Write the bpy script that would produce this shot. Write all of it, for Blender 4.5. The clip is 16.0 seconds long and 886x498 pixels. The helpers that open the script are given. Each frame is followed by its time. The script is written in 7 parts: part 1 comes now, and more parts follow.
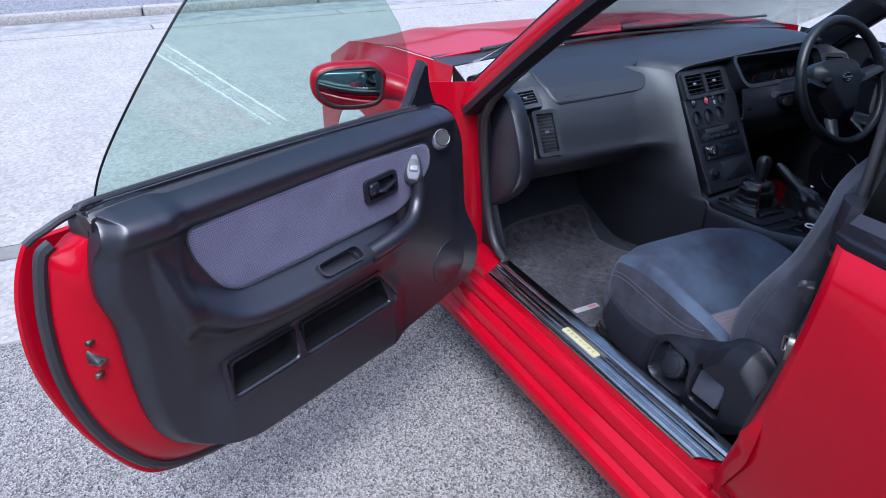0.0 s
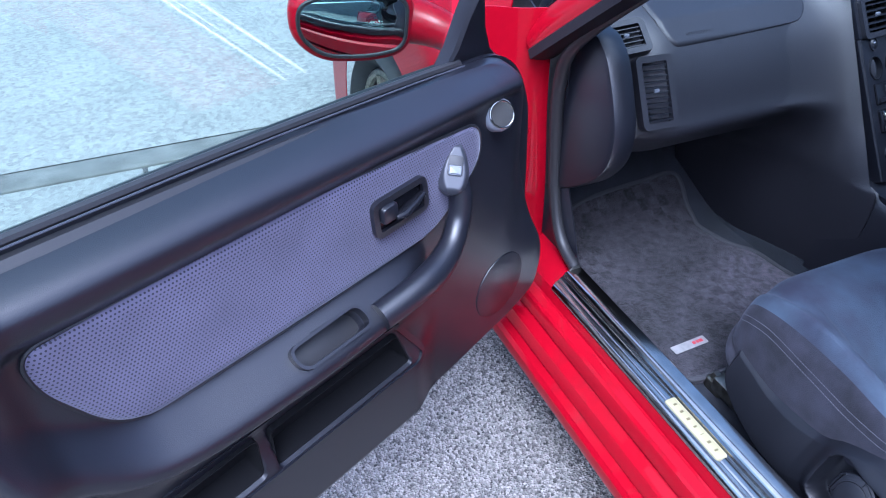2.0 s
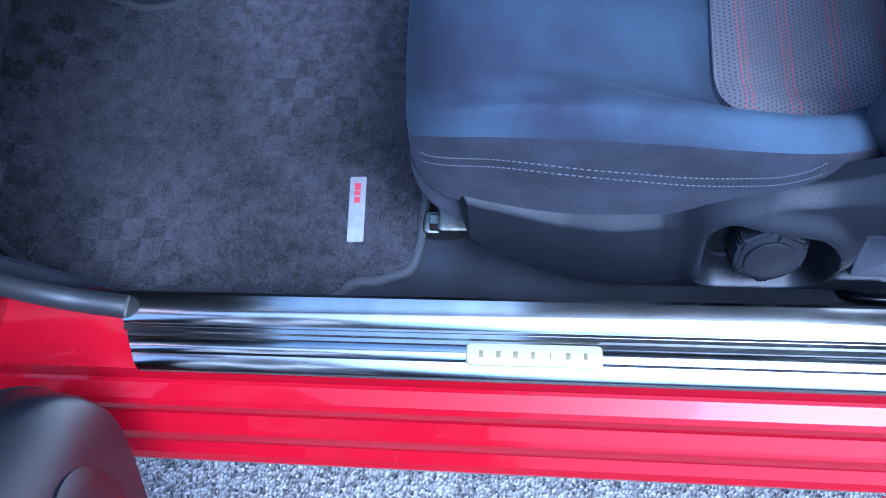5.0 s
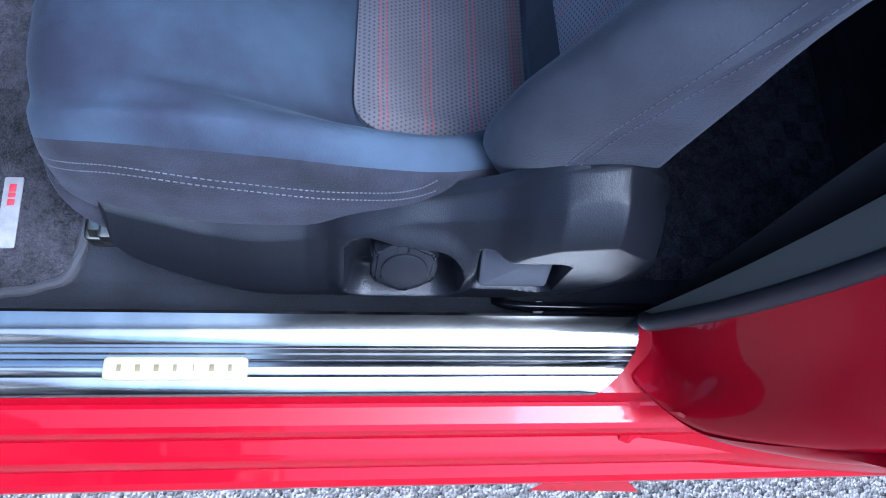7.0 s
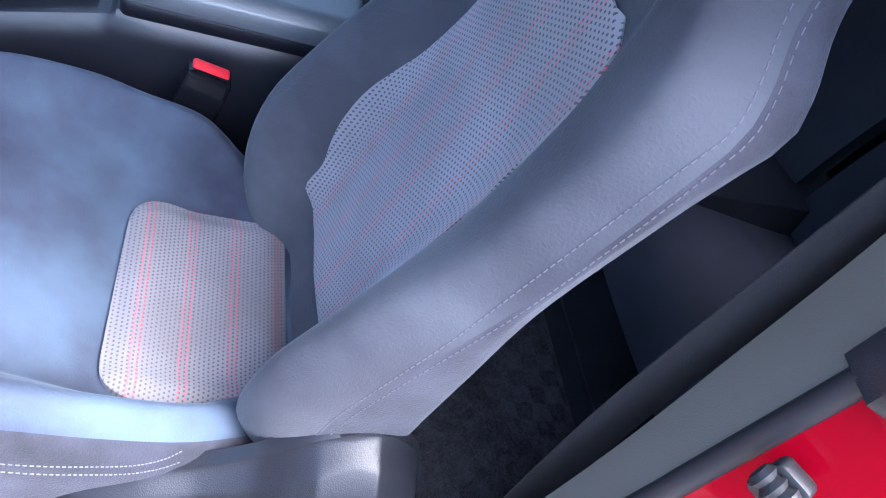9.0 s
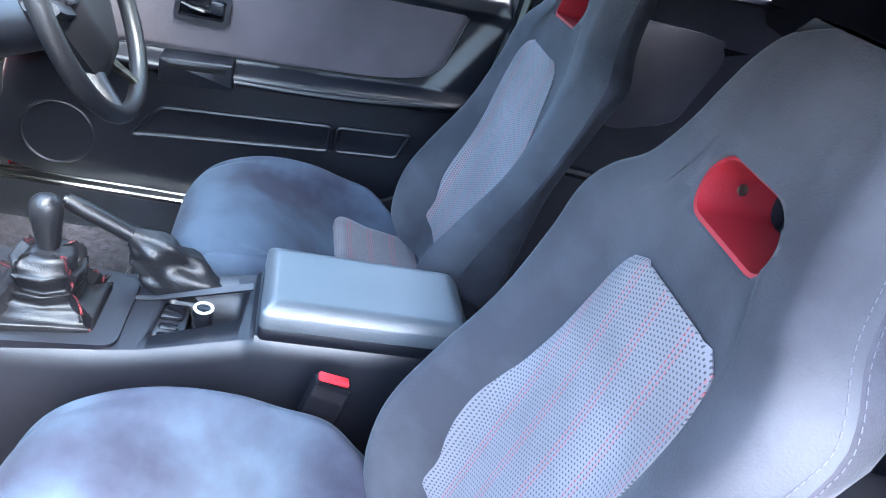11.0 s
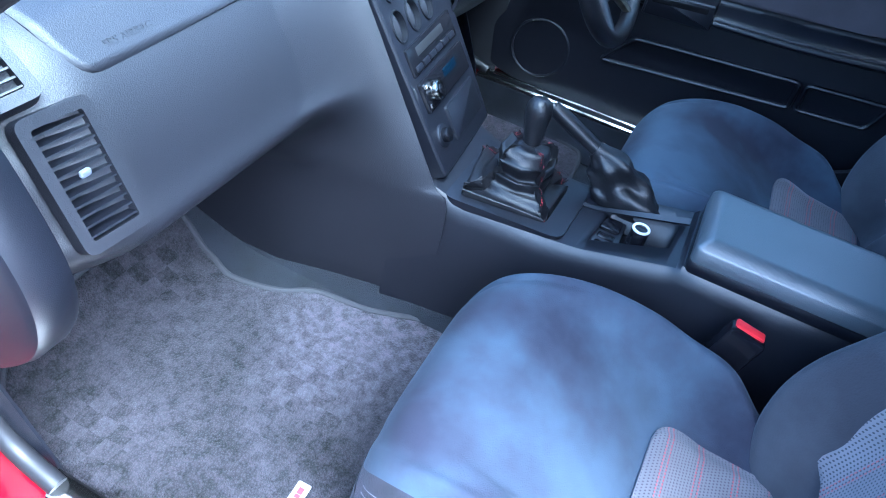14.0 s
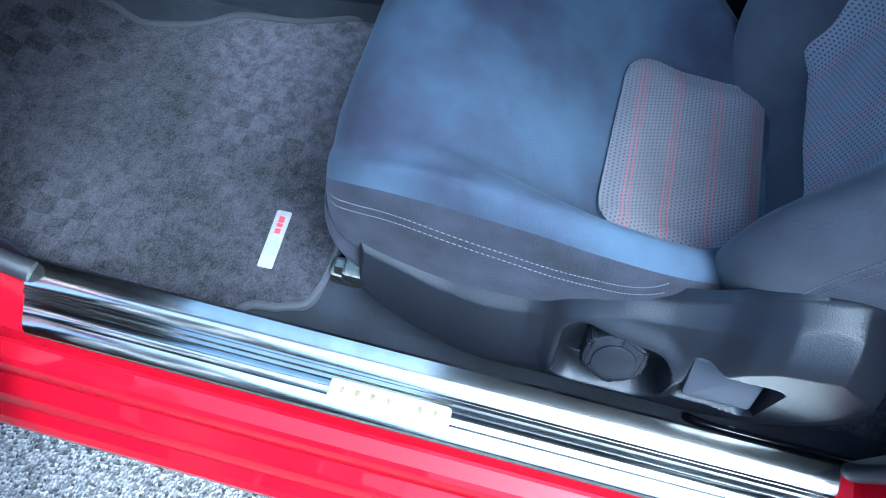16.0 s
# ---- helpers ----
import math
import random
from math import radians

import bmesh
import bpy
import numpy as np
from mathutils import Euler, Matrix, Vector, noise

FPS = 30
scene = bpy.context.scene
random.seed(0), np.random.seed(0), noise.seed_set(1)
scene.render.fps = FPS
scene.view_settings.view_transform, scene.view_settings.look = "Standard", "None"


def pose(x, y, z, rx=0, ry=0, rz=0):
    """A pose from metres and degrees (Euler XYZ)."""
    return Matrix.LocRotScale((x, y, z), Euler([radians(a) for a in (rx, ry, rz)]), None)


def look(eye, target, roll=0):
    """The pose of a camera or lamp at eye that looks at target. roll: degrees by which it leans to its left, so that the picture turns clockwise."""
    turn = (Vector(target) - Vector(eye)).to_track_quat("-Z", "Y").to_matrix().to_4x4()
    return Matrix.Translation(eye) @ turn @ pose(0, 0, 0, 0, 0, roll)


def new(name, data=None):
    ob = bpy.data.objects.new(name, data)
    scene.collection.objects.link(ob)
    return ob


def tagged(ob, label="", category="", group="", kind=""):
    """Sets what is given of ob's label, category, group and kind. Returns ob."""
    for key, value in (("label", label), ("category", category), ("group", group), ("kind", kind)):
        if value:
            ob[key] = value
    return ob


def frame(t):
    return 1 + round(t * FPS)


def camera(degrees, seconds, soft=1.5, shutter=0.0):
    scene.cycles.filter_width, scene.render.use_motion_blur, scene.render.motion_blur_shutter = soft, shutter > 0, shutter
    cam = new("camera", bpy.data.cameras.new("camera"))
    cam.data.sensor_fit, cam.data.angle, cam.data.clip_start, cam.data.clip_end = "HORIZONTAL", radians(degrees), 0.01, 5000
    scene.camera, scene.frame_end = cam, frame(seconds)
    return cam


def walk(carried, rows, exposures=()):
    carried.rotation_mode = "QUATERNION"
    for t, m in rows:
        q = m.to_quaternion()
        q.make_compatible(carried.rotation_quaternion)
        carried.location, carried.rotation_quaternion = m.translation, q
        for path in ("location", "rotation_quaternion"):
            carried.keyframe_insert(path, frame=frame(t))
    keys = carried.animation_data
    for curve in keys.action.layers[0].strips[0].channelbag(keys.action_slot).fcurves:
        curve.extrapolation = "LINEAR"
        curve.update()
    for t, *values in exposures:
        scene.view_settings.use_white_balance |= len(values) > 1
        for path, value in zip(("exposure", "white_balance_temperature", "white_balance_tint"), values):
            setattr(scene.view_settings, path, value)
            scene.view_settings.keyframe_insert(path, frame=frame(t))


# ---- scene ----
cam = camera(63.9, 16.0, soft=1.0)
PATH = [
    (0, (-1.718, -0.705, 1.428), (-0.919, 0.868, 0.486), 0.3),
    (0.5, (-1.691, -0.541, 1.395), (-0.885, 0.978, 0.373), 1.5),
    (1, (-1.664, -0.353, 1.375), (-0.875, 1.119, 0.275), 2.5),
    (1.5, (-1.562, -0.191, 1.337), (-0.837, 1.268, 0.176), 2.4),
    (2, (-1.447, -0.048, 1.336), (-0.779, 1.39, 0.118), 1.1),
    (2.5, (-1.364, 0.17, 1.303), (-0.705, 1.531, -0.006), -3.4),
    (3, (-1.226, 0.337, 1.249), (-0.52, 1.556, -0.171), -12.2),
    (3.5, (-1.037, 0.452, 1.186), (-0.284, 1.411, -0.399), -22.6),
    (4, (-0.919, 0.536, 1.126), (-0.185, 1.186, -0.618), -28.2),
    (4.5, (-0.86, 0.543, 1.085), (-0.164, 0.946, -0.747), -25.8),
    (4.7, (-0.851, 0.53, 1.079), (-0.18, 0.848, -0.778), -22.7),
    (6.8, (-0.835, 0.319, 1.085), (-0.19, 0.147, -0.801), 15.2),
    (7, (-0.834, 0.313, 1.085), (-0.186, 0.059, -0.79), 21.4),
    (7.5, (-0.839, 0.304, 1.088), (-0.152, -0.187, -0.724), 34.9),
    (8, (-0.838, 0.297, 1.099), (-0.076, -0.394, -0.616), 40.8),
    (8.5, (-0.835, 0.291, 1.104), (0.107, -0.495, -0.476), 38.2),
    (8.7, (-0.832, 0.283, 1.11), (0.227, -0.499, -0.396), 35.1),
    (10.8, (-0.841, 0.363, 1.198), (0.788, -0.182, 0.175), 19.4),
    (11, (-0.843, 0.374, 1.215), (0.824, -0.136, 0.234), 17.4),
    (11.5, (-0.865, 0.427, 1.255), (0.896, 0.021, 0.398), 13.9),
    (12, (-0.895, 0.456, 1.265), (0.918, 0.286, 0.438), 12.3),
    (12.5, (-0.909, 0.469, 1.244), (0.879, 0.531, 0.35), 13.2),
    (13, (-0.919, 0.466, 1.227), (0.77, 0.729, 0.19), 14.1),
    (13.5, (-0.921, 0.459, 1.215), (0.646, 0.831, 0.029), 14.3),
    (14, (-0.927, 0.452, 1.209), (0.505, 0.885, -0.119), 13.3),
    (14.5, (-0.934, 0.45, 1.194), (0.345, 0.875, -0.283), 12.3),
    (15, (-0.932, 0.434, 1.175), (0.176, 0.826, -0.444), 9.8),
    (15.5, (-0.927, 0.408, 1.157), (0.039, 0.739, -0.563), 5.6),
    (16, (-0.895, 0.397, 1.124), (-0.015, 0.575, -0.663), 3.3),
]
EXPOSURE = [(0.0, 1.5, 4900, 12), (1.0, 1.7, 4700, 13), (2.0, 1.9, 4550, 14), (3.0, 1.9, 4300, 15), (3.5, 1.75, 4050, 14), (4.7, 1.9, 3900, 10), (7.0, 2.1, 4400, 9), (8.5, 3.25, 4950, 12), (10.8, 5.1, 5500, 6), (12.0, 4.85, 4850, -1), (13.0, 4.0, 4450, 2), (14.0, 3.75, 4300, 2), (15.0, 3.25, 4250, -6), (16.0, 2.6, 4200, -4)]
walk(cam, [(t, look(eye, target, roll)) for t, eye, target, roll in PATH], EXPOSURE)

from mathutils import bvhtree

# ---- light ----
world = bpy.data.worlds.new("overcast_sky")
scene.world = world
world.use_nodes = True
wn = world.node_tree.nodes
wn.clear()
w_out, w_bg, w_sky = wn.new("ShaderNodeOutputWorld"), wn.new("ShaderNodeBackground"), wn.new("ShaderNodeTexSky")
w_sky.sky_type, w_sky.sun_disc = "NISHITA", False
w_sky.sun_elevation, w_sky.sun_rotation = radians(62), radians(215)
w_sky.air_density, w_sky.dust_density, w_sky.ozone_density = 0.9, 9.0, 0.2
w_bg.inputs["Strength"].default_value = 0.15
world.node_tree.links.new(w_sky.outputs[0], w_bg.inputs[0])
world.node_tree.links.new(w_bg.outputs[0], w_out.inputs[0])
sun = new("sun", bpy.data.lights.new("sun", "SUN"))
sun.data.energy, sun.data.angle, sun.data.color = 0.6, radians(30), (1.0, 0.97, 0.93)
sun.matrix_basis = look((-4, -6, 12), (0, 0.5, 0))


# ---- materials ----
def shader(name, color, rough=0.5, metal=0.0, coat=0.0, sheen=0.0, grain=0.0, grain_size=400.0, stain=0.0, stain_size=6.0, spec=0.5, tint=(0.8, 0.85, 1.0), dark=None, light=None):
    """Principled surface with fine relief (grain) and slow colour variation (stain)."""
    m = bpy.data.materials.new(name)
    m.use_nodes = True
    t = m.node_tree
    b = t.nodes["Principled BSDF"]
    b.inputs["Roughness"].default_value = rough
    b.inputs["Metallic"].default_value = metal
    b.inputs["Coat Weight"].default_value = coat
    b.inputs["Coat Roughness"].default_value = 0.04
    b.inputs["Sheen Weight"].default_value = sheen
    b.inputs["Sheen Roughness"].default_value = 0.35
    b.inputs["Sheen Tint"].default_value = (*tint, 1)
    b.inputs["Specular IOR Level"].default_value = spec
    b.inputs["Base Color"].default_value = (*color, 1)
    co = t.nodes.new("ShaderNodeTexCoord")
    if stain:
        n1 = t.nodes.new("ShaderNodeTexNoise")
        n1.inputs["Scale"].default_value = stain_size
        n1.inputs["Detail"].default_value = 6
        mx = t.nodes.new("ShaderNodeMix")
        mx.data_type = "RGBA"
        mx.inputs[6].default_value = (*(dark or [c * (1 - stain) for c in color]), 1)
        mx.inputs[7].default_value = (*(light or [min(1, c * (1 + stain)) for c in color]), 1)
        t.links.new(co.outputs["Object"], n1.inputs["Vector"])
        mr = t.nodes.new("ShaderNodeMapRange")
        mr.inputs["From Min"].default_value, mr.inputs["From Max"].default_value = (0.38, 0.62) if dark else (0.32, 0.68)
        t.links.new(n1.outputs["Fac"], mr.inputs["Value"])
        t.links.new(mr.outputs[0], mx.inputs[0])
        t.links.new(mx.outputs[2], b.inputs["Base Color"])
    if grain:
        n2 = t.nodes.new("ShaderNodeTexNoise")
        n2.inputs["Scale"].default_value = grain_size
        n2.inputs["Detail"].default_value = 3
        bp = t.nodes.new("ShaderNodeBump")
        bp.inputs["Strength"].default_value = grain
        bp.inputs["Distance"].default_value = 0.002
        t.links.new(co.outputs["Object"], n2.inputs["Vector"])
        t.links.new(n2.outputs["Fac"], bp.inputs["Height"])
        t.links.new(bp.outputs["Normal"], b.inputs["Normal"])
    return m


def dotted(name, color, dot, along, across, pitch, size, sheen=0.3, red=0.0, red_pitch=0.0, red_shift=0.0):
    """Perforated cloth: a staggered grid of small dark holes on two object axes, with optional pairs of red stitch lines."""
    m = shader(name, color, rough=0.85, sheen=sheen, stain=0.18, stain_size=9)
    t = m.node_tree
    b = t.nodes["Principled BSDF"]
    base = b.inputs["Base Color"].links[0].from_socket
    co = t.nodes.new("ShaderNodeTexCoord")
    sep = t.nodes.new("ShaderNodeSeparateXYZ")

    def dot3(v):
        d = t.nodes.new("ShaderNodeVectorMath")
        d.operation = "DOT_PRODUCT"
        d.inputs[1].default_value = v
        t.links.new(co.outputs["Object"], d.inputs[0])
        return d.outputs["Value"]

    def mth(op, a, bb, c=None):
        n = t.nodes.new("ShaderNodeMath")
        n.operation = op
        for i, v in enumerate((a, bb, c)):
            if v is None:
                continue
            if isinstance(v, (int, float)):
                n.inputs[i].default_value = v
            else:
                t.links.new(v, n.inputs[i])
        return n.outputs[0]
    u = mth("DIVIDE", dot3(along), pitch)
    v = mth("DIVIDE", dot3(across), pitch)
    row = mth("FLOOR", v, 0.0)
    odd = mth("MULTIPLY", mth("MODULO", row, 2.0), 0.5)
    fu = mth("SUBTRACT", mth("FRACT", mth("ADD", u, odd), 0.0), 0.5)
    fv = mth("SUBTRACT", mth("FRACT", v, 0.0), 0.5)
    r = mth("SQRT", mth("ADD", mth("MULTIPLY", fu, fu), mth("MULTIPLY", fv, fv)), 0.0)
    hole = mth("LESS_THAN", r, size)
    mx = t.nodes.new("ShaderNodeMix")
    mx.data_type = "RGBA"
    t.links.new(hole, mx.inputs[0])
    t.links.new(base, mx.inputs[6])
    mx.inputs[7].default_value = (*dot, 1)
    last = mx.outputs[2]
    if red:
        s = mth("FRACT", mth("DIVIDE", mth("ADD", dot3(across), red_shift), red_pitch), 0.0)
        line = mth("ADD", mth("LESS_THAN", mth("ABSOLUTE", mth("SUBTRACT", s, 0.45), 0.0), 0.022), mth("LESS_THAN", mth("ABSOLUTE", mth("SUBTRACT", s, 0.6), 0.0), 0.022))
        dash = mth("LESS_THAN", mth("FRACT", mth("DIVIDE", dot3(along), pitch * 1.2), 0.0), 0.65)
        mx2 = t.nodes.new("ShaderNodeMix")
        mx2.data_type = "RGBA"
        t.links.new(mth("MULTIPLY", line, mth("MULTIPLY", dash, red)), mx2.inputs[0])
        t.links.new(last, mx2.inputs[6])
        mx2.inputs[7].default_value = (0.45, 0.02, 0.03, 1)
        last = mx2.outputs[2]
    t.links.new(last, b.inputs["Base Color"])
    bp = t.nodes.new("ShaderNodeBump")
    bp.inputs["Strength"].default_value, bp.inputs["Distance"].default_value = 0.5, 0.001
    t.links.new(mth("SUBTRACT", 1.0, hole), bp.inputs["Height"])
    t.links.new(bp.outputs["Normal"], b.inputs["Normal"])
    return m


def glass(name, tint, gloss=1.0):
    m = bpy.data.materials.new(name)
    m.use_nodes = True
    t = m.node_tree
    t.nodes.clear()
    out, mix, tr, gl, fr = [t.nodes.new(k) for k in ("ShaderNodeOutputMaterial", "ShaderNodeMixShader", "ShaderNodeBsdfTransparent", "ShaderNodeBsdfGlossy", "ShaderNodeLayerWeight")]
    tr.inputs[0].default_value = (*tint, 1)
    gl.inputs["Roughness"].default_value = 0.01
    pw, ad = t.nodes.new("ShaderNodeMath"), t.nodes.new("ShaderNodeMath")
    pw.operation, ad.operation = "POWER", "MULTIPLY_ADD"
    pw.inputs[1].default_value = 4.0
    ad.inputs[1].default_value, ad.inputs[2].default_value = 0.8 * gloss, 0.04 * gloss
    fr.inputs["Blend"].default_value = 0.5
    t.links.new(fr.outputs["Facing"], pw.inputs[0])
    t.links.new(pw.outputs[0], ad.inputs[0])
    t.links.new(ad.outputs[0], mix.inputs[0])
    t.links.new(tr.outputs[0], mix.inputs[1])
    t.links.new(gl.outputs[0], mix.inputs[2])
    t.links.new(mix.outputs[0], out.inputs[0])
    return m


def ground_shader(name, dark, light, size, grain, stain_size=0.6, speck=0.0):
    """Asphalt and concrete: stones at one scale, slow stains at another."""
    m = shader(name, dark, rough=0.85)
    t = m.node_tree
    b = t.nodes["Principled BSDF"]
    co = t.nodes.new("ShaderNodeTexCoord")
    vo = t.nodes.new("ShaderNodeTexVoronoi")
    vo.inputs["Scale"].default_value = size
    vo.inputs["Randomness"].default_value = 1.0
    ns = t.nodes.new("ShaderNodeTexNoise")
    ns.inputs["Scale"].default_value, ns.inputs["Detail"].default_value = stain_size, 8
    ra = t.nodes.new("ShaderNodeValToRGB")
    ra.color_ramp.elements[0].color = (*dark, 1)
    ra.color_ramp.elements[1].color = (*light, 1)
    ra.color_ramp.elements[0].position, ra.color_ramp.elements[1].position = 0.25, 0.75
    bw = t.nodes.new("ShaderNodeRGBToBW")
    mx = t.nodes.new("ShaderNodeMix")
    mx.data_type = "FLOAT"
    mx.inputs[0].default_value = 0.4
    for n in (vo, ns):
        t.links.new(co.outputs["Object"], n.inputs["Vector"])
    t.links.new(vo.outputs["Color"], bw.inputs[0])
    t.links.new(bw.outputs[0], mx.inputs[2])
    t.links.new(ns.outputs["Fac"], mx.inputs[3])
    t.links.new(mx.outputs[0], ra.inputs[0])
    t.links.new(ra.outputs[0], b.inputs["Base Color"])
    bp = t.nodes.new("ShaderNodeBump")
    bp.inputs["Strength"].default_value, bp.inputs["Distance"].default_value = grain, 0.006
    t.links.new(vo.outputs["Distance"], bp.inputs["Height"])
    t.links.new(bp.outputs["Normal"], b.inputs["Normal"])
    return m


RED = shader("red_paint", (0.24, 0.0, 0.007), rough=0.30, coat=0.35, spec=0.05, stain=0.06, stain_size=3)
PLASTIC = shader("soft_black_plastic", (0.0065, 0.007, 0.011), spec=0.62, rough=0.38, grain=0.14, grain_size=900, stain=0.12)
DASH = shader("dashboard_vinyl", (0.0105, 0.0105, 0.0145), spec=0.55, rough=0.45, grain=0.3, grain_size=700, stain=0.1)
GLOSS = shader("black_gloss", (0.006, 0.006, 0.008), rough=0.15, spec=0.3)
COVER = shader("grained_grey_black_plastic", (0.007, 0.0075, 0.010), spec=0.32, rough=0.38, grain=0.22, grain_size=800, stain=0.15)
SATIN = shader("satin_black_trim", (0.010, 0.009, 0.012), rough=0.45, spec=0.2, stain=0.15, stain_size=5)
SIDE_TRIM = shader("grey_side_trim", (0.030, 0.031, 0.040), rough=0.5, spec=0.4, grain=0.15, grain_size=700, stain=0.15)
RUBBER = shader("black_rubber", (0.014, 0.014, 0.016), rough=0.5, grain=0.08, grain_size=1500)
VELOUR = shader("navy_velour", (0.030, 0.040, 0.066), rough=0.9, sheen=0.07, grain=0.3, grain_size=500, stain=0.55, stain_size=5.5, tint=(0.62, 0.78, 1.0), dark=(0.014, 0.015, 0.030), light=(0.047, 0.067, 0.098))
FLANK = shader("dark_flank_velour", (0.018, 0.018, 0.027), rough=0.95, sheen=0.08, grain=0.4, grain_size=500, stain=0.45, stain_size=22, tint=(0.75, 0.78, 1.0))
BOLSTER = shader("dark_bolster_suede", (0.027, 0.028, 0.038), rough=0.95, sheen=0.1, grain=0.4, grain_size=450, stain=0.4, stain_size=16, tint=(0.8, 0.85, 1.0))
SUEDE = shader("grey_suede", (0.044, 0.046, 0.057), rough=0.9, sheen=0.13, grain=0.35, grain_size=420, stain=0.2, stain_size=6.5, dark=(0.027, 0.028, 0.037), light=(0.055, 0.058, 0.070), tint=(0.88, 0.92, 1.0))
CLOTH = dotted("perforated_seat_cloth", (0.17, 0.165, 0.18), (0.05, 0.05, 0.06), (0, 0.35, 1), (1, 0, 0), 0.0048, 0.25, red=0.4, red_pitch=0.05)
CLOTH_SEAT = dotted("perforated_cushion_cloth", (0.125, 0.118, 0.125), (0.06, 0.05, 0.06), (1, 0, 0), (0, 1, 0.2), 0.0048, 0.25, red=0.45, red_pitch=0.05)
CARPET = shader("black_carpet", (0.012, 0.014, 0.020), rough=1.0, grain=0.8, grain_size=450, stain=0.35, stain_size=12, sheen=0.06)
CHROME = shader("polished_steel", (0.36, 0.355, 0.335), rough=0.16, metal=1.0, stain=0.12, stain_size=25)
STEEL = shader("zinc_steel", (0.22, 0.21, 0.17), rough=0.35, metal=1.0, stain=0.4, stain_size=60)
LEATHER = shader("black_leather", (0.009, 0.009, 0.011), rough=0.36, spec=0.4, grain=0.25, grain_size=350)
SOFT_RED = shader("red_vinyl", (0.30, 0.015, 0.025), rough=0.5, grain=0.2)
TYRE = shader("tyre_rubber", (0.02, 0.02, 0.02), rough=0.8, grain=0.3)
WHITE = shader("white_label", (0.75, 0.75, 0.72), rough=0.6)
GLASS_DOOR = glass("tinted_glass", (0.80, 0.90, 0.86))
GLASS_CLEAR = glass("windscreen_glass", (0.88, 0.92, 0.91))
GLASS_SIDE = glass("green_side_glass", (0.56, 0.62, 0.60))
GLASS_DARK = glass("dark_glass", (0.11, 0.115, 0.15))
for glossy, weight, blur in ((PLASTIC, 0.05, 0.28), (DASH, 0.05, 0.35), (LEATHER, 0.06, 0.25)):
    glossy.node_tree.nodes["Principled BSDF"].inputs["Coat Weight"].default_value = weight
    glossy.node_tree.nodes["Principled BSDF"].inputs["Coat Roughness"].default_value = blur
MIRROR = shader("mirror", (0.85, 0.87, 0.88), rough=0.02, metal=1.0)
ASPHALT = ground_shader("asphalt", (0.014, 0.0135, 0.0125), (0.275, 0.26, 0.24), 190, 1.0)
LOT = ground_shader("lot_asphalt", (0.032, 0.031, 0.029), (0.078, 0.076, 0.072), 120, 0.4)
CONCRETE = ground_shader("concrete", (0.155, 0.147, 0.133), (0.245, 0.233, 0.214), 60, 0.15, 2.5)
GRAVEL = ground_shader("dark_gravel", (0.03, 0.03, 0.035), (0.20, 0.20, 0.21), 70, 1.0)


# ---- mesh helpers ----
HOME = {}


def thing(name, base, label, category, group="", kind=""):
    ob = new(name)
    ob.empty_display_size = 0.05
    ob.location = base
    HOME[ob.name] = Vector(base)
    return tagged(ob, label, category, group, kind)


class Unit:
    """A part of the car that has pieces of its own: its first piece becomes its mesh, and carries the rest."""

    def __init__(self, name, label):
        self.name, self.label, self.ob = name, label, None


def finish(bm, m=None, angle=40):
    if m is not None:
        bm.transform(m)
        if m.determinant() < 0:
            bmesh.ops.reverse_faces(bm, faces=bm.faces)
    if all(e.is_manifold for e in bm.edges) and bm.calc_volume(signed=True) < 0:
        bmesh.ops.reverse_faces(bm, faces=bm.faces)
    me = bpy.data.meshes.new("mesh")
    for f in bm.faces:
        f.smooth = True
    bm.to_mesh(me)
    bm.free()
    me.set_sharp_from_angle(angle=radians(angle))
    return me


def part(name, bm, material, parent=None, label="", m=None, angle=40):
    """Links a bmesh, given in world places, as one mesh object under a thing or a part."""
    me = finish(bm, m, angle)
    first = isinstance(parent, Unit) and parent.ob is None
    ob = new(parent.name if first else name, me)
    if first:
        parent.ob, parent, label = ob, car, parent.label
    elif isinstance(parent, Unit):
        parent = parent.ob
    while parent is not None and parent.parent is not None and parent.parent.parent is not None:
        parent = parent.parent
    if parent is not None:
        home = HOME[parent.name]
        me.transform(Matrix.Translation(-home))
        ob.parent = parent
        HOME[ob.name] = home
    me.materials.append(material)
    if label:
        ob["label"] = label
    return ob


def spline(pts, n, closed=False):
    """n points on a Catmull-Rom curve through pts."""
    p = np.array(pts, float)
    k = len(p)
    if closed:
        q = np.vstack([p[-1], p, p[0], p[1]])
        ts = np.linspace(0, k, n, endpoint=False)
    else:
        q = np.vstack([2 * p[0] - p[1], p, 2 * p[-1] - p[-2]])
        ts = np.linspace(0, k - 1, n)
    out = []
    for t in ts:
        i = min(int(t), (k if closed else k - 1) - 1)
        f = t - i
        a, b, c, d = q[i], q[i + 1], q[i + 2], q[i + 3]
        out.append(0.5 * (2 * b + (c - a) * f + (2 * a - 5 * b + 4 * c - d) * f * f + (3 * b - a - 3 * c + d) * f ** 3))
    return np.array(out)


def grid(rows, wrap_u=False, bm=None):
    """Quads over a grid of points, rows by columns."""
    bm = bm or bmesh.new()
    vs = [[bm.verts.new(p) for p in r] for r in rows]
    for i in range(len(vs) - 1):
        n = len(vs[i])
        for j in range(n if wrap_u else n - 1):
            k = (j + 1) % n
            bm.faces.new((vs[i][j], vs[i][k], vs[i + 1][k], vs[i + 1][j]))
    return bm


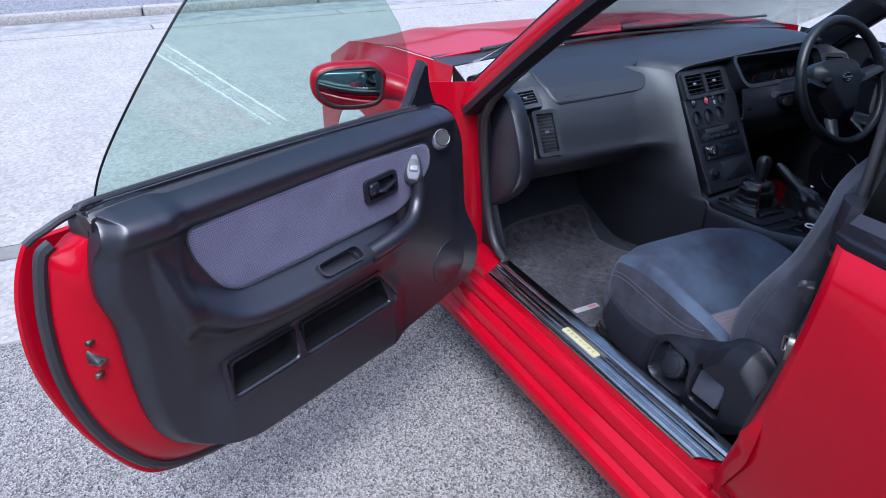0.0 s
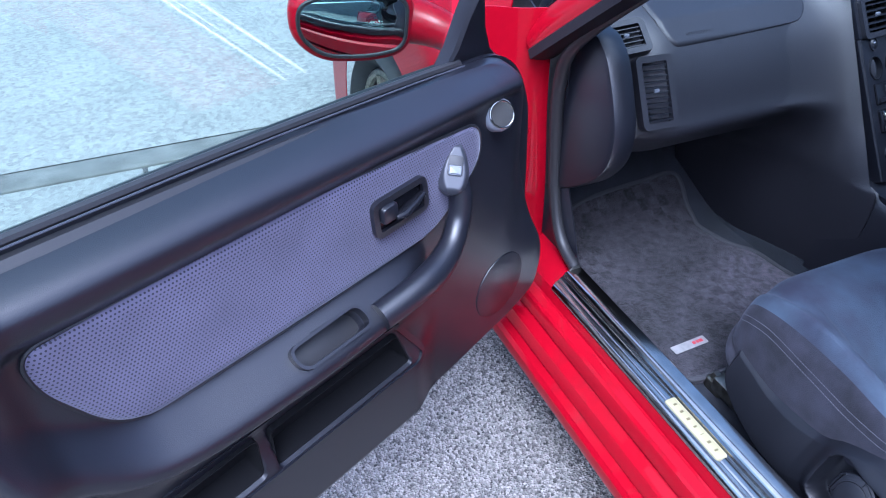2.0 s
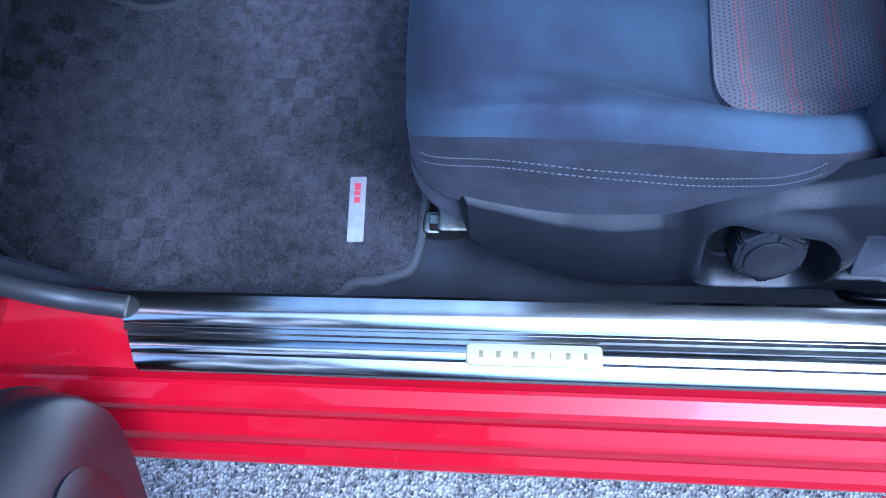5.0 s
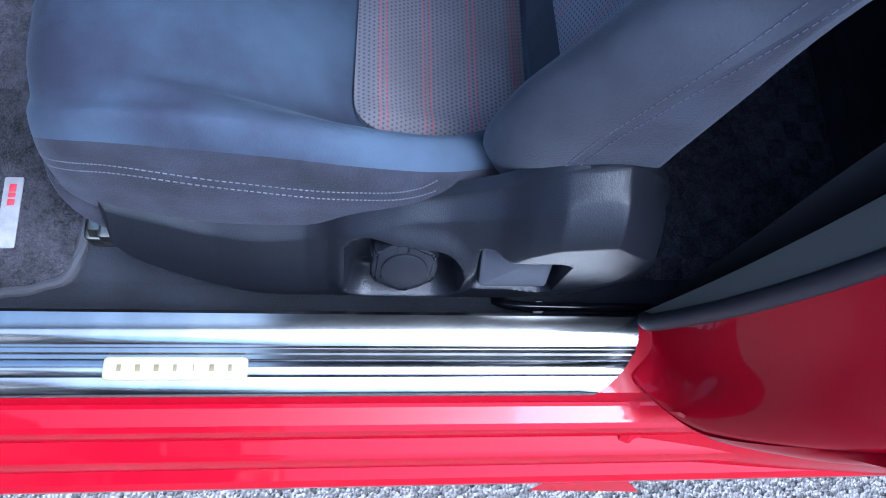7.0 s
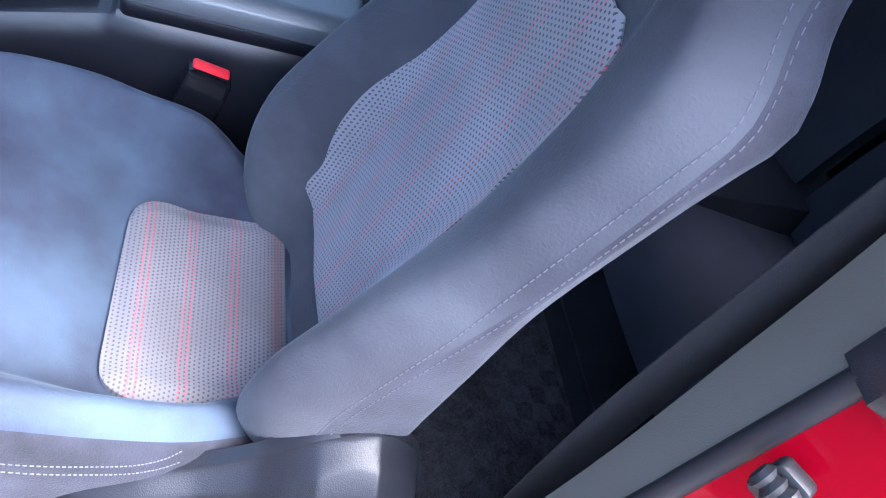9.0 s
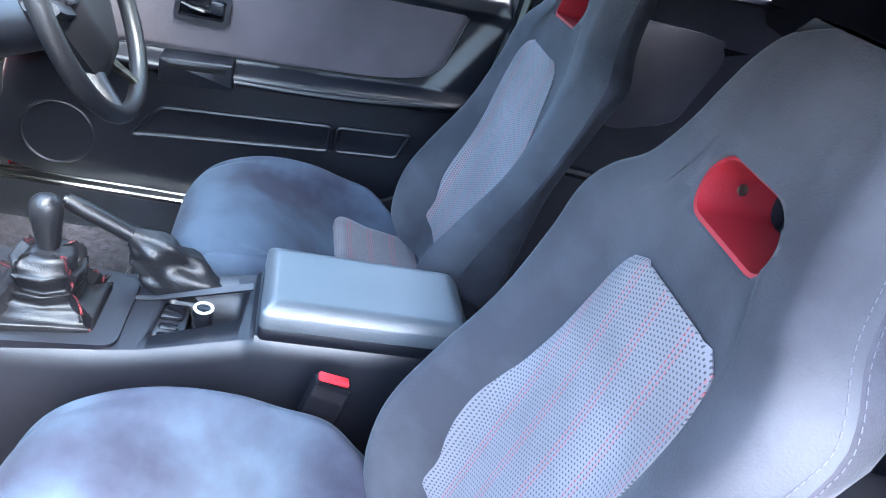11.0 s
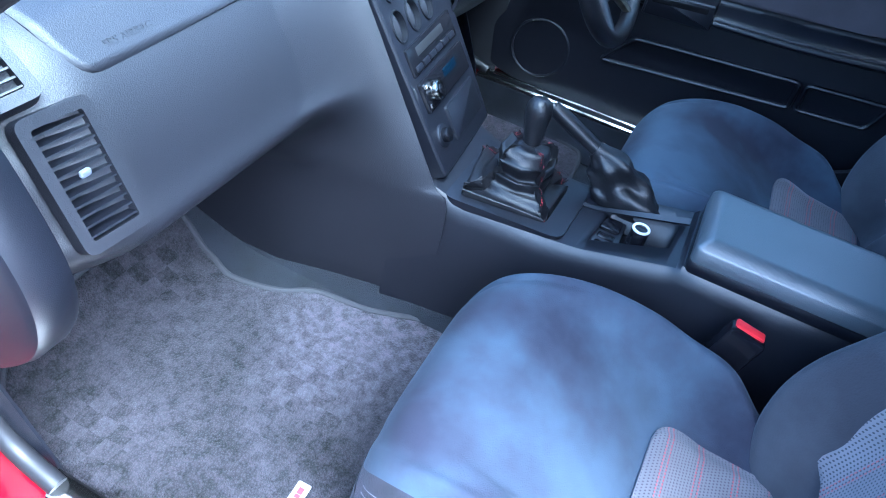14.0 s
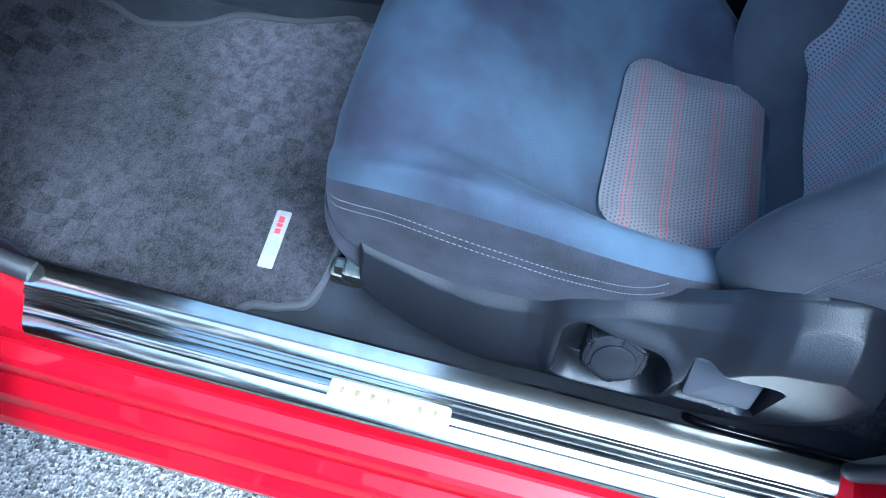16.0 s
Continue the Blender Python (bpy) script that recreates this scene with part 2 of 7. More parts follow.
def loft(rings, caps=True, bm=None):
    """Skin over closed rings of points."""
    bm = bm or bmesh.new()
    first = len(bm.verts)
    grid(rings, True, bm)
    bm.verts.ensure_lookup_table()
    n = len(rings[0])
    if caps:
        bm.faces.new([bm.verts[first + i] for i in reversed(range(n))])
        last = first + n * (len(rings) - 1)
        bm.faces.new([bm.verts[last + i] for i in range(n)])
    bmesh.ops.recalc_face_normals(bm, faces=bm.faces)
    return bm


def surface(ctrl, nu, nv):
    """A smooth grid through control rows."""
    mid = [spline(r, nu) for r in ctrl]
    cols = [spline([r[j] for r in mid], nv) for j in range(nu)]
    return [[cols[j][i] for j in range(nu)] for i in range(nv)]


def skin(rows, thick):
    """A smooth sheet with thickness."""
    bm = grid(rows)
    bmesh.ops.recalc_face_normals(bm, faces=bm.faces)
    bmesh.ops.solidify(bm, geom=bm.faces[:], thickness=thick)
    return bm


def tube(pts, r, n=10, closed=False, flat=1.0, bm=None):
    """A tube along points; r is one radius or one a point."""
    p = [Vector([float(c) for c in a]) for a in pts]
    k = len(p)
    rs = [float(c) for c in r] if isinstance(r, (list, tuple, np.ndarray)) else [r] * k
    rings, side = [], None
    for i in range(k):
        a, b = (p[i - 1], p[(i + 1) % k]) if closed else (p[max(i - 1, 0)], p[min(i + 1, k - 1)])
        d = (b - a).normalized()
        if side is None:
            side = d.cross(Vector((0, 0, 1)) if abs(d.z) < 0.9 else Vector((1, 0, 0))).normalized()
        side = (side - d * side.dot(d)).normalized()
        up = side.cross(d)
        rings.append([p[i] + rs[i] * (side * math.cos(2 * math.pi * j / n) + up * flat * math.sin(2 * math.pi * j / n)) for j in range(n)])
    if closed:
        rings.append(rings[0])
        b2 = grid(rings, True, bm)
        bmesh.ops.remove_doubles(b2, verts=b2.verts, dist=1e-6)
        bmesh.ops.recalc_face_normals(b2, faces=b2.faces)
        return b2
    return loft(rings, True, bm)


def rounded(corners, r, seg=5):
    """A polygon with rounded corners; r is one radius or one a corner."""
    c = [Vector(a).to_2d() if len(a) > 2 else Vector(a) for a in corners]
    n = len(c)
    rs = r if isinstance(r, (list, tuple)) else [r] * n
    out = []
    for i in range(n):
        a, b, d = c[i - 1], c[i], c[(i + 1) % n]
        e1, e2 = (a - b), (d - b)
        k = min(rs[i], e1.length * 0.49, e2.length * 0.49)
        p, q = b + e1.normalized() * k, b + e2.normalized() * k
        for j in range(seg + 1):
            t = j / seg
            out.append((1 - t) ** 2 * p + 2 * t * (1 - t) * b + t * t * q)
    return [tuple(v) for v in out]


def inset(poly, d):
    """The polygon moved inwards by d."""
    n = len(poly)
    area = sum(poly[i - 1][0] * poly[i][1] - poly[i][0] * poly[i - 1][1] for i in range(n))
    s = 1 if area > 0 else -1
    out = []
    for i in range(n):
        a, b, c = Vector(poly[i - 1]), Vector(poly[i]), Vector(poly[(i + 1) % n])
        t = (c - a)
        if t.length < 1e-9:
            t = Vector((1, 0))
        t.normalize()
        out.append((b.x - s * d * t.y, b.y + s * d * t.x))
    return out


def slab(poly, d0, d1, place, bevel=0.004, bm=None):
    """A plate with an outline and bevelled rims between depths d0 and d1; place(a, b, depth) gives the point."""
    bevel = min(bevel, abs(d1 - d0) * 0.45)
    s = 1 if d1 > d0 else -1
    b2, b1 = inset(poly, bevel), inset(poly, bevel * 0.3)
    rings = [[place(*p, d0) for p in b2], [place(*p, d0 + s * bevel * 0.3) for p in b1], [place(*p, d0 + s * bevel) for p in poly],
             [place(*p, d1 - s * bevel) for p in poly], [place(*p, d1 - s * bevel * 0.3) for p in b1], [place(*p, d1) for p in b2]]
    return loft(rings, True, bm)


def frame_of(origin, ax, ay, az=None):
    """place(a, b, depth) on a plane through origin with two axes."""
    o, x, y = Vector(origin), Vector(ax).normalized(), Vector(ay)
    y = (y - x * y.dot(x)).normalized()
    z = Vector(az) if az is not None else x.cross(y)
    return lambda a, b, d=0.0: o + x * a + y * b + z * d


def box(lo, hi, bevel=0.004, bm=None):
    (x0, y0, z0), (x1, y1, z1) = lo, hi
    r = min(bevel * 2, 0.3 * min(x1 - x0, y1 - y0))
    return slab(rounded([(x0, y0), (x1, y0), (x1, y1), (x0, y1)], r, 3), z0, z1, lambda a, b, d: Vector((a, b, d)), bevel, bm)


def disc(place, ca, cb, r, d0, d1, n=24, bevel=0.002, bm=None):
    return slab([(ca + r * math.cos(2 * math.pi * i / n), cb + r * math.sin(2 * math.pi * i / n)) for i in range(n)], d0, d1, place, bevel, bm)


def ring_flat(place, outer, inner, d0, d1, bm=None):
    """A flat frame between two outlines of equal count."""
    bm = bm or bmesh.new()
    rings = [[place(*p, d0) for p in outer], [place(*p, d1) for p in outer], [place(*p, d1) for p in inner], [place(*p, d0) for p in inner]]
    rings.append(rings[0])
    grid(rings, True, bm)
    bmesh.ops.remove_doubles(bm, verts=bm.verts, dist=1e-6)
    bmesh.ops.recalc_face_normals(bm, faces=bm.faces)
    return bm


def carve(ob, cutter):
    """Cuts a bmesh, given in world places, out of an object's mesh."""
    me = finish(cutter)
    me.transform(Matrix.Translation(-HOME.get(ob.name, Vector())))
    tool = new("tool", me)
    tool.parent = ob.parent
    mod = ob.modifiers.new("cut", "BOOLEAN")
    mod.object, mod.operation, mod.solver = tool, "DIFFERENCE", "FAST"
    bpy.context.view_layer.update()
    done = bpy.data.meshes.new_from_object(ob.evaluated_get(bpy.context.evaluated_depsgraph_get()))
    ob.modifiers.remove(mod)
    old = ob.data
    ob.data = done
    bpy.data.meshes.remove(old)
    bpy.data.objects.remove(tool)
    bpy.data.meshes.remove(me)


def pillow(outline, top, low, nr=40, nc=40):
    """A cushion-like piece inside an outline: top(a, b, edge) gives its face, low(a, b) its underside; edge is the way to the rim."""
    o = np.array([tuple(p) for p in outline], float)
    lo, hi = o[:, 1].min(), o[:, 1].max()
    rows = []
    for t in np.linspace(0.015, 0.985, nr):
        b = lo + (hi - lo) * (0.5 - 0.5 * math.cos(math.pi * t))
        cuts = []
        for i in range(len(o)):
            p, q = o[i - 1], o[i]
            if (p[1] - b) * (q[1] - b) <= 0 and p[1] != q[1]:
                cuts.append(p[0] + (q[0] - p[0]) * (b - p[1]) / (q[1] - p[1]))
        l, r = min(cuts), max(cuts)
        row = []
        for s in np.linspace(0, 1, nc):
            a = l + (r - l) * (0.5 - 0.5 * math.cos(math.pi * (0.1 + 0.8 * s)) - 0.0245) / 0.951
            a = min(max(a, l), r)
            row.append((a, b, min(a - l, r - a, b - lo, hi - b)))
        rows.append(row)
    bm = grid([[top(*p) for p in r] for r in rows])
    bm.verts.ensure_lookup_table()
    idx = [(0, j) for j in range(nc)] + [(i, nc - 1) for i in range(1, nr)] + [(nr - 1, j) for j in range(nc - 2, -1, -1)] + [(i, 0) for i in range(nr - 2, 0, -1)]
    under = [[bm.verts.new(low(*p[:2])) for p in r] for r in rows]
    bm.verts.ensure_lookup_table()
    for i in range(nr - 1):
        for j in range(nc - 1):
            bm.faces.new((under[i][j], under[i + 1][j], under[i + 1][j + 1], under[i][j + 1]))
    up, dn = [bm.verts[i * nc + j] for i, j in idx], [under[i][j] for i, j in idx]
    for k in range(len(idx)):
        n = (k + 1) % len(idx)
        bm.faces.new((up[k], dn[k], dn[n], up[n]))
    bmesh.ops.recalc_face_normals(bm, faces=bm.faces)
    return bm


def smooth(a, b, x):
    t = min(1, max(0, (x - a) / (b - a)))
    return t * t * (3 - 2 * t)


def interp(x, xs, ys):
    return float(np.interp(x, xs, ys))


# ---- setting ----
def flat_sheet(name, x0, x1, y0, y1, z, mat, label, category, nx=1, ny=1):
    bm = grid([[(x0 + (x1 - x0) * i / nx, y0 + (y1 - y0) * j / ny, z) for i in range(nx + 1)] for j in range(ny + 1)])
    return tagged(part(name, bm, mat), label, category, kind="structure")


flat_sheet("ground", -1500, 1500, -1500, 1500, -0.006, LOT, "light grey asphalt of the open lot", "ground")
flat_sheet("driveway", -9, 1.6, -9, 1.72, 0.0, ASPHALT, "coarse speckled grey asphalt under the parked car", "driveway")
flat_sheet("road", -60, 60, 2.53, 7.15, 0.0, CONCRETE, "pale worn concrete road", "road")
gutter = thing("gutter", (0, 2.1, 0), "pale concrete gutter slabs with dark joints beside the road", "gutter", kind="structure")
for i in range(30):
    x = -16.2 + i * 1.05
    part("slab", box((x + 0.008, 1.73, -0.05), (x + 1.042, 2.385, 0.002), 0.004), CONCRETE, gutter)
part("drain_strip", box((-60, 2.395, -0.05), (60, 2.52, 0.004), 0.006), shader("strip_concrete", (0.115, 0.11, 0.10), rough=0.9, grain=0.5, grain_size=60, stain=0.25, stain_size=9), gutter, "rougher grey strip along the gutter")
far = thing("kerb", (0, 7.5, 0), "pale concrete kerb and channel on the far side of the road", "kerb", kind="structure")
for i in range(16):
    x = -15 + i * 2.0
    part("channel_slab", box((x + 0.01, 7.16, -0.05), (x + 1.99, 7.42, 0.006), 0.004), CONCRETE, far)
    part("kerb_stone", box((x + 0.01, 8.0, -0.05), (x + 1.99, 8.14, 0.09), 0.015), CONCRETE, far)
part("channel", box((-40, 7.43, -0.05), (40, 7.99, -0.004), 0.004), shader("dark_channel", (0.16, 0.16, 0.155), rough=0.9, grain=0.5, grain_size=60, stain=0.3), far)
flat_sheet("verge", -60, 60, 8.15, 30, 0.05, GRAVEL, "dark gravel verge beyond the kerb", "gravel")

# ---- the parked coupe: body ----
car = thing("coupe", (0, 0, 0), "glossy red two-door coupe parked with its passenger door open", "car")


def rocker(s):
    prof = [(-0.652, 0.20), (-0.652, 0.33), (-0.655, 0.344), (-0.735, 0.331), (-0.739, 0.318), (-0.742, 0.306), (-0.746, 0.303), (-0.764, 0.300), (-0.770, 0.296), (-0.774, 0.286), (-0.776, 0.268), (-0.773, 0.265), (-0.773, 0.261),
            (-0.777, 0.258), (-0.790, 0.254), (-0.797, 0.249), (-0.802, 0.238), (-0.805, 0.222), (-0.802, 0.219), (-0.802, 0.215), (-0.807, 0.212), (-0.818, 0.206), (-0.825, 0.196), (-0.826, 0.178), (-0.820, 0.158), (-0.80, 0.145), (-0.66, 0.145)]
    rings = [[(s * x, y, z) for x, z in prof] for y in np.linspace(-1.0, 1.22, 36)]
    return loft(rings)


part("sill", rocker(1), RED, car, "glossy red stepped door sill", angle=24)
part("sill", rocker(-1), RED, car, "glossy red stepped door sill")


def scuff(s, name_parent):
    prof = [(-0.652, 0.340), (-0.652, 0.351), (-0.656, 0.3545), (-0.672, 0.3545), (-0.684, 0.352), (-0.688, 0.3485), (-0.690, 0.3485), (-0.692, 0.351), (-0.696, 0.351), (-0.6975, 0.3465),
            (-0.7015, 0.3465), (-0.703, 0.345), (-0.706, 0.3462), (-0.714, 0.3455), (-0.717, 0.3437), (-0.720, 0.3455), (-0.728, 0.344), (-0.735, 0.341), (-0.738, 0.336), (-0.738, 0.330)]
    rings = []
    for t in np.linspace(0, 1, 40):
        ring = []
        for x, z in prof:
            k = (-x - 0.652) / 0.086
            y0, y1 = 0.0 + 0.05 * max(0, k - 0.25) ** 2 / 0.56, 0.95 - 0.035 * k
            ring.append((s * x, y0 + (y1 - y0) * t, z))
        rings.append(ring)
    return loft(rings)


plate = part("scuff_plate", scuff(1, car), CHROME, car, "polished steel scuff plate with ribs and a gold badge")
part("scuff_plate", scuff(-1, car), CHROME, car, "polished steel scuff plate")
GOLD = shader("gold_badge", (0.34, 0.31, 0.18), rough=0.6, metal=0.2, spec=0.2)
part("badge", box((-0.723, 0.415, 0.342), (-0.699, 0.555, 0.3490), 0.003), GOLD, plate, "raised gold badge plate")


def lettering(text, size, mat, parent, m, name="lettering", depth=0.0006, label=""):
    cu = bpy.data.curves.new("text", "FONT")
    cu.body, cu.size, cu.extrude, cu.align_x, cu.align_y = text, size, depth, "CENTER", "CENTER"
    tmp = new("text", cu)
    bpy.context.view_layer.update()
    me = bpy.data.meshes.new_from_object(tmp.evaluated_get(bpy.context.evaluated_depsgraph_get()))
    bpy.data.objects.remove(tmp)
    me.transform(m)
    ob = new(name, me)
    if isinstance(parent, Unit):
        parent = parent.ob
    while parent is not None and parent.parent is not None and parent.parent.parent is not None:
        parent = parent.parent
    if parent is not None:
        me.transform(Matrix.Translation(-HOME[parent.name]))
        ob.parent = parent
        HOME[ob.name] = HOME[parent.name]
    me.materials.clear()
    me.materials.append(mat)
    if label:
        ob["label"] = label
    return ob


DARKGOLD = shader("gold_marks", (0.15, 0.125, 0.06), rough=0.5, metal=0.3)
for i, wd in enumerate((0.007, 0.008, 0.008, 0.006, 0.002, 0.008, 0.006)):
    y = 0.539 - 0.0178 * i
    part("badge_mark", box((-0.7145, y - wd * 0.3, 0.3485), (-0.7075, y + wd * 0.3, 0.3496), 0.0003), DARKGOLD, plate)


# rear quarter with its door jamb
def quarter(s):
    zs = [0.17, 0.25, 0.31, 0.333, 0.345, 0.37, 0.41, 0.5, 0.65, 0.8, 0.90, 0.945]
    jx = [-0.655, -0.655, -0.655, -0.656, -0.658, -0.664, -0.672, -0.686, -0.689, -0.685, -0.684, -0.682]
    jy = [-0.012, -0.012, -0.012, -0.012, -0.020, -0.024, -0.026, -0.030, -0.058, -0.082, -0.09, -0.095]
    cx = [-0.80, -0.770, -0.728, -0.722, -0.744, -0.766, -0.780, -0.795, -0.81, -0.81, -0.80, -0.775]
    cy = [0.0, 0.0, 0.0, 0.0, -0.018, -0.034, -0.048, -0.074, -0.12, -0.145, -0.15, -0.14]
    rows = []
    for z, a, b, c, d in zip(zs, jx, jy, cx, cy):
        far_x = interp(z, [0.17, 0.25, 0.35, 0.5, 0.8, 0.97], [-0.824, -0.834, -0.84, -0.855, -0.855, -0.80])
        r = [(a, b, z), ((a * 0.55 + c * 0.45), (b * 0.6 + d * 0.4) - 0.006, z), (c + 0.006, d + 0.006, z), (c - 0.012, d - 0.012, z), (c - 0.016, d - 0.06, z), (far_x, -0.5, z), (far_x, -0.9, z), (far_x + 0.03, -1.6, z)]
        rows.append([(s * p[0], p[1], p[2]) for p in r])
    return skin(surface(rows, 60, 44), 0.004)


part("rear_quarter", quarter(1), RED, car, "glossy red rear quarter panel", angle=60)
part("rear_quarter", quarter(-1), RED, car, "glossy red rear quarter panel", angle=60)


for s in (1, -1):
    part("quarter_moulding", loft([[(s * -0.665, y, 0.930), (s * -0.665, y, 0.968), (s * (x + 0.022), y, 0.966), (s * (x + 0.004), y, 0.956), (s * (x - 0.002), y, 0.940), (s * x, y, 0.928)] for y, x in ((-0.128, -0.775), (-0.16, -0.786), (-0.3, -0.797), (-0.6, -0.803), (-1.1, -0.80))]), GLOSS, car, "black moulding under the rear side window")


def hinge_pillar(s):
    rows = []
    for z in (0.18, 0.35, 0.5, 0.65, 0.76, 0.84, 0.885):
        x0 = -0.675 - 0.03 * smooth(0.35, 0.8, z)
        rows.append([(s * (x0 + 0.01), 1.085, z), (s * (x0 - 0.012), 1.088, z), (s * (x0 - 0.06), 1.105, z), (s * -0.80, 1.13, z), (s * -0.835, 1.145, z), (s * -0.845, 1.17, z)])
    return skin(surface(rows, 24, 24), 0.003)


part("hinge_pillar", hinge_pillar(1), RED, car)
part("hinge_pillar", hinge_pillar(-1), RED, car)


def fender(s):
    rows = []
    for y in np.linspace(1.165, 2.55, 60):
        arch = 0.36 ** 2 - (y - 1.66) ** 2
        low = 0.31 + math.sqrt(arch) if arch > 0 else 0.2
        low = max(low, 0.2)
        top = interp(y, [1.16, 1.6, 2.2, 2.55], [0.915, 0.885, 0.79, 0.66])
        tx = interp(y, [1.16, 1.6, 2.55], [-0.74, -0.745, -0.66])
        wide = interp(y, [1.16, 1.66, 2.2, 2.55], [-0.845, -0.868, -0.83, -0.72])
        row = []
        for t in np.linspace(0, 1, 14):
            z = low + (top - low) * t
            x = wide + (tx - wide) * smooth(0.55, 1.0, t) - 0.0
            row.append((s * x, y, z - 0.02 * smooth(0.8, 1, t) * 0))
        rows.append(row)
    return skin(rows, 0.003)


part("front_fender", fender(1), RED, car, "glossy red front wing with a wheel arch")
part("front_fender", fender(-1), RED, car, "glossy red front wing with a wheel arch")
rows = []
for y in np.linspace(1.30, 2.55, 20):
    z = interp(y, [1.30, 1.6, 2.2, 2.55], [0.935, 0.915, 0.815, 0.68])
    w = interp(y, [1.30, 1.6, 2.55], [0.735, 0.74, 0.655])
    rows.append([(w * u, y, z - 0.025 * u ** 2 + 0.012 * math.exp(-((abs(u) - 0.55) / 0.12) ** 2)) for u in np.linspace(-1, 1, 25)])
part("bonnet", skin(rows, 0.004), RED, car, "glossy red bonnet with two raised lines")
part("cowl", skin(surface([[(-0.74, 1.22, 0.90), (0, 1.28, 0.925), (0.74, 1.22, 0.90)], [(-0.735, 1.32, 0.912), (0, 1.40, 0.925), (0.735, 1.32, 0.912)]], 20, 6), 0.004), RUBBER, car, "black plastic scuttle below the windscreen")


def wheel(cx, cy):
    w = part("wheel", tube([(cx, cy + 0.27 * math.cos(a), 0.31 + 0.27 * math.sin(a)) for a in np.linspace(0, 2 * math.pi, 40, endpoint=False)], 0.045, 12, closed=True, flat=2.2), TYRE, car, "black tyre on an alloy wheel")
    place = frame_of((cx, cy, 0.31), (0, 1, 0), (0, 0, 1))
    s = 1 if cx > 0 else -1
    bm = disc(place, 0, 0, 0.05, -0.02, 0.06 * s)
    for i in range(5):
        a = 2 * math.pi * i / 5
        tube([place(0.04 * math.cos(a), 0.04 * math.sin(a), 0.05 * s), place(0.21 * math.cos(a), 0.21 * math.sin(a), 0.06 * s)], [0.03, 0.02], 8, bm=bm)
    part("rim", bm, STEEL, w, "silver five-spoke alloy rim")
    part("rim_edge", tube([place(0.215 * math.cos(a), 0.215 * math.sin(a), 0.06 * s) for a in np.linspace(0, 2 * math.pi, 40, endpoint=False)], 0.014, 8, closed=True), STEEL, w)


wheel(-0.76, 1.66)
wheel(0.76, 1.66)


# door opening: pillars, roof rail and weatherstrip
def strip_path(s):
    return [(s * x, y, z) for x, y, z in [(-0.672, 0.93, 0.357), (-0.668, 1.0, 0.385), (-0.668, 1.045, 0.47), (-0.675, 1.06, 0.60), (-0.69, 1.05, 0.74), (-0.70, 0.995, 0.848), (-0.678, 0.826, 0.998),
            (-0.662, 0.666, 1.119), (-0.652, 0.554, 1.198), (-0.645, 0.452, 1.246), (-0.638, 0.31, 1.256), (-0.635, 0.1, 1.268), (-0.638, -0.03, 1.255), (-0.650, -0.075, 1.20), (-0.672, -0.094, 1.05), (-0.682, -0.094, 0.93), (-0.683, -0.084, 0.80), (-0.687, -0.058, 0.65), (-0.684, -0.028, 0.52), (-0.672, -0.002, 0.40), (-0.66, -0.008, 0.357)]]


for s in (1, -1):
    part("weatherstrip", tube(spline(strip_path(s), 150), np.interp(np.arange(150), [0, 35, 48, 75, 92, 105, 149], [0.0135, 0.0135, 0.008, 0.008, 0.008, 0.0095, 0.0095]), 10), RUBBER, car, "black rubber door seal")


def rail(s):
    """A-pillar and roof rail: black inner edge, black gutter and red outer face."""
    line = [(-0.715, 1.075, 0.80), (-0.705, 1.0, 0.862), (-0.685, 0.82, 1.008), (-0.668, 0.66, 1.130), (-0.656, 0.55, 1.205), (-0.648, 0.45, 1.249), (-0.642, 0.31, 1.274), (-0.64, 0.1, 1.286), (-0.645, -0.1, 1.283), (-0.66, -0.5, 1.25)]
    pts = spline(line, 60)
    def sweep(prof, closed=True):
        rings = []
        for i, p in enumerate(pts):
            d = pts[min(i + 1, len(pts) - 1)] - pts[max(i - 1, 0)]
            d = d / np.linalg.norm(d)
            out = np.cross(d, (1, 0, 0))
            out = out / np.linalg.norm(out)
            if out[2] < 0:
                out = -out
            rings.append([(s * (p[0] + a), *(p[1:] + out[1:] * b)) for a, b in prof])
        return loft(rings)
    part("pillar_gutter", sweep([(-0.035, -0.006), (-0.035, 0.012), (-0.022, 0.020), (0.006, 0.020), (0.02, 0.004), (0.014, -0.012), (-0.01, -0.012)]), SATIN, car, "smooth dark grey gutter along the pillar and roof")
    part("pillar", sweep([(-0.030, 0.013), (-0.034, 0.026), (-0.028, 0.045), (-0.012, 0.066), (0.012, 0.080), (0.022, 0.078), (0.022, 0.02), (0.0, 0.02)]), RED, car, "glossy red windscreen pillar and roof edge")
    part("screen_moulding", sweep([(0.010, 0.0795), (0.012, 0.085), (0.035, 0.090), (0.040, 0.084), (0.035, 0.075)]), GLOSS, car)
    part("pillar_trim", sweep([(0.012, -0.004), (0.012, 0.02), (0.022, 0.074), (0.045, 0.082), (0.048, 0.06), (0.036, 0.02), (0.026, -0.004)]), PLASTIC, car, "dark grey inner pillar trim")


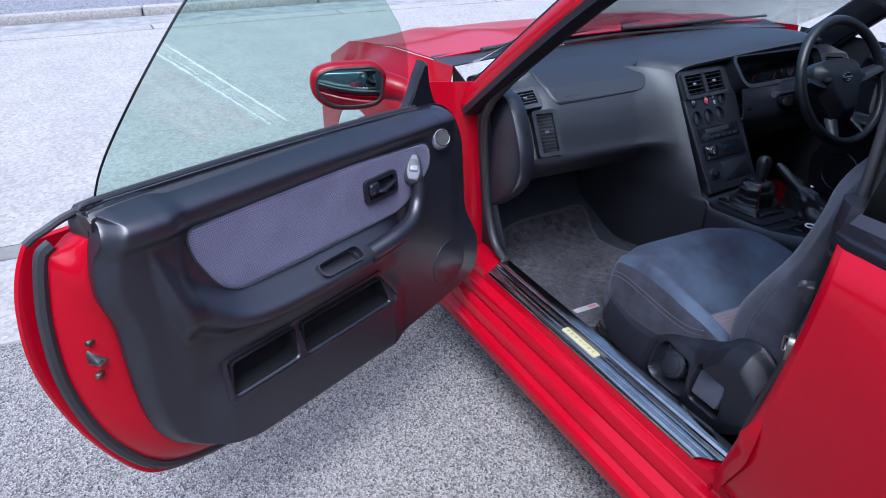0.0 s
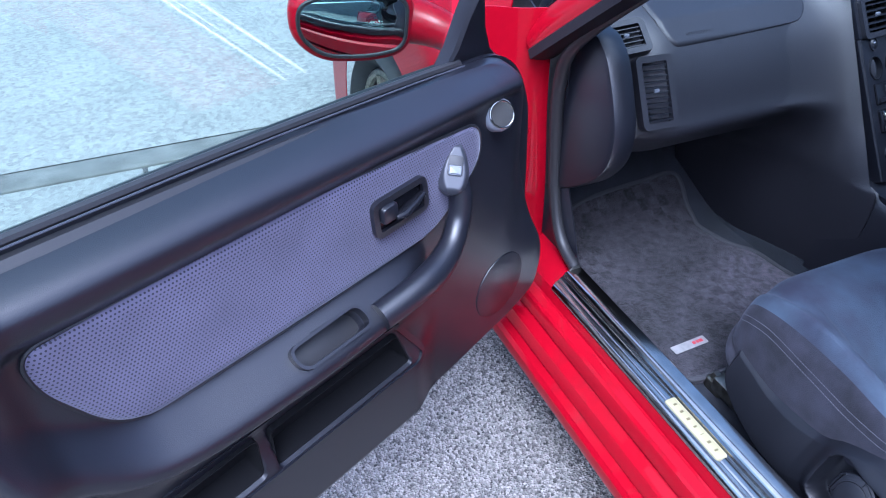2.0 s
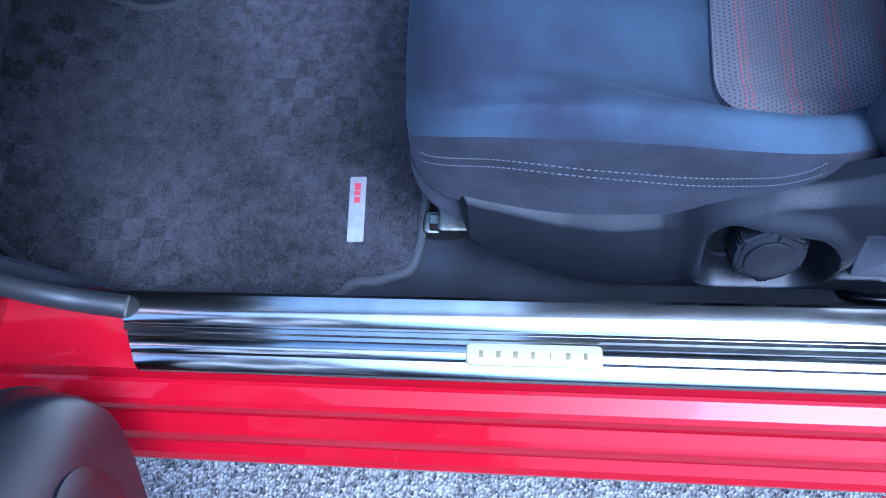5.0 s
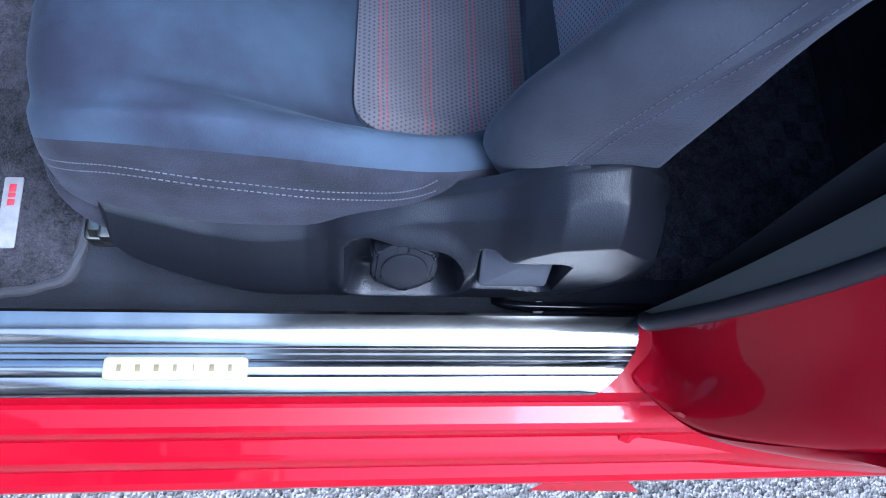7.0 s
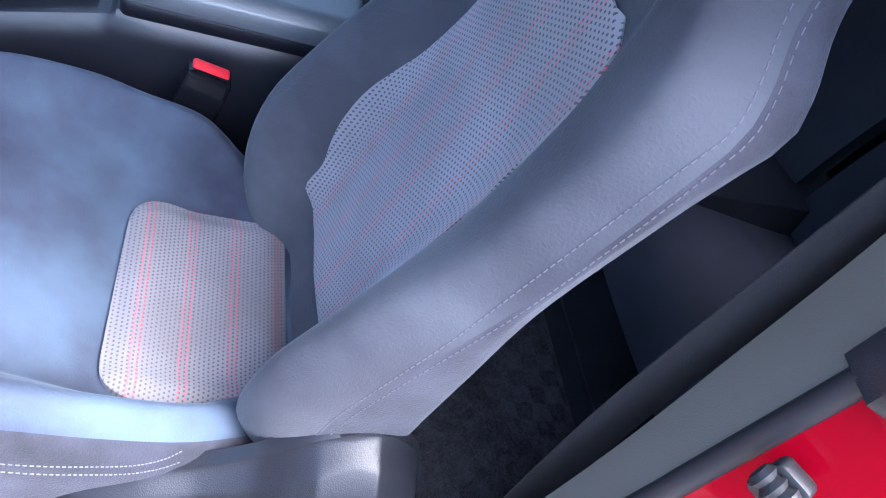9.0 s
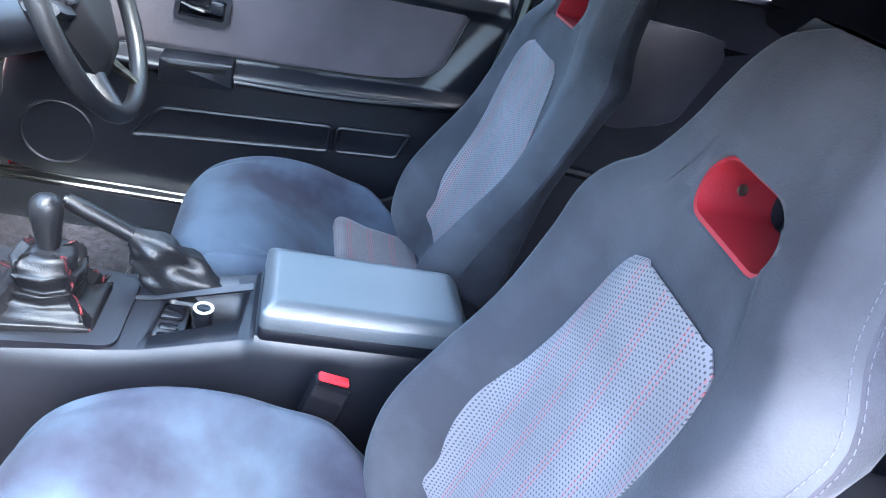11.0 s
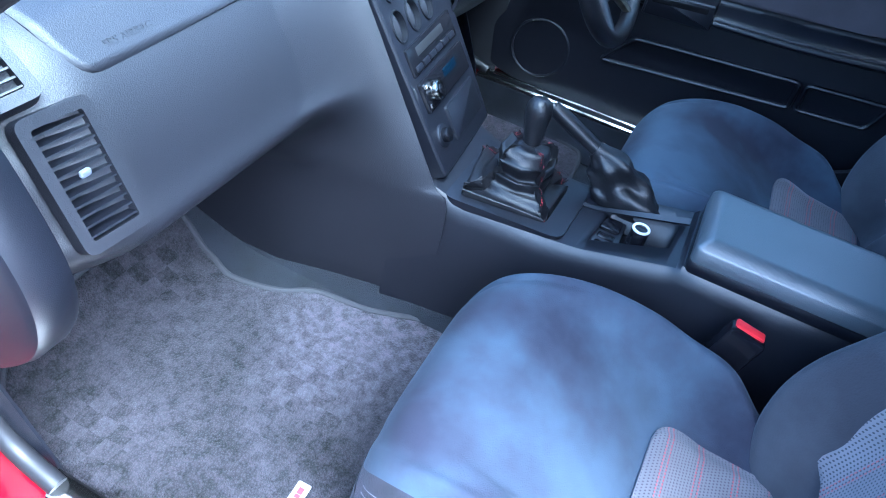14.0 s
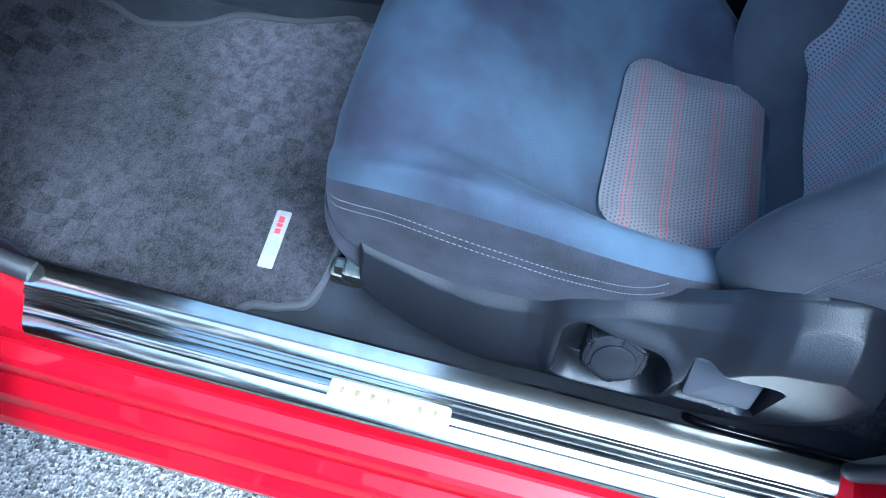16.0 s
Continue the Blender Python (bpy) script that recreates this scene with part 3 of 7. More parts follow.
rail(1)
rail(-1)
rows = [[(0.66 * u * w, y, z - 0.035 * u * u) for u in np.linspace(-1, 1, 25)] for y, z, w in [(0.50, 1.285, 0.97), (0.3, 1.335, 0.965), (0.0, 1.35, 0.96), (-0.4, 1.34, 0.95), (-0.8, 1.29, 0.9)]]
part("roof", skin(surface(rows, 25, 24), 0.004), RED, car)
rows = [[(0.63 * u * w, y, z - 0.03 * u * u) for u in np.linspace(-1, 1, 25)] for y, z, w in [(0.50, 1.262, 0.97), (0.3, 1.305, 0.97), (0.0, 1.32, 0.97), (-0.4, 1.30, 0.95), (-0.8, 1.25, 0.9)]]
part("headliner", skin(surface(rows, 25, 24), 0.006), shader("grey_headlining", (0.18, 0.18, 0.19), rough=0.95, grain=0.3), car, "pale grey cloth roof lining")
part("windscreen", skin(surface([[(-0.70, 1.16, 0.915), (-0.4, 1.30, 0.925), (0, 1.345, 0.93), (0.4, 1.30, 0.925), (0.70, 1.16, 0.915)], [(-0.66, 0.80, 1.10), (-0.4, 0.90, 1.11), (0, 0.93, 1.115), (0.4, 0.90, 1.11), (0.66, 0.80, 1.10)], [(-0.61, 0.47, 1.275), (-0.4, 0.52, 1.28), (0, 0.545, 1.285), (0.4, 0.52, 1.28), (0.61, 0.47, 1.275)]], 30, 20), 0.004), GLASS_CLEAR, car, "clear windscreen")
for a, b in (((-0.60, 1.24, 0.935), (0.10, 1.33, 0.955)), ((0.0, 1.30, 0.94), (0.62, 1.22, 0.95))):
    w = part("wiper", tube([a, [(p + q) / 2 for p, q in zip(a, b)], b], [0.007, 0.006, 0.004], 8), RUBBER, car, "black wiper arm and blade")

# cabin shell: floor, bulkheads, side panels
rows = []
for x in np.linspace(-0.655, 0.655, 40):
    t = smooth(0.13, 0.09, abs(x - 0.03))
    lift = 0.17 * t
    rows.append([(x, y, z + lift * k) for y, z, k in [(-1.0, 0.30, 1), (-0.45, 0.28, 1), (-0.35, 0.25, 1), (0.2, 0.245, 1), (0.9, 0.245, 1), (1.08, 0.255, 1), (1.2, 0.33, 0.8), (1.32, 0.47, 0.4), (1.36, 0.6, 0.0), (1.36, 0.8, 0)]])
part("floor_carpet", skin([list(spline(r, 40)) for r in rows], 0.006), CARPET, car, "black moulded floor carpet")
for s in (1, -1):
    part("kick_panel", skin(surface([[(s * -0.655, 0.98, 0.25), (s * -0.66, 1.05, 0.25), (s * -0.655, 1.3, 0.3)], [(s * -0.652, 0.95, 0.345), (s * -0.66, 1.04, 0.40), (s * -0.655, 1.3, 0.45)], [(s * -0.66, 1.05, 0.6), (s * -0.665, 1.1, 0.6), (s * -0.66, 1.3, 0.6)], [(s * -0.68, 1.04, 0.80), (s * -0.68, 1.1, 0.82), (s * -0.67, 1.3, 0.88)]], 16, 20), 0.004), PLASTIC, car, "black plastic kick panel")
    part("sill_carpet", skin(surface([[(s * -0.60, y, 0.25), (s * -0.64, y, 0.275), (s * -0.655, y, 0.343)] for y in (-0.35, 0.3, 0.98)], 10, 12), 0.004), CARPET, car)
    up = 0.0 if s == 1 else 0.095
    part("rear_side_panel", skin(surface([[(s * -0.645, -0.03, 0.25), (s * -0.62, -0.25, 0.25), (s * -0.58, -0.7, 0.30), (s * -0.56, -1.1, 0.4)], [(s * -0.66, -0.10, 0.7), (s * -0.655, -0.25, 0.66), (s * -0.60, -0.7, 0.66), (s * -0.57, -1.1, 0.7)], [(s * -0.665, -0.13, 0.93), (s * -0.685, -0.25, 0.94 + up * 0.5), (s * -0.68, -0.7, 0.95 + up), (s * -0.65, -1.1, 0.95 + up)], [(s * -0.672, -0.14, 0.985 + up * 0.3), (s * (-0.725 + up * 0.2), -0.25, 0.985 + up * 0.6), (s * (-0.73 + up * 0.3), -0.7, 0.995 + up), (s * (-0.72 + up * 0.3), -1.1, 1.0 + up)]], 24, 26), 0.006), SIDE_TRIM, car, "dark rear side trim panel")
    part("b_pillar", loft([[(s * (x + a), y + b, z) for a, b in ((-0.03, -0.05), (-0.03, 0.03), (0.02, 0.035), (0.03, -0.05))] for x, y, z in spline([(-0.672, -0.15, 0.90), (-0.662, -0.15, 1.05), (-0.648, -0.14, 1.2), (-0.635, -0.13, 1.30)], 12)]), PLASTIC, car, "dark centre pillar trim")
    g = part("quarter_window", skin(surface([[(s * -0.738, -0.13, 0.93), (s * -0.738, -0.5, 0.94), (s * -0.73, -1.1, 0.95)], [(s * -0.66, -0.15, 1.262), (s * -0.655, -0.45, 1.255), (s * -0.66, -0.95, 1.10)]], 12, 10), 0.004), GLASS_DARK, car, "black tinted rear side window")
for s in (1, -1):
    up = 0.0 if s == 1 else 0.095
    part("window_ledge", skin(surface([[(s * -0.660, -0.14, 0.972 + up * 0.3), (s * -0.665, -0.6, 0.98 + up), (s * -0.62, -1.15, 0.985 + up)], [(s * (-0.70 + up * 0.2), -0.13, 0.988 + up * 0.3), (s * (-0.70 + up * 0.15), -0.6, 0.996 + up), (s * -0.69, -1.15, 1.0 + up)], [(s * (-0.75 + up * 0.3), -0.13, 0.965 + up * 0.3), (s * (-0.75 + up * 0.5), -0.6, 0.975 + up), (s * -0.70, -1.15, 0.98 + up)]], 14, 10), 0.006), PLASTIC, car, "black ledge under the rear side window")
part("rear_bulkhead", skin(surface([[(x, -1.02, 0.3) for x in (-0.62, 0, 0.62)], [(x, -1.05, 0.6) for x in (-0.62, 0, 0.62)], [(x, -1.15, 0.95) for x in (-0.62, 0, 0.62)]], 10, 10), 0.01), PLASTIC, car)
part("rear_window", skin(surface([[(x, -0.78, 1.285 - abs(x) * 0.04) for x in (-0.55, 0, 0.55)], [(x, -1.5, 0.97) for x in (-0.6, 0, 0.6)]], 10, 10), 0.004), GLASS_DARK, car)
rows = [[(0.8 * u, y, z) for u in np.linspace(-1, 1, 9)] for y, z in [(-1.5, 0.965), (-2.0, 0.93), (-2.05, 0.3)]]
part("boot_lid", skin(rows, 0.004), RED, car)


# ---- doors ----
DOOR_L = Matrix(((-0.9125, 0.409, 0, -0.924), (-0.409, -0.9125, 0, 0.848), (0, 0, 1, 0), (0, 0, 0, 1)))
DOOR_R = Matrix(((0, -1, 0, 0.700), (-1, 0, 0, 0.80), (0.045, 0, 1, 0.005), (0, 0, 0, 1)))
TRIM = [(0.03, 0.903), (-0.03, 0.893), (-0.075, 0.865), (-0.105, 0.825), (-0.128, 0.765), (-0.138, 0.67), (-0.150, 0.555), (-0.176, 0.48), (-0.180, 0.412), (-0.145, 0.362), (0.03, 0.330), (0.2, 0.312), (0.42, 0.290), (0.6, 0.300), (0.74, 0.325),
        (0.82, 0.358), (0.872, 0.425), (0.893, 0.52), (0.900, 0.62), (0.905, 0.70), (0.922, 0.765), (0.918, 0.83), (0.897, 0.90), (0.872, 0.928), (0.5, 0.922), (0.2, 0.910)]
SKIN = [(0.0, 0.885), (-0.06, 0.865), (-0.105, 0.80), (-0.135, 0.6), (-0.172, 0.42), (-0.168, 0.29), (-0.1, 0.235), (0.2, 0.215), (0.5, 0.205), (0.72, 0.215), (0.83, 0.235), (0.90, 0.285), (0.975, 0.43), (1.02, 0.60), (1.02, 0.74), (0.995, 0.84), (0.955, 0.885), (0.86, 0.890), (0.5, 0.890), (0.2, 0.888)]
LEDGE_U = [0.19, 0.24, 0.30, 0.38, 0.50, 0.63, 0.70, 0.775, 0.81, 0.84]
LEDGE_Z = [0.672, 0.672, 0.672, 0.671, 0.668, 0.672, 0.692, 0.755, 0.80, 0.87]
LEDGE_H = [0.0, 0.035, 0.056, 0.062, 0.062, 0.058, 0.05, 0.035, 0.028, 0.0]
LEDGE_U, LEDGE_Z, LEDGE_H = [[float(c) for c in col] for col in np.array(spline(list(zip(LEDGE_U, LEDGE_Z, LEDGE_H)), 80)).T]
FABRIC = rounded([(0.758, 0.845), (0.752, 0.79), (0.690, 0.675), (0.40, 0.674), (0.165, 0.684), (0.062, 0.765), (0.070, 0.830), (0.40, 0.852)], [0.03, 0.1, 0.06, 0.2, 0.05, 0.05, 0.04, 0.2], 8)


DRIVER_LEDGE = ([-0.15, -0.05, 0.2, 0.5, 0.8, 0.88, 0.92], [0.665, 0.664, 0.660, 0.662, 0.674, 0.68, 0.68], [0.0, 0.04, 0.050, 0.050, 0.045, 0.03, 0.0])
FABRIC_R = rounded([(0.802, 0.862), (0.765, 0.712), (0.67, 0.690), (0.42, 0.680), (0.02, 0.672), (0.02, 0.812), (0.42, 0.850), (0.770, 0.874)], [0.03, 0.05, 0.06, 0.2, 0.03, 0.03, 0.2, 0.03], 8)


def relief(u, z, ledge=(LEDGE_U, LEDGE_Z, LEDGE_H), pocket=1.0):
    """How far the door trim stands out at a place."""
    top = interp(u, [-0.12, -0.075, -0.03, 0.03, 0.2, 0.5, 0.872, 0.9], [0.80, 0.865, 0.893, 0.903, 0.910, 0.922, 0.928, 0.922])
    n = 0.018 * smooth(0.84, 0.875, z)
    n += -0.045 * smooth(top - 0.05, top + 0.002, z) ** 2
    lz, lh = interp(u, ledge[0], ledge[1]), interp(u, ledge[0], ledge[2])
    slope = (interp(u + 0.035, ledge[0], ledge[1]) - interp(u - 0.035, ledge[0], ledge[1])) / 0.07
    d = (lz - z) / math.sqrt(1 + slope * slope)
    if ledge[0] is LEDGE_U:
        n += lh * smooth(-0.008, 0.044, d) * (1 - 0.80 * smooth(0.052, 0.088, d)) * (1 - smooth(0.09, 0.16, d))
        n += 0.018 * smooth(0.755, 0.80, u) * (1 - 0.6 * smooth(0.82, 0.93, u)) * smooth(0.5, 0.75, z)
    else:
        n += lh * smooth(-0.010, 0.012, d) * (1 - 0.72 * smooth(0.018, 0.040, d)) * (1 - 0.6 * smooth(0.10, 0.16, d))
        end = 0.70 + 0.62 * (z - 0.62)
        n += 0.016 * smooth(end - 0.010, end + 0.045, u) * (1 - 0.5 * smooth(end + 0.05, end + 0.12, u)) * smooth(0.60, 0.70, z)
    n -= 0.055 * smooth(0.02, 0.15, -u) * smooth(0.46, 0.70, z)
    n += 0.022 * (1.0 if ledge[0] is LEDGE_U else 0.0) * (1 - smooth(0.44, 0.54, z)) * smooth(0.16, 0.24, u) * (1 - smooth(0.72, 0.80, u))
    return n


def grip_and_pod(door, trim, m):
    """The curved grip, the window switch pod and the oval cup of the passenger's armrest."""
    pts = spline([(0.34, 0.050, 0.640), (0.265, 0.056, 0.652), (0.215, 0.050, 0.658), (0.174, 0.040, 0.672), (0.148, 0.030, 0.698), (0.138, 0.027, 0.728), (0.138, 0.022, 0.765)], 26)
    rad = np.interp(np.linspace(0, 1, 26), [0, 0.25, 0.5, 0.75, 0.9, 1], [0.022, 0.023, 0.020, 0.018, 0.018, 0.014])
    part("armrest_grip", tube(pts, rad, 14, flat=1.0), PLASTIC, door, "curved black grip rising from the armrest", m=m)
    podf = frame_of(POD, (-0.703, 0.695, -0.155), (-0.51, -0.34, 0.79), (0.496, 0.634, 0.594))
    tear = [(0.0, 0.040), (-0.010, 0.036), (-0.020, 0.014), (-0.0235, -0.010), (-0.017, -0.031), (0.0, -0.038), (0.017, -0.031), (0.0235, -0.010), (0.020, 0.014), (0.010, 0.036)]
    tear = [tuple(p) for p in spline(tear, 50, closed=True)]
    pod = part("switch_pod", pillow(tear, lambda a, b, e: podf(a, b, -0.008 + 0.014 * smooth(-0.003, 0.009, e)), lambda a, b: podf(a, b, -0.035), 48, 40), GREY_POD, door, "grey window switch pod", m=m)
    part("window_switch", slab(rounded([(-0.0115, -0.011), (0.0115, -0.011), (0.0115, 0.020), (-0.0115, 0.020)], 0.005), 0.0, 0.0068, podf, 0.001), RUBBER, pod, m=m)
    part("switch_rocker", slab(rounded([(-0.0098, -0.010), (0.0098, -0.010), (0.0098, 0.005), (-0.0098, 0.005)], 0.002), 0.003, 0.010, podf, 0.003), SWITCH, pod, m=m)
    # oval cup in the armrest
    cupf = frame_of((0.420, 0.040, 0.653), (1, 0, 0.0), (0, -0.77, 0.64), (0, 0.64, 0.77))
    oval = rounded([(-0.066, -0.020), (0.062, -0.022), (0.068, 0.018), (-0.060, 0.022)], 0.02, 7)
    part("cup_rim", ring_flat(cupf, oval, inset(oval, 0.0045), -0.012, 0.005), PLASTIC, door, "raised rim of the armrest cup", m=m)
    bm = slab(inset(oval, 0.004), -0.034, 0.03, cupf, 0.001)
    bm.transform(m)
    bmesh.ops.recalc_face_normals(bm, faces=bm.faces)
    carve(trim, bm)
    part("cup_floor", slab(inset(oval, 0.002), -0.040, -0.033, cupf, 0.001), RUBBER, door, m=m)


def driver_armrest(door, m):
    """The driver's armrest strip with its grooved pull slot."""
    at = lambda a, b, d=0.0: Vector((a, d, b))
    part("armrest_strip", tube(spline([(0.335, 0.052, 0.640), (0.5, 0.054, 0.641), (0.66, 0.051, 0.648), (0.79, 0.040, 0.658)], 30), 0.0065, 10), PLASTIC, door, m=m)
    part("pull_slot", slab(rounded([(0.185, 0.620), (0.334, 0.622), (0.330, 0.678), (0.185, 0.672)], 0.006), 0.0, 0.060, at, 0.006), PLASTIC, door, m=m)
    for lip in (((0.13, 0.472), (0.19, 0.546), (0.553, 0.560), (0.556, 0.496)), ((0.570, 0.497), (0.568, 0.560), (0.735, 0.566), (0.715, 0.503))):
        o = rounded(lip, 0.012, 4)
        pts = [Vector(o[i - 1]).lerp(Vector(o[i]), t) for i in range(len(o)) for t in (0.0, 0.25, 0.5, 0.75)]
        part("pocket_lip", tube([(p.x, relief(p.x, p.y, DRIVER_LEDGE) + 0.003, p.y) for p in pts], 0.0055, 8, closed=True), PLASTIC, door, m=m)
        p = part("pocket_flap", pillow(inset(o, 0.004), lambda a, b, e: Vector((a, relief(a, b, DRIVER_LEDGE) + 0.001 * smooth(0, 0.01, e), b)), lambda a, b: Vector((a, relief(a, b, DRIVER_LEDGE) - 0.006, b)), 16, 24), PLASTIC, door, m=m)
    # dark plate painted in as the shade inside the slot
    part("slot_shadow", slab(rounded([(0.20, 0.650), (0.318, 0.655), (0.318, 0.667), (0.20, 0.662)], 0.004), 0.05, 0.0605, at, 0.001), POCKET_SHADE, door, m=m)


def build_door(m, s, label, opened):
    door = Unit("door", label)
    ledge = (LEDGE_U, LEDGE_Z, LEDGE_H) if opened else DRIVER_LEDGE
    # red metal shell
    sk, tr = spline(SKIN, 200, closed=True), spline(TRIM, 200, closed=True)
    sk[:, 1] = np.minimum(sk[:, 1], 0.872)
    rings = []
    for w, n in ((0.03, -0.0465), (0.10, -0.048), (0.35, -0.060), (0.62, -0.085), (0.70, -0.10)):
        rings.append([(*(a * (1 - w) + b * w)[:1], n, min(0.872, (a * (1 - w) + b * w)[1])) for a, b in zip(tr, sk)])
    part("door_frame", loft(rings), RED, door, "red painted inner door frame", m=m)
    outline = spline(TRIM, 220, closed=True)
    def trim_top(u, z, e):
        return Vector((u, relief(u, z, ledge) - 0.034 * (1 - smooth(0, 0.034, e)) ** 2, z))

    bm = pillow(outline, trim_top, lambda u, z: Vector((u, -0.045, z)), 260, 220)
    trim = part("trim_panel", bm, PLASTIC, door, "moulded black plastic door trim", m=m, angle=50)
    at = lambda a, b, d=0.0: Vector((a, d, b))
    for lo, hi in ((0.243, 0.525), (0.545, 0.722)) if opened else ():
        bm = slab(rounded([(lo, 0.452 if lo < 0.4 else 0.450), (hi, 0.446), (hi - (0.0 if lo < 0.4 else 0.006), 0.527), (lo + (0.028 if lo < 0.4 else 0), 0.531)], 0.012), -0.044, 0.09, at, 0.001)
        bm.transform(m)
        bmesh.ops.recalc_face_normals(bm, faces=bm.faces)
        carve(trim, bm)
        # shallow pocket: back and thin liner are near-black for a deep pocket's shade
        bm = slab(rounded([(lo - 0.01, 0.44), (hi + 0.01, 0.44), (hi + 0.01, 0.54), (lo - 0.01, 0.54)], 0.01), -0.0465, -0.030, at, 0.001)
        part("pocket_back", bm, POCKET_SHADE, door, m=m)
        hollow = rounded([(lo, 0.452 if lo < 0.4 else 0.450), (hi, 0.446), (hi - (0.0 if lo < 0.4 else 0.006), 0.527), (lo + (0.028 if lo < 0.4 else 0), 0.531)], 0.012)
        part("pocket_shade_liner", ring_flat(at, inset(hollow, 0.0008), inset(hollow, 0.0028), -0.043, 0.014), POCKET_SHADE, door, m=m)
    o = rounded([(0.205, 0.458), (0.225, 0.436), (0.74, 0.432), (0.733, 0.536), (0.262, 0.548)], 0.014, 6)
    if opened:
        part("pocket_rim", ring_flat(lambda a, b, d=0: Vector((a, relief(a, b, ledge) + d, b)), o, inset(o, 0.011), -0.004, 0.004), PLASTIC, door, m=m)
    # perforated cloth insert
    shape = FABRIC if opened else FABRIC_R
    cloth = pillow(shape, lambda u, z, e: Vector((u, 0.001 + 0.007 * smooth(-0.004, 0.014, e), z)), lambda u, z: Vector((u, -0.006, z)), 30, 50)
    part("cloth_insert", cloth, DOOR_CLOTH, door, "perforated purple-grey cloth insert" if opened else "plain grey-brown cloth insert", m=m)
    part("insert_groove", tube([(p[0], 0.001, p[1]) for p in inset(shape, -0.001)], 0.0026, 6, closed=True), RUBBER, door, m=m)
    # inner handle in its bowl
    bowl = rounded([(0.198, 0.742), (0.306, 0.738), (0.312, 0.800), (0.205, 0.804)], 0.016)
    h = part("door_pull", ring_flat(at, bowl, inset(bowl, 0.010), 0.004, 0.016), PLASTIC, door, "black inner door handle in a recessed bowl", m=m)
    part("bowl", slab(inset(bowl, 0.008), 0.006, 0.0105, at, 0.001), GLOSS, h, m=m)
    part("lever", tube([(0.215, 0.018, 0.778), (0.235, 0.020, 0.772), (0.262, 0.024, 0.768), (0.275, 0.022, 0.768)], [0.006, 0.009, 0.010, 0.006], 10, flat=0.6), GLOSS, h, m=m)
    part("lock_knob", slab(rounded([(0.268, 0.765), (0.298, 0.763), (0.298, 0.790), (0.270, 0.792)], 0.007), 0.008, 0.024, at, 0.004), PLASTIC, h, m=m)
    # tweeter
    tw = frame_of((0.026, 0.002, 0.826), (0.90, -0.36, -0.10), (-0.22, -0.40, 0.89), (0.34, 0.80, 0.44))
    t = part("tweeter", loft([[tw(r * math.cos(a), r * math.sin(a), d) for a in np.linspace(0, 2 * math.pi, 36, endpoint=False)] for r, d in ((0.027, -0.025), (0.027, 0.002), (0.0255, 0.009), (0.0225, 0.014), (0.0205, 0.016))]), SWITCH, door, "round tweeter in a grey housing with a bright ring", m=m)
    part("tweeter_ring", tube([tw(0.0205 * math.cos(a), 0.0205 * math.sin(a), 0.016) for a in np.linspace(0, 2 * math.pi, 36, endpoint=False)], 0.0016, 8, closed=True), CHROME, t, m=m)
    part("tweeter_mesh", disc(tw, 0, 0, 0.0192, 0.011, 0.0175, 32, 0.002), MESH, t, m=m)
    # speaker ring
    part("speaker_cover", disc(frame_of((-0.02, 0.0, 0.447), (1, 0, 0), (0, 0, 1), (0, 1, 0)), 0, 0, 0.070, -0.01, 0.0022, 40, 0.002), PLASTIC, door, m=m)
    if not opened:
        part("speaker_ring", tube([(-0.02 + 0.072 * math.cos(a), 0.004, 0.447 + 0.072 * math.sin(a)) for a in np.linspace(0, 2 * math.pi, 40, endpoint=False)], 0.0035, 6, closed=True), PLASTIC, door, m=m)
    if opened:
        grip_and_pod(door, trim, m)
    else:
        driver_armrest(door, m)
    bow = lambda z: -0.125 - 0.03 * math.sin(math.pi * min(1, max(0, (z - 0.2) / 0.75)))
    rings = [[(p[0], bow(p[1]) + 0.016, p[1]) for p in inset([tuple(q) for q in sk], 0.03)], [(p[0], bow(p[1]) + 0.014, p[1]) for p in inset([tuple(q) for q in sk], 0.004)], [(p[0], bow(p[1]) + 0.007, p[1]) for p in sk], [(p[0], bow(p[1]), p[1]) for p in inset([tuple(q) for q in sk], 0.004)], [(p[0], bow(p[1]) - 0.004, p[1]) for p in inset([tuple(q) for q in sk], 0.05)]]
    part("door_skin", loft(rings), RED, door, "glossy red outer door skin", m=m)
    seal = [p for p in [(a * 0.24 + b * 0.76) for a, b in zip(tr, sk)] if p[0] > 0.55 and p[1] < 0.86]
    part("door_seal", tube([(p[0], -0.103, p[1]) for p in seal], 0.013, 8), RUBBER, door, "black rubber seal round the door edge", m=m)
    # belt strips and glass
    belt = [(0.06, -0.052, 0.905), (0.2, -0.052, 0.914), (0.5, -0.052, 0.927), (0.87, -0.052, 0.934), (0.90, -0.055, 0.925)]
    part("belt_cover", loft([[(p[0], -0.028, p[1] - 0.012), (p[0], -0.035, p[1] - 0.004), (p[0], -0.082, p[1] - 0.008), (p[0], -0.082, p[1] - 0.03), (p[0], -0.03, p[1] - 0.03)] for p in spline([(-0.03, 0.874), (0.06, 0.903), (0.2, 0.911), (0.5, 0.923), (0.86, 0.928), (0.905, 0.918)], 24)]), RUBBER, door, m=m)
    part("belt_strip", tube(spline(belt, 24), 0.0065, 8), RUBBER, door, "black rubber window strip", m=m)
    part("belt_bead", tube(spline([(q[0], q[1] + 0.011, q[2] - 0.001) for q in belt[:-1]], 24), 0.0015, 6), GREY_POD, door, "thin pale bead along the window strip", m=m)
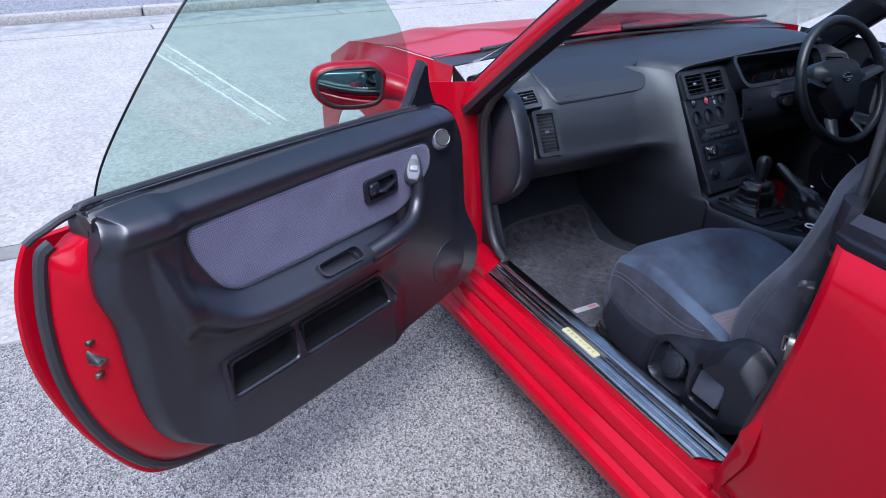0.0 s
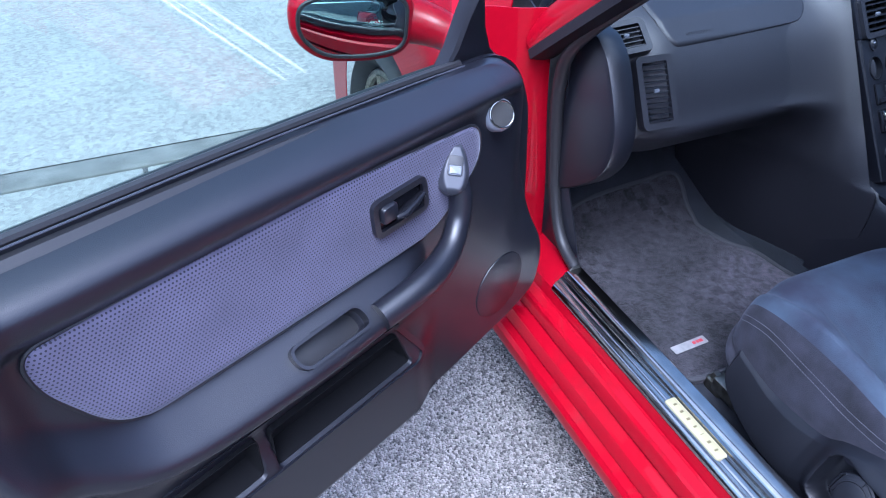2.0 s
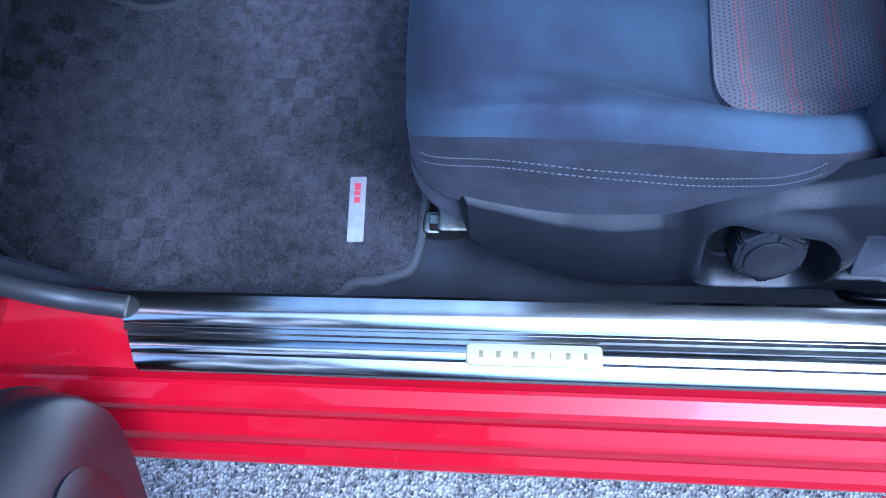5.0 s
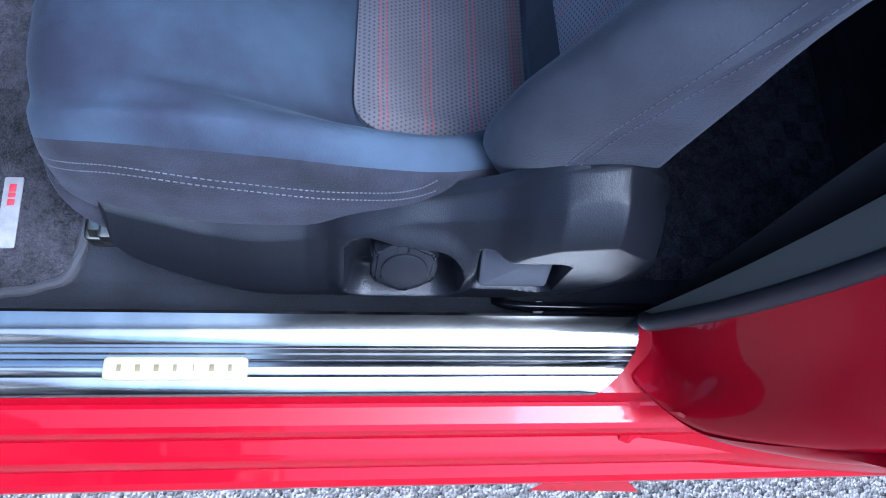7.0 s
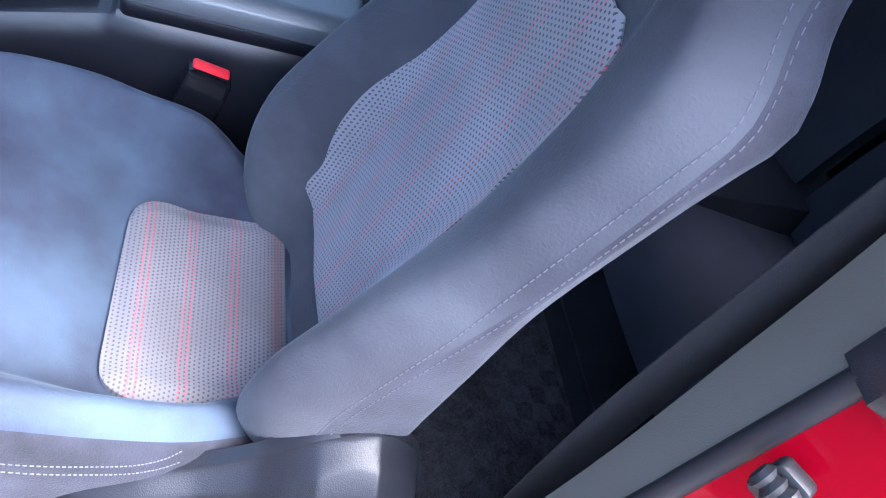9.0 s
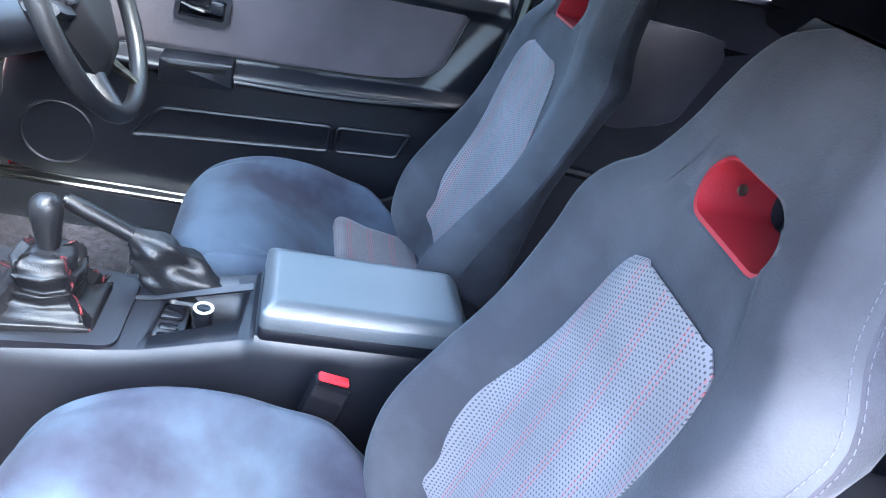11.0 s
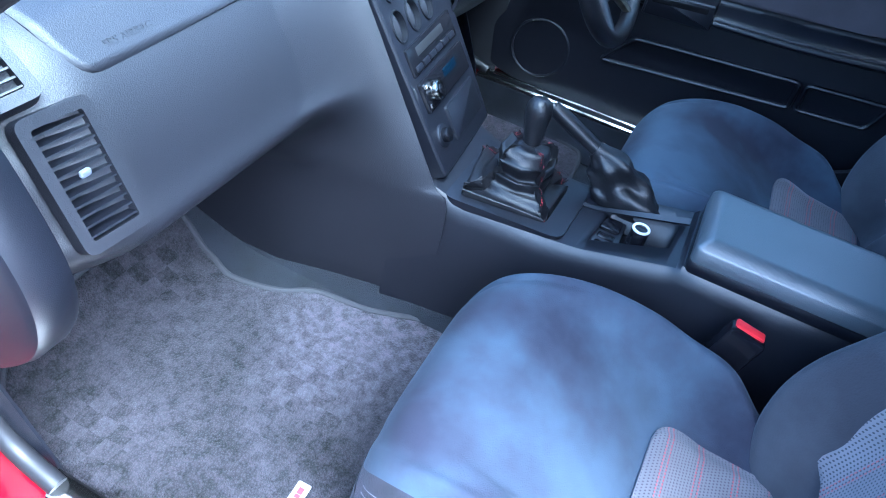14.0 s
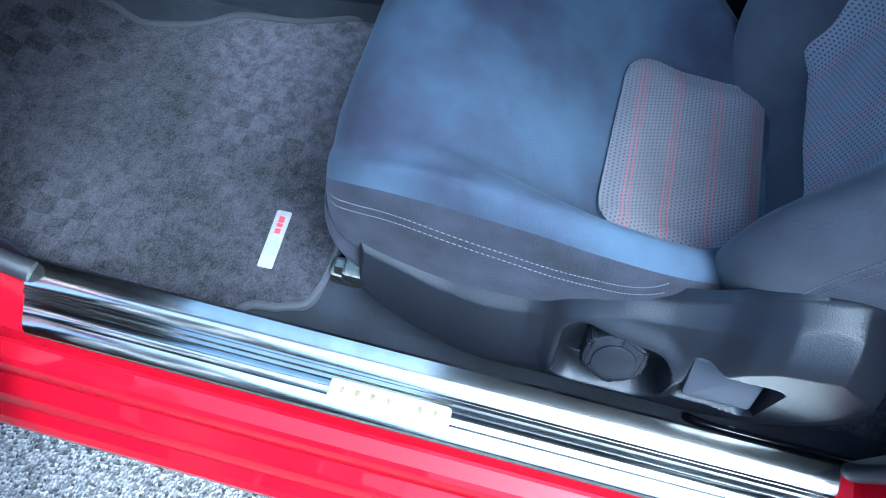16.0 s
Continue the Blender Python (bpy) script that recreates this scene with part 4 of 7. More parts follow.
    belt = [(0.06, -0.080, 0.893), (0.2, -0.080, 0.901), (0.5, -0.081, 0.912), (0.86, -0.082, 0.915), (0.96, -0.085, 0.895), (0.99, -0.09, 0.88)]
    part("outer_belt_strip", tube(spline(belt, 30), 0.0075, 8), RUBBER, door, m=m)
    lean = lambda z: -0.070 + 0.30 * (z - 0.9)
    pane = [(0.105, 0.88), (0.092, 0.985), (0.120, 1.06), (0.165, 1.125), (0.24, 1.20), (0.34, 1.262), (0.46, 1.295), (0.58, 1.305), (0.655, 1.300), (0.675, 1.275), (0.72, 1.22), (0.80, 1.10), (0.862, 0.985), (0.885, 0.88)]
    pane = [tuple(p) for p in pane]
    g = part("window", loft([[(p[0], lean(p[1]) + d, p[1]) for p in pane] for d in (0, 0.004)]), GLASS_DOOR if opened else GLASS_SIDE, door, "lowerable tinted door glass with a dark edge", m=m, angle=30)
    g.visible_shadow = not opened
    edge = [(p[0], lean(p[1]) + 0.002, p[1]) for p in spline([pane[8], pane[9], pane[10], pane[11], pane[12], pane[13]], 30)]
    part("glass_edge", tube(edge, 0.0022, 6), GLOSS, door, m=m)
    # mirror sail
    sail = [(0.092, 0.885), (0.072, 0.93), (0.062, 0.985), (0.050, 1.022), (0.040, 1.016), (0.012, 0.955), (-0.022, 0.905), (-0.062, 0.872)]
    part("mirror_sail", loft([[(p[0], -0.065 + 0.25 * (p[1] - 0.9) + d, p[1]) for p in sail] for d in (-0.016, -0.008, 0.006)] + [[(0.03 + (p[0] - 0.03) * 0.88, -0.065 + 0.25 * (p[1] - 0.9) + 0.011, 0.925 + (p[1] - 0.925) * 0.90) for p in sail]]), PLASTIC, door, "black triangular mirror base", m=m)
    # door mirror
    mf = frame_of((0.128 if opened else 0.06, -0.204, 0.942 if opened else 0.965), (0.84, -0.54, 0), (0, 0, 1), (0.54, 0.84, 0))
    egg = rounded([(-0.086, -0.050), (-0.02, -0.060), (0.058, -0.052), (0.098, -0.010), (0.092, 0.044), (0.045, 0.058), (-0.066, 0.056), (-0.093, 0.030)], 0.045, 6)
    rings = []
    for d, h in ((0.012, -0.004), (0.008, 0.002), (0.001, 0.0), (-0.004, -0.012), (-0.003, -0.035), (0.006, -0.065), (0.022, -0.085), (0.042, -0.096)):
        rings.append([mf(*p, h) for p in inset(egg, d)])
    part("mirror_housing", loft(rings), RED, door, "glossy red door mirror housing", m=m, angle=70)
    part("mirror_glass", slab(inset(egg, 0.010), -0.006, 0.0025, mf, 0.0015), MIRROR, door, "clear mirror glass", m=m)
    part("mirror_gasket", tube([mf(*p, 0.001) for p in inset(egg, 0.0095)], 0.0038, 6, closed=True), RUBBER, door, m=m)
    part("mirror_foot", tube(spline([(0.02, -0.066, 0.912), (0.005, -0.105, 0.915), (0.012, -0.155, 0.925), (0.05, -0.215, 0.938)], 16), np.interp(np.linspace(0, 1, 16), [0, 0.3, 0.7, 1], [0.026, 0.026, 0.034, 0.042]), 14), RED, door, m=m)
    # latch on the rear edge
    lf = frame_of((0.951, -0.070, 0.640), (0.35, -1, 0), (-0.03, 0, 1), (1, 0.35, 0))
    part("latch", slab(rounded([(-0.030, -0.014), (0.018, -0.016), (0.026, 0.016), (-0.004, 0.018)], 0.006), -0.02, 0.0015, lf, 0.001), STEEL, door, "bright door latch plate", m=m)
    part("latch_slot", slab(rounded([(-0.028, -0.010), (0.014, -0.012), (0.022, 0.012), (-0.002, 0.014)], 0.004), -0.01, 0.0028, lf, 0.001), RUBBER, door, m=m)
    for a, b in ((-0.012, 0.034), (-0.016, -0.036), (0.012, -0.046)):
        part("latch_screw", disc(lf, a, b, 0.006, -0.01, 0.005, 12), STEEL, door, m=m)
    part("glass_run", loft([[(p[0] + dx, dn, p[1] + dz) for dx, dn, dz in ((-0.03, -0.045, 0), (0.012, -0.05, 0.0), (0.02, -0.10, -0.004), (-0.02, -0.10, 0))] for p in ((0.885, 0.83), (0.893, 0.87), (0.89, 0.905), (0.875, 0.922))]), RUBBER, door, "black rubber block at the glass channel", m=m)
    return door


# near-black: shade inside the pockets and pull slot, put into the colour
POCKET_SHADE = shader("pocket_shade_black", (0.004, 0.004, 0.005), rough=0.9, spec=0.2)
DOOR_CLOTH = dotted("door_cloth", (0.092, 0.086, 0.135), (0.016, 0.015, 0.024), (0.9125, 0.409, 0), (0, 0, 1), 0.0047, 0.25, sheen=0.4)
SWITCH = shader("grey_switch", (0.16, 0.17, 0.2), rough=0.4)
GREY_POD = shader("grey_pod", (0.036, 0.038, 0.048), rough=0.35)
POD = (0.148, 0.020, 0.788)
MESH = shader("speaker_mesh", (0.03, 0.03, 0.03), rough=0.5, grain=1.0, grain_size=1200)
build_door(DOOR_L, 1, "red car door swung wide open, black trim with cloth insert", True)
DOOR_CLOTH = shader("dark_door_cloth", (0.080, 0.068, 0.076), rough=0.95, sheen=0.5, grain=0.3, grain_size=500, stain=0.2)
build_door(DOOR_R, -1, "closed driver's door with black trim and cloth insert", False)


# jamb fittings on the passenger side
STRIKER = (-0.755, -0.097, 0.725)
PLUNGER = (-0.714, -0.083, 0.810)
JF = frame_of(STRIKER, (-0.857, -0.514, 0), (0, 0, 1), (-0.514, 0.857, 0))
part("striker_plate", slab(rounded([(-0.014, -0.020), (0.013, -0.025), (0.021, -0.010), (0.021, 0.012), (0.012, 0.024), (-0.012, 0.021)], 0.008), -0.012, 0.004, JF, 0.002), STEEL, car, "zinc door striker plate")
part("striker_loop", tube([JF(-0.006, -0.014, 0.0), JF(-0.006, -0.014, 0.010), JF(-0.006, 0.012, 0.010), JF(-0.006, 0.012, 0.0)], 0.003, 8), STEEL, car, "bright striker loop")
part("striker_bolt", disc(JF, 0.010, 0.0, 0.0075, 0.0, 0.007, 6), STEEL, car)
part("striker_bolt", disc(JF, -0.004, -0.004, 0.007, 0.0, 0.006, 6), STEEL, car)
JS = frame_of(PLUNGER, (-0.857, -0.514, 0), (0, 0, 1), (-0.514, 0.857, 0))
ds = part("door_switch", slab(rounded([(-0.013, -0.017), (0.013, -0.017), (0.013, 0.017), (-0.013, 0.017)], 0.006), -0.004, 0.010, JS, 0.003), RUBBER, car, "black rubber courtesy light switch")
part("switch_plunger", tube([JS(-0.016, 0.004, 0.014), JS(-0.012, 0.004, 0.014), JS(-0.008, 0.004, 0.014), JS(-0.004, 0.004, 0.014), JS(0.0, 0.004, 0.014), JS(0.004, 0.004, 0.014), JS(0.010, 0.004, 0.014)], [0.007, 0.010, 0.007, 0.0105, 0.0075, 0.011, 0.009], 14), RUBBER, ds)
for s in (1, -1):
    edge = [(-0.660, -0.004, 0.350), (-0.678, -0.030, 0.50), (-0.681, -0.062, 0.65), (-0.677, -0.087, 0.80), (-0.675, -0.097, 0.93), (-0.665, -0.098, 1.06), (-0.644, -0.080, 1.20)]
    rows = [[(s * x, y, z), (s * (x + interp(z, [0.35, 0.5, 0.7, 0.9], [0.007, 0.030, 0.052, 0.066])), y - interp(z, [0.35, 0.5, 0.7, 0.9], [0.004, 0.012, 0.020, 0.022]), z)] for x, y, z in edge]
    if s < 0:
        rows = [[a, tuple(Vector(a).lerp(Vector(b), 0.35))] for a, b in rows]
    part("jamb_trim", skin(surface(rows, 8, 30), 0.004), shader("grey_jamb_trim", (0.13, 0.127, 0.105), rough=0.5, grain=0.2, grain_size=700), car, "grey-green plastic jamb trim")
for s in (1, -1):
    part("corner_trim", loft([[(s * -0.668, -0.085, z), (s * -0.70, -0.080, z), (s * (-0.722 - d), -0.092, z), (s * (-0.735 - d), -0.115, z), (s * -0.72, -0.14, z), (s * -0.668, -0.13, z)] for z, d in ((0.885, -0.012), (0.90, 0.0), (0.95, 0.004), (0.985, -0.006))]), PLASTIC, car, "grey plastic trim at the foot of the centre pillar")
# door hinges on the passenger side
for z in (0.42, 0.70):
    part("door_hinge", tube([(-0.79, 1.10, z), (-0.812, 1.04, z), (-0.815, 0.97, z)], [0.026, 0.022, 0.018], 10, flat=0.55), RED, car, "red painted door hinge arm")
# belt, guide and rail
BELT = shader("belt_webbing", (0.02, 0.02, 0.022), rough=0.85, grain=0.5, grain_size=900)
for s in (1, -1):
    part("belt_webbing", skin(surface([[(s * -0.60, -0.10, 1.16), (s * -0.605, -0.15, 1.16)], [(s * -0.588, -0.10, 0.90), (s * -0.594, -0.15, 0.90)], [(s * -0.592, -0.085, 0.66), (s * -0.598, -0.135, 0.66)], [(s * -0.610, -0.07, 0.45), (s * -0.616, -0.12, 0.45)], [(s * -0.618, -0.06, 0.30), (s * -0.624, -0.11, 0.30)]], 4, 30), 0.0015), BELT, car, "black seat belt webbing")
    part("belt_guide", tube(spline([(s * -0.655, -0.10, 1.06), (s * -0.645, -0.115, 1.12), (s * -0.64, -0.125, 1.18), (s * -0.64, -0.13, 1.22)], 12), [0.014, 0.02, 0.024, 0.028, 0.03, 0.03, 0.028, 0.026, 0.024, 0.02, 0.016, 0.01], 12), GLOSS, car, "black plastic seat belt guide")
part("belt_rail", tube(spline([(-0.615, 0.14, 0.262), (-0.625, 0.125, 0.282), (-0.628, 0.08, 0.287), (-0.628, -0.10, 0.287), (-0.625, -0.13, 0.27)], 30), 0.0055, 10), GLOSS, car, "black steel seat belt slide rail")
part("rail_clip", box((-0.634, 0.085, 0.25), (-0.62, 0.095, 0.284), 0.002), WHITE, car)
# rear bench
REAR = shader("dark_rear_cloth", (0.048, 0.050, 0.064), rough=0.8, grain=0.3, grain_size=400, stain=0.2)
for cx in (-0.30, 0.30):
    rows = []
    for y, z in ((-0.42, 0.36), (-0.43, 0.42), (-0.47, 0.455), (-0.6, 0.445), (-0.8, 0.42), (-0.95, 0.41)):
        rows.append([(cx + 0.28 * u, y, z - 0.03 * abs(u) ** 6 + 0.015 * abs(u) ** 2) for u in np.linspace(-1, 1, 17)])
    rs = part("rear_cushion", skin(surface(rows, 24, 24), 0.05), REAR, car, "dark cloth rear seat cushion")
    rows = []
    for y, z in ((-0.84, 0.42), (-0.87, 0.6), (-0.93, 0.8), (-0.98, 0.92), (-1.02, 0.95)):
        rows.append([(cx + 0.28 * u, y - 0.03 * u * u, z) for u in np.linspace(-1, 1, 17)])
    part("rear_backrest", skin(surface(rows, 24, 24), 0.05), REAR, car, "dark cloth rear seat back")
    part("rear_buckle", box((cx - 0.2, -0.80, 0.42), (cx - 0.165, -0.74, 0.455), 0.006), GLOSS, car, "small rear belt buckle")
RP = frame_of((0.638, -0.34, 0.885), (0.05, -1, 0.08), (0.18, 0, 1), (-1, 0, 0.18))
part("side_cloth", pillow(rounded([(-0.08, 0.11), (0.26, 0.085), (0.27, 0.03), (0.18, -0.12), (0.02, -0.15), (-0.08, -0.10)], 0.04, 6), lambda a, b, e: RP(a, b, -0.012 + 0.010 * smooth(-0.004, 0.014, e)), lambda a, b: RP(a, b, -0.03), 20, 24), shader("side_panel_cloth", (0.085, 0.083, 0.10), rough=0.95, sheen=0.4, stain=0.2), car, "grey cloth insert in the rear side panel")
part("side_ledge", tube(spline([(0.652, -0.06, 0.63), (0.645, -0.25, 0.615), (0.63, -0.45, 0.62), (0.63, -0.56, 0.70), (0.645, -0.62, 0.80)], 30), 0.014, 8), PLASTIC, car)
# inner rear pillars
for s in (1, -1):
    part("rear_pillar_trim", skin(surface([[(s * -0.70, -0.70, 0.98), (s * -0.66, -0.88, 0.98), (s * -0.60, -1.15, 0.97)], [(s * -0.645, -0.58, 1.20), (s * -0.60, -0.73, 1.18), (s * -0.55, -0.95, 1.10)], [(s * -0.60, -0.40, 1.27), (s * -0.56, -0.62, 1.265), (s * -0.52, -0.8, 1.25)]], 14, 14), 0.006), PLASTIC, car)
part("sun_visor", box((-0.55, 0.36, 1.243), (-0.08, 0.50, 1.262), 0.008), shader("visor_vinyl", (0.10, 0.10, 0.11), rough=0.6), car, "grey sun visor")
part("sun_visor", box((0.10, 0.36, 1.243), (0.55, 0.50, 1.262), 0.008), shader("visor_vinyl_dark", (0.10, 0.10, 0.11), rough=0.6), car, "grey sun visor")
part("rear_view_mirror", slab(rounded([(-0.12, -0.03), (0.12, -0.03), (0.12, 0.03), (-0.12, 0.03)], 0.025, 6), -0.02, 0.02, frame_of((0.02, 0.53, 1.195), (1, 0, 0), (0, 0.1, 1), (0, -1, 0.1)), 0.012), PLASTIC, car, "black interior mirror")

part("kick_filler", skin(surface([[(0.705, 0.92, 0.30), (0.69, 1.0, 0.30), (0.68, 1.12, 0.30)], [(0.71, 0.92, 0.60), (0.70, 1.0, 0.60), (0.69, 1.12, 0.60)], [(0.72, 0.80, 0.92), (0.71, 0.95, 0.92), (0.70, 1.12, 0.92)]], 10, 10), 0.004), RUBBER, car)


# ---- seats ----
def build_seat(cx, dy, s, label):
    """A high-backed bucket seat; s = 1 has its controls on the -x side."""
    m = Matrix.Translation((cx, dy, 0)) @ Matrix.Diagonal((s, 1, 1, 1))
    seat = Unit("seat", label)
    # cushion: sections across x along y, x in seat terms (outer side negative)
    secs = [  # y, half width, low z, side z, crest z, centre z
        (0.622, 0.130, 0.405, 0.40, 0.430, 0.44),
        (0.612, 0.172, 0.375, 0.41, 0.470, 0.490),
        (0.580, 0.198, 0.358, 0.450, 0.512, 0.528),
        (0.524, 0.211, 0.345, 0.462, 0.540, 0.542),
        (0.450, 0.220, 0.345, 0.470, 0.552, 0.526),
        (0.370, 0.224, 0.345, 0.475, 0.546, 0.486),
        (0.310, 0.224, 0.345, 0.475, 0.530, 0.448),
        (0.240, 0.220, 0.345, 0.470, 0.512, 0.424),
        (0.180, 0.196, 0.345, 0.440, 0.470, 0.420),
        (0.120, 0.170, 0.345, 0.42, 0.440, 0.418),
        (0.070, 0.150, 0.310, 0.42, 0.440, 0.42),
    ]
    rings = []
    for y, w, lo, sd, cr, ce in secs:
        half = [(-w + 0.02, lo), (-w, lo + 0.03), (-w, sd - 0.03), (-w + 0.003, sd), (-w + 0.010, sd * 0.5 + cr * 0.5), (-w + 0.028, cr - 0.004), (-w + 0.046, cr - 0.004), (-w + 0.062, cr * 0.6 + ce * 0.4), (-w + 0.080, cr * 0.16 + ce * 0.84), (-w + 0.12, ce), (-0.02, ce)]
        ring = half + [(-x + (0.012 if z > 0.36 else 0), z) for x, z in reversed(half)]
        rings.append([(p[0], y, p[1]) for p in spline(ring, 132, closed=True)])
    cols = [spline([r[j] for r in rings], 72) for j in range(132)]
    # the sewn seam runs along the outer faces of both bolsters
    seam = 26
    top = grid([[cols[j][i] for j in range(seam, 132 - seam)] for i in range(72)])
    bmesh.ops.recalc_face_normals(top, faces=top.faces)
    part("cushion", top, VELOUR, seat, "navy velour seat cushion with side bolsters", m=m, angle=75)
    wrap = list(range(131 - seam, 132)) + list(range(0, seam + 1))
    low = grid([[cols[j][i] for j in wrap] for i in range(72)])
    bmesh.ops.recalc_face_normals(low, faces=low.faces)
    part("cushion_flank", low, FLANK, seat, "dark grey velour panel sewn below the bolster", m=m, angle=75)
    side_tree = bvhtree.BVHTree.FromBMesh(loft([[cols[j][i] for j in range(132)] for i in range(72)]))

    def cush_z(x, y):
        ys = [q[0] for q in secs][::-1]
        ce = interp(y, ys, [q[5] for q in secs][::-1])
        return ce

    # perforated pad let into the cushion
    padp = rounded([(-0.146, 0.316), (-0.142, 0.128), (0.118, 0.128), (0.118, 0.308)], [0.045, 0.03, 0.03, 0.045], 7)
    pad = pillow(padp, lambda x, y, e: Vector((x, y, cush_z(x, y) + 0.004 + 0.012 * smooth(-0.003, 0.025, e) + 0.014 * smooth(0.10, 0.15, abs(x)))), lambda x, y: Vector((x, y, cush_z(x, y) - 0.012)), 30, 30)
    part("seat_pad", pad, CLOTH_SEAT, seat, "grey perforated cloth pad with red stitch lines", m=m)
    # stitch lines on the cushion's flank
    for dz in (0.0, -0.012):
        pts = []
        for y, z in spline([(0.60, 0.452 + dz), (0.568, 0.474 + dz), (0.51, 0.489 + dz), (0.42, 0.488 + dz), (0.34, 0.482 + dz), (0.28, 0.481 + dz), (0.235, 0.490 + dz)], 90):
            hit = side_tree.ray_cast(Vector((-1.0, y, z)), Vector((1, 0, 0)))[0]
            pts.append(np.array(((hit.x if hit else -0.22) - 0.0005, y, z)))
        bm = bmesh.new()
        for i in range(0, 89):
            tube([pts[i], pts[i] + (pts[i + 1] - pts[i]) * 0.6], 0.0006, 5, bm=bm)
        part("stitching", bm, THREAD, seat, m=m)

    # backrest: half width, front centre y, bolster y, back y against z
    zs = [0.42, 0.50, 0.58, 0.66, 0.76, 0.86, 0.915, 0.945, 0.968, 0.988, 1.01, 1.05, 1.09, 1.125, 1.15, 1.166]
    hw = [0.188, 0.208, 0.217, 0.221, 0.223, 0.222, 0.221, 0.214, 0.197, 0.174, 0.158, 0.142, 0.132, 0.120, 0.102, 0.066]
    fc = [0.122, 0.102, 0.084, 0.066, 0.042, 0.026, 0.018, 0.014, 0.010, 0.006, 0.002, -0.006, -0.014, -0.022, -0.030, -0.040]
    fb = [0.178, 0.190, 0.180, 0.142, 0.086, 0.052, 0.040, 0.031, 0.023, 0.015, 0.008, -0.003, -0.013, -0.022, -0.031, -0.041]
    bk = [0.030, 0.022, 0.022, 0.016, 0.004, -0.028, -0.048, -0.066, -0.072, -0.078, -0.083, -0.091, -0.097, -0.098, -0.091, -0.072]
    lean = lambda z: -0.008 * smooth(0.88, 1.04, z)
    rings = []
    zz = np.concatenate([np.linspace(0.42, 0.95, 34), np.linspace(0.962, 1.166, 26)])
    hs, fcs, fbs, bks = [spline(np.c_[zs, v], 300) for v in (hw, fc, fb, bk)]
    pick = lambda c, z: interp(z, c[:, 0], c[:, 1])
    for z in zz:
        w, a, b, k = pick(hs, z), pick(fcs, z), pick(fbs, z), pick(bks, z)
        e = 0.045 * min(1, w / 0.12)
        half = [(0.0, k), (-w * 0.5, k), (-w + 0.02, k + 0.008), (-w, k + 0.03), (-w - 0.002, (k + b) / 2), (-w + 0.006, b - 0.03), (-w + 0.028, b - 0.004), (-w + e + 0.008, b - 0.002), (-w + e + 0.045 * min(1, w / 0.2), (a + b) / 2), (-w * 0.45, a), (0.0, a)]
        ring = half + [(-x, y) for x, y in reversed(half[1:-1])]
        rings.append([(p[0] + lean(z), p[1], z) for p in spline(ring, 64, closed=True)])
    shell = loft(rings)
    shell.verts.index_update()
    mid = rings[18]
    edge = pick(fbs, mid[0][2]) - 0.36 * (pick(fbs, mid[0][2]) - pick(bks, mid[0][2])) - 0.004
    sewn = {j for j, q in enumerate(mid) if abs(q[0]) > 0.20 and q[1] < edge}
    for quad in shell.faces:
        if len(quad.verts) == 4 and all(v.index % 64 in sewn for v in quad.verts):
            quad.material_index = 1
    back = part("backrest", shell, SUEDE, seat, "high one-piece backrest in grey-blue suede cloth", m=m, angle=75)
    back.data.materials.append(BOLSTER)
    at = lambda a, b, d=0.0: Vector((a, d, b))
    hole = rounded([(-0.062, 1.048), (0.030, 1.050), (0.050, 1.026), (0.036, 0.988), (-0.084, 0.986), (-0.090, 1.018)], [0.03, 0.03, 0.025, 0.02, 0.02, 0.025], 6)
    bm = slab(hole, -0.12, 0.12, at, 0.002)
    bm.transform(m)
    bmesh.ops.recalc_face_normals(bm, faces=bm.faces)
    carve(back, bm)
    lin = ring_flat(lambda a, b, d=0.0: Vector((a, d - 0.25 * (b - 1.02), b)), inset(hole, -0.003), inset(hole, 0.004), -0.085, -0.006)
    part("opening_lining", lin, SOFT_RED, seat, "red vinyl lining of the headrest opening", m=m)
    part("press_stud", disc(frame_of((0.043, -0.045, 1.012), (0, 1, 0), (0.25, 0, 1), (-1, 0, 0.25)), 0, 0, 0.006, -0.004, 0.004, 16), STEEL, seat, m=m)
    # perforated back panel, narrow at the top
    half_pan = [(0.050, 0.932), (0.080, 0.926), (0.096, 0.905), (0.106, 0.86), (0.117, 0.75), (0.123, 0.65), (0.114, 0.56), (0.090, 0.49)]
    pan = half_pan + [(-x, z) for x, z in reversed(half_pan)]
    pan = [tuple(p) for p in spline(pan, 72, closed=True)]
    shape = loft(rings)
    tree = bvhtree.BVHTree.FromBMesh(shape)

    def front(x, z):
        hit = tree.ray_cast(Vector((x, 1.0, z)), Vector((0, -1, 0)))[0]
        return min(hit.y, pick(fcs, z) + 0.030) if hit else pick(fcs, z)
    rows = []
    for z in np.linspace(0.49, 0.931, 44):
        xs = []
        for i in range(72):
            (x0, z0), (x1, z1) = pan[i - 1], pan[i]
            if (z0 - z) * (z1 - z) < 0:
                xs.append(x0 + (x1 - x0) * (z - z0) / (z1 - z0))
        w = max(abs(v) for v in xs) if xs else 0.01
        row = []
        for t in np.linspace(-1, 1, 25):
            e = 1 - smooth(0, 0.012, w - abs(w * t))
            x = w * t + lean(z) - 0.030 * smooth(0.65, 0.92, z)
            row.append((x, front(x, z) + 0.007 - 0.005 * e, z))
        rows.append(row)
    lay = np.array(rows)
    for _ in range(6):
        lay[1:-1, 1:-1, 1] = (lay[1:-1, 1:-1, 1] * 2 + lay[:-2, 1:-1, 1] + lay[2:, 1:-1, 1] + lay[1:-1, :-2, 1] + lay[1:-1, 2:, 1]) / 6
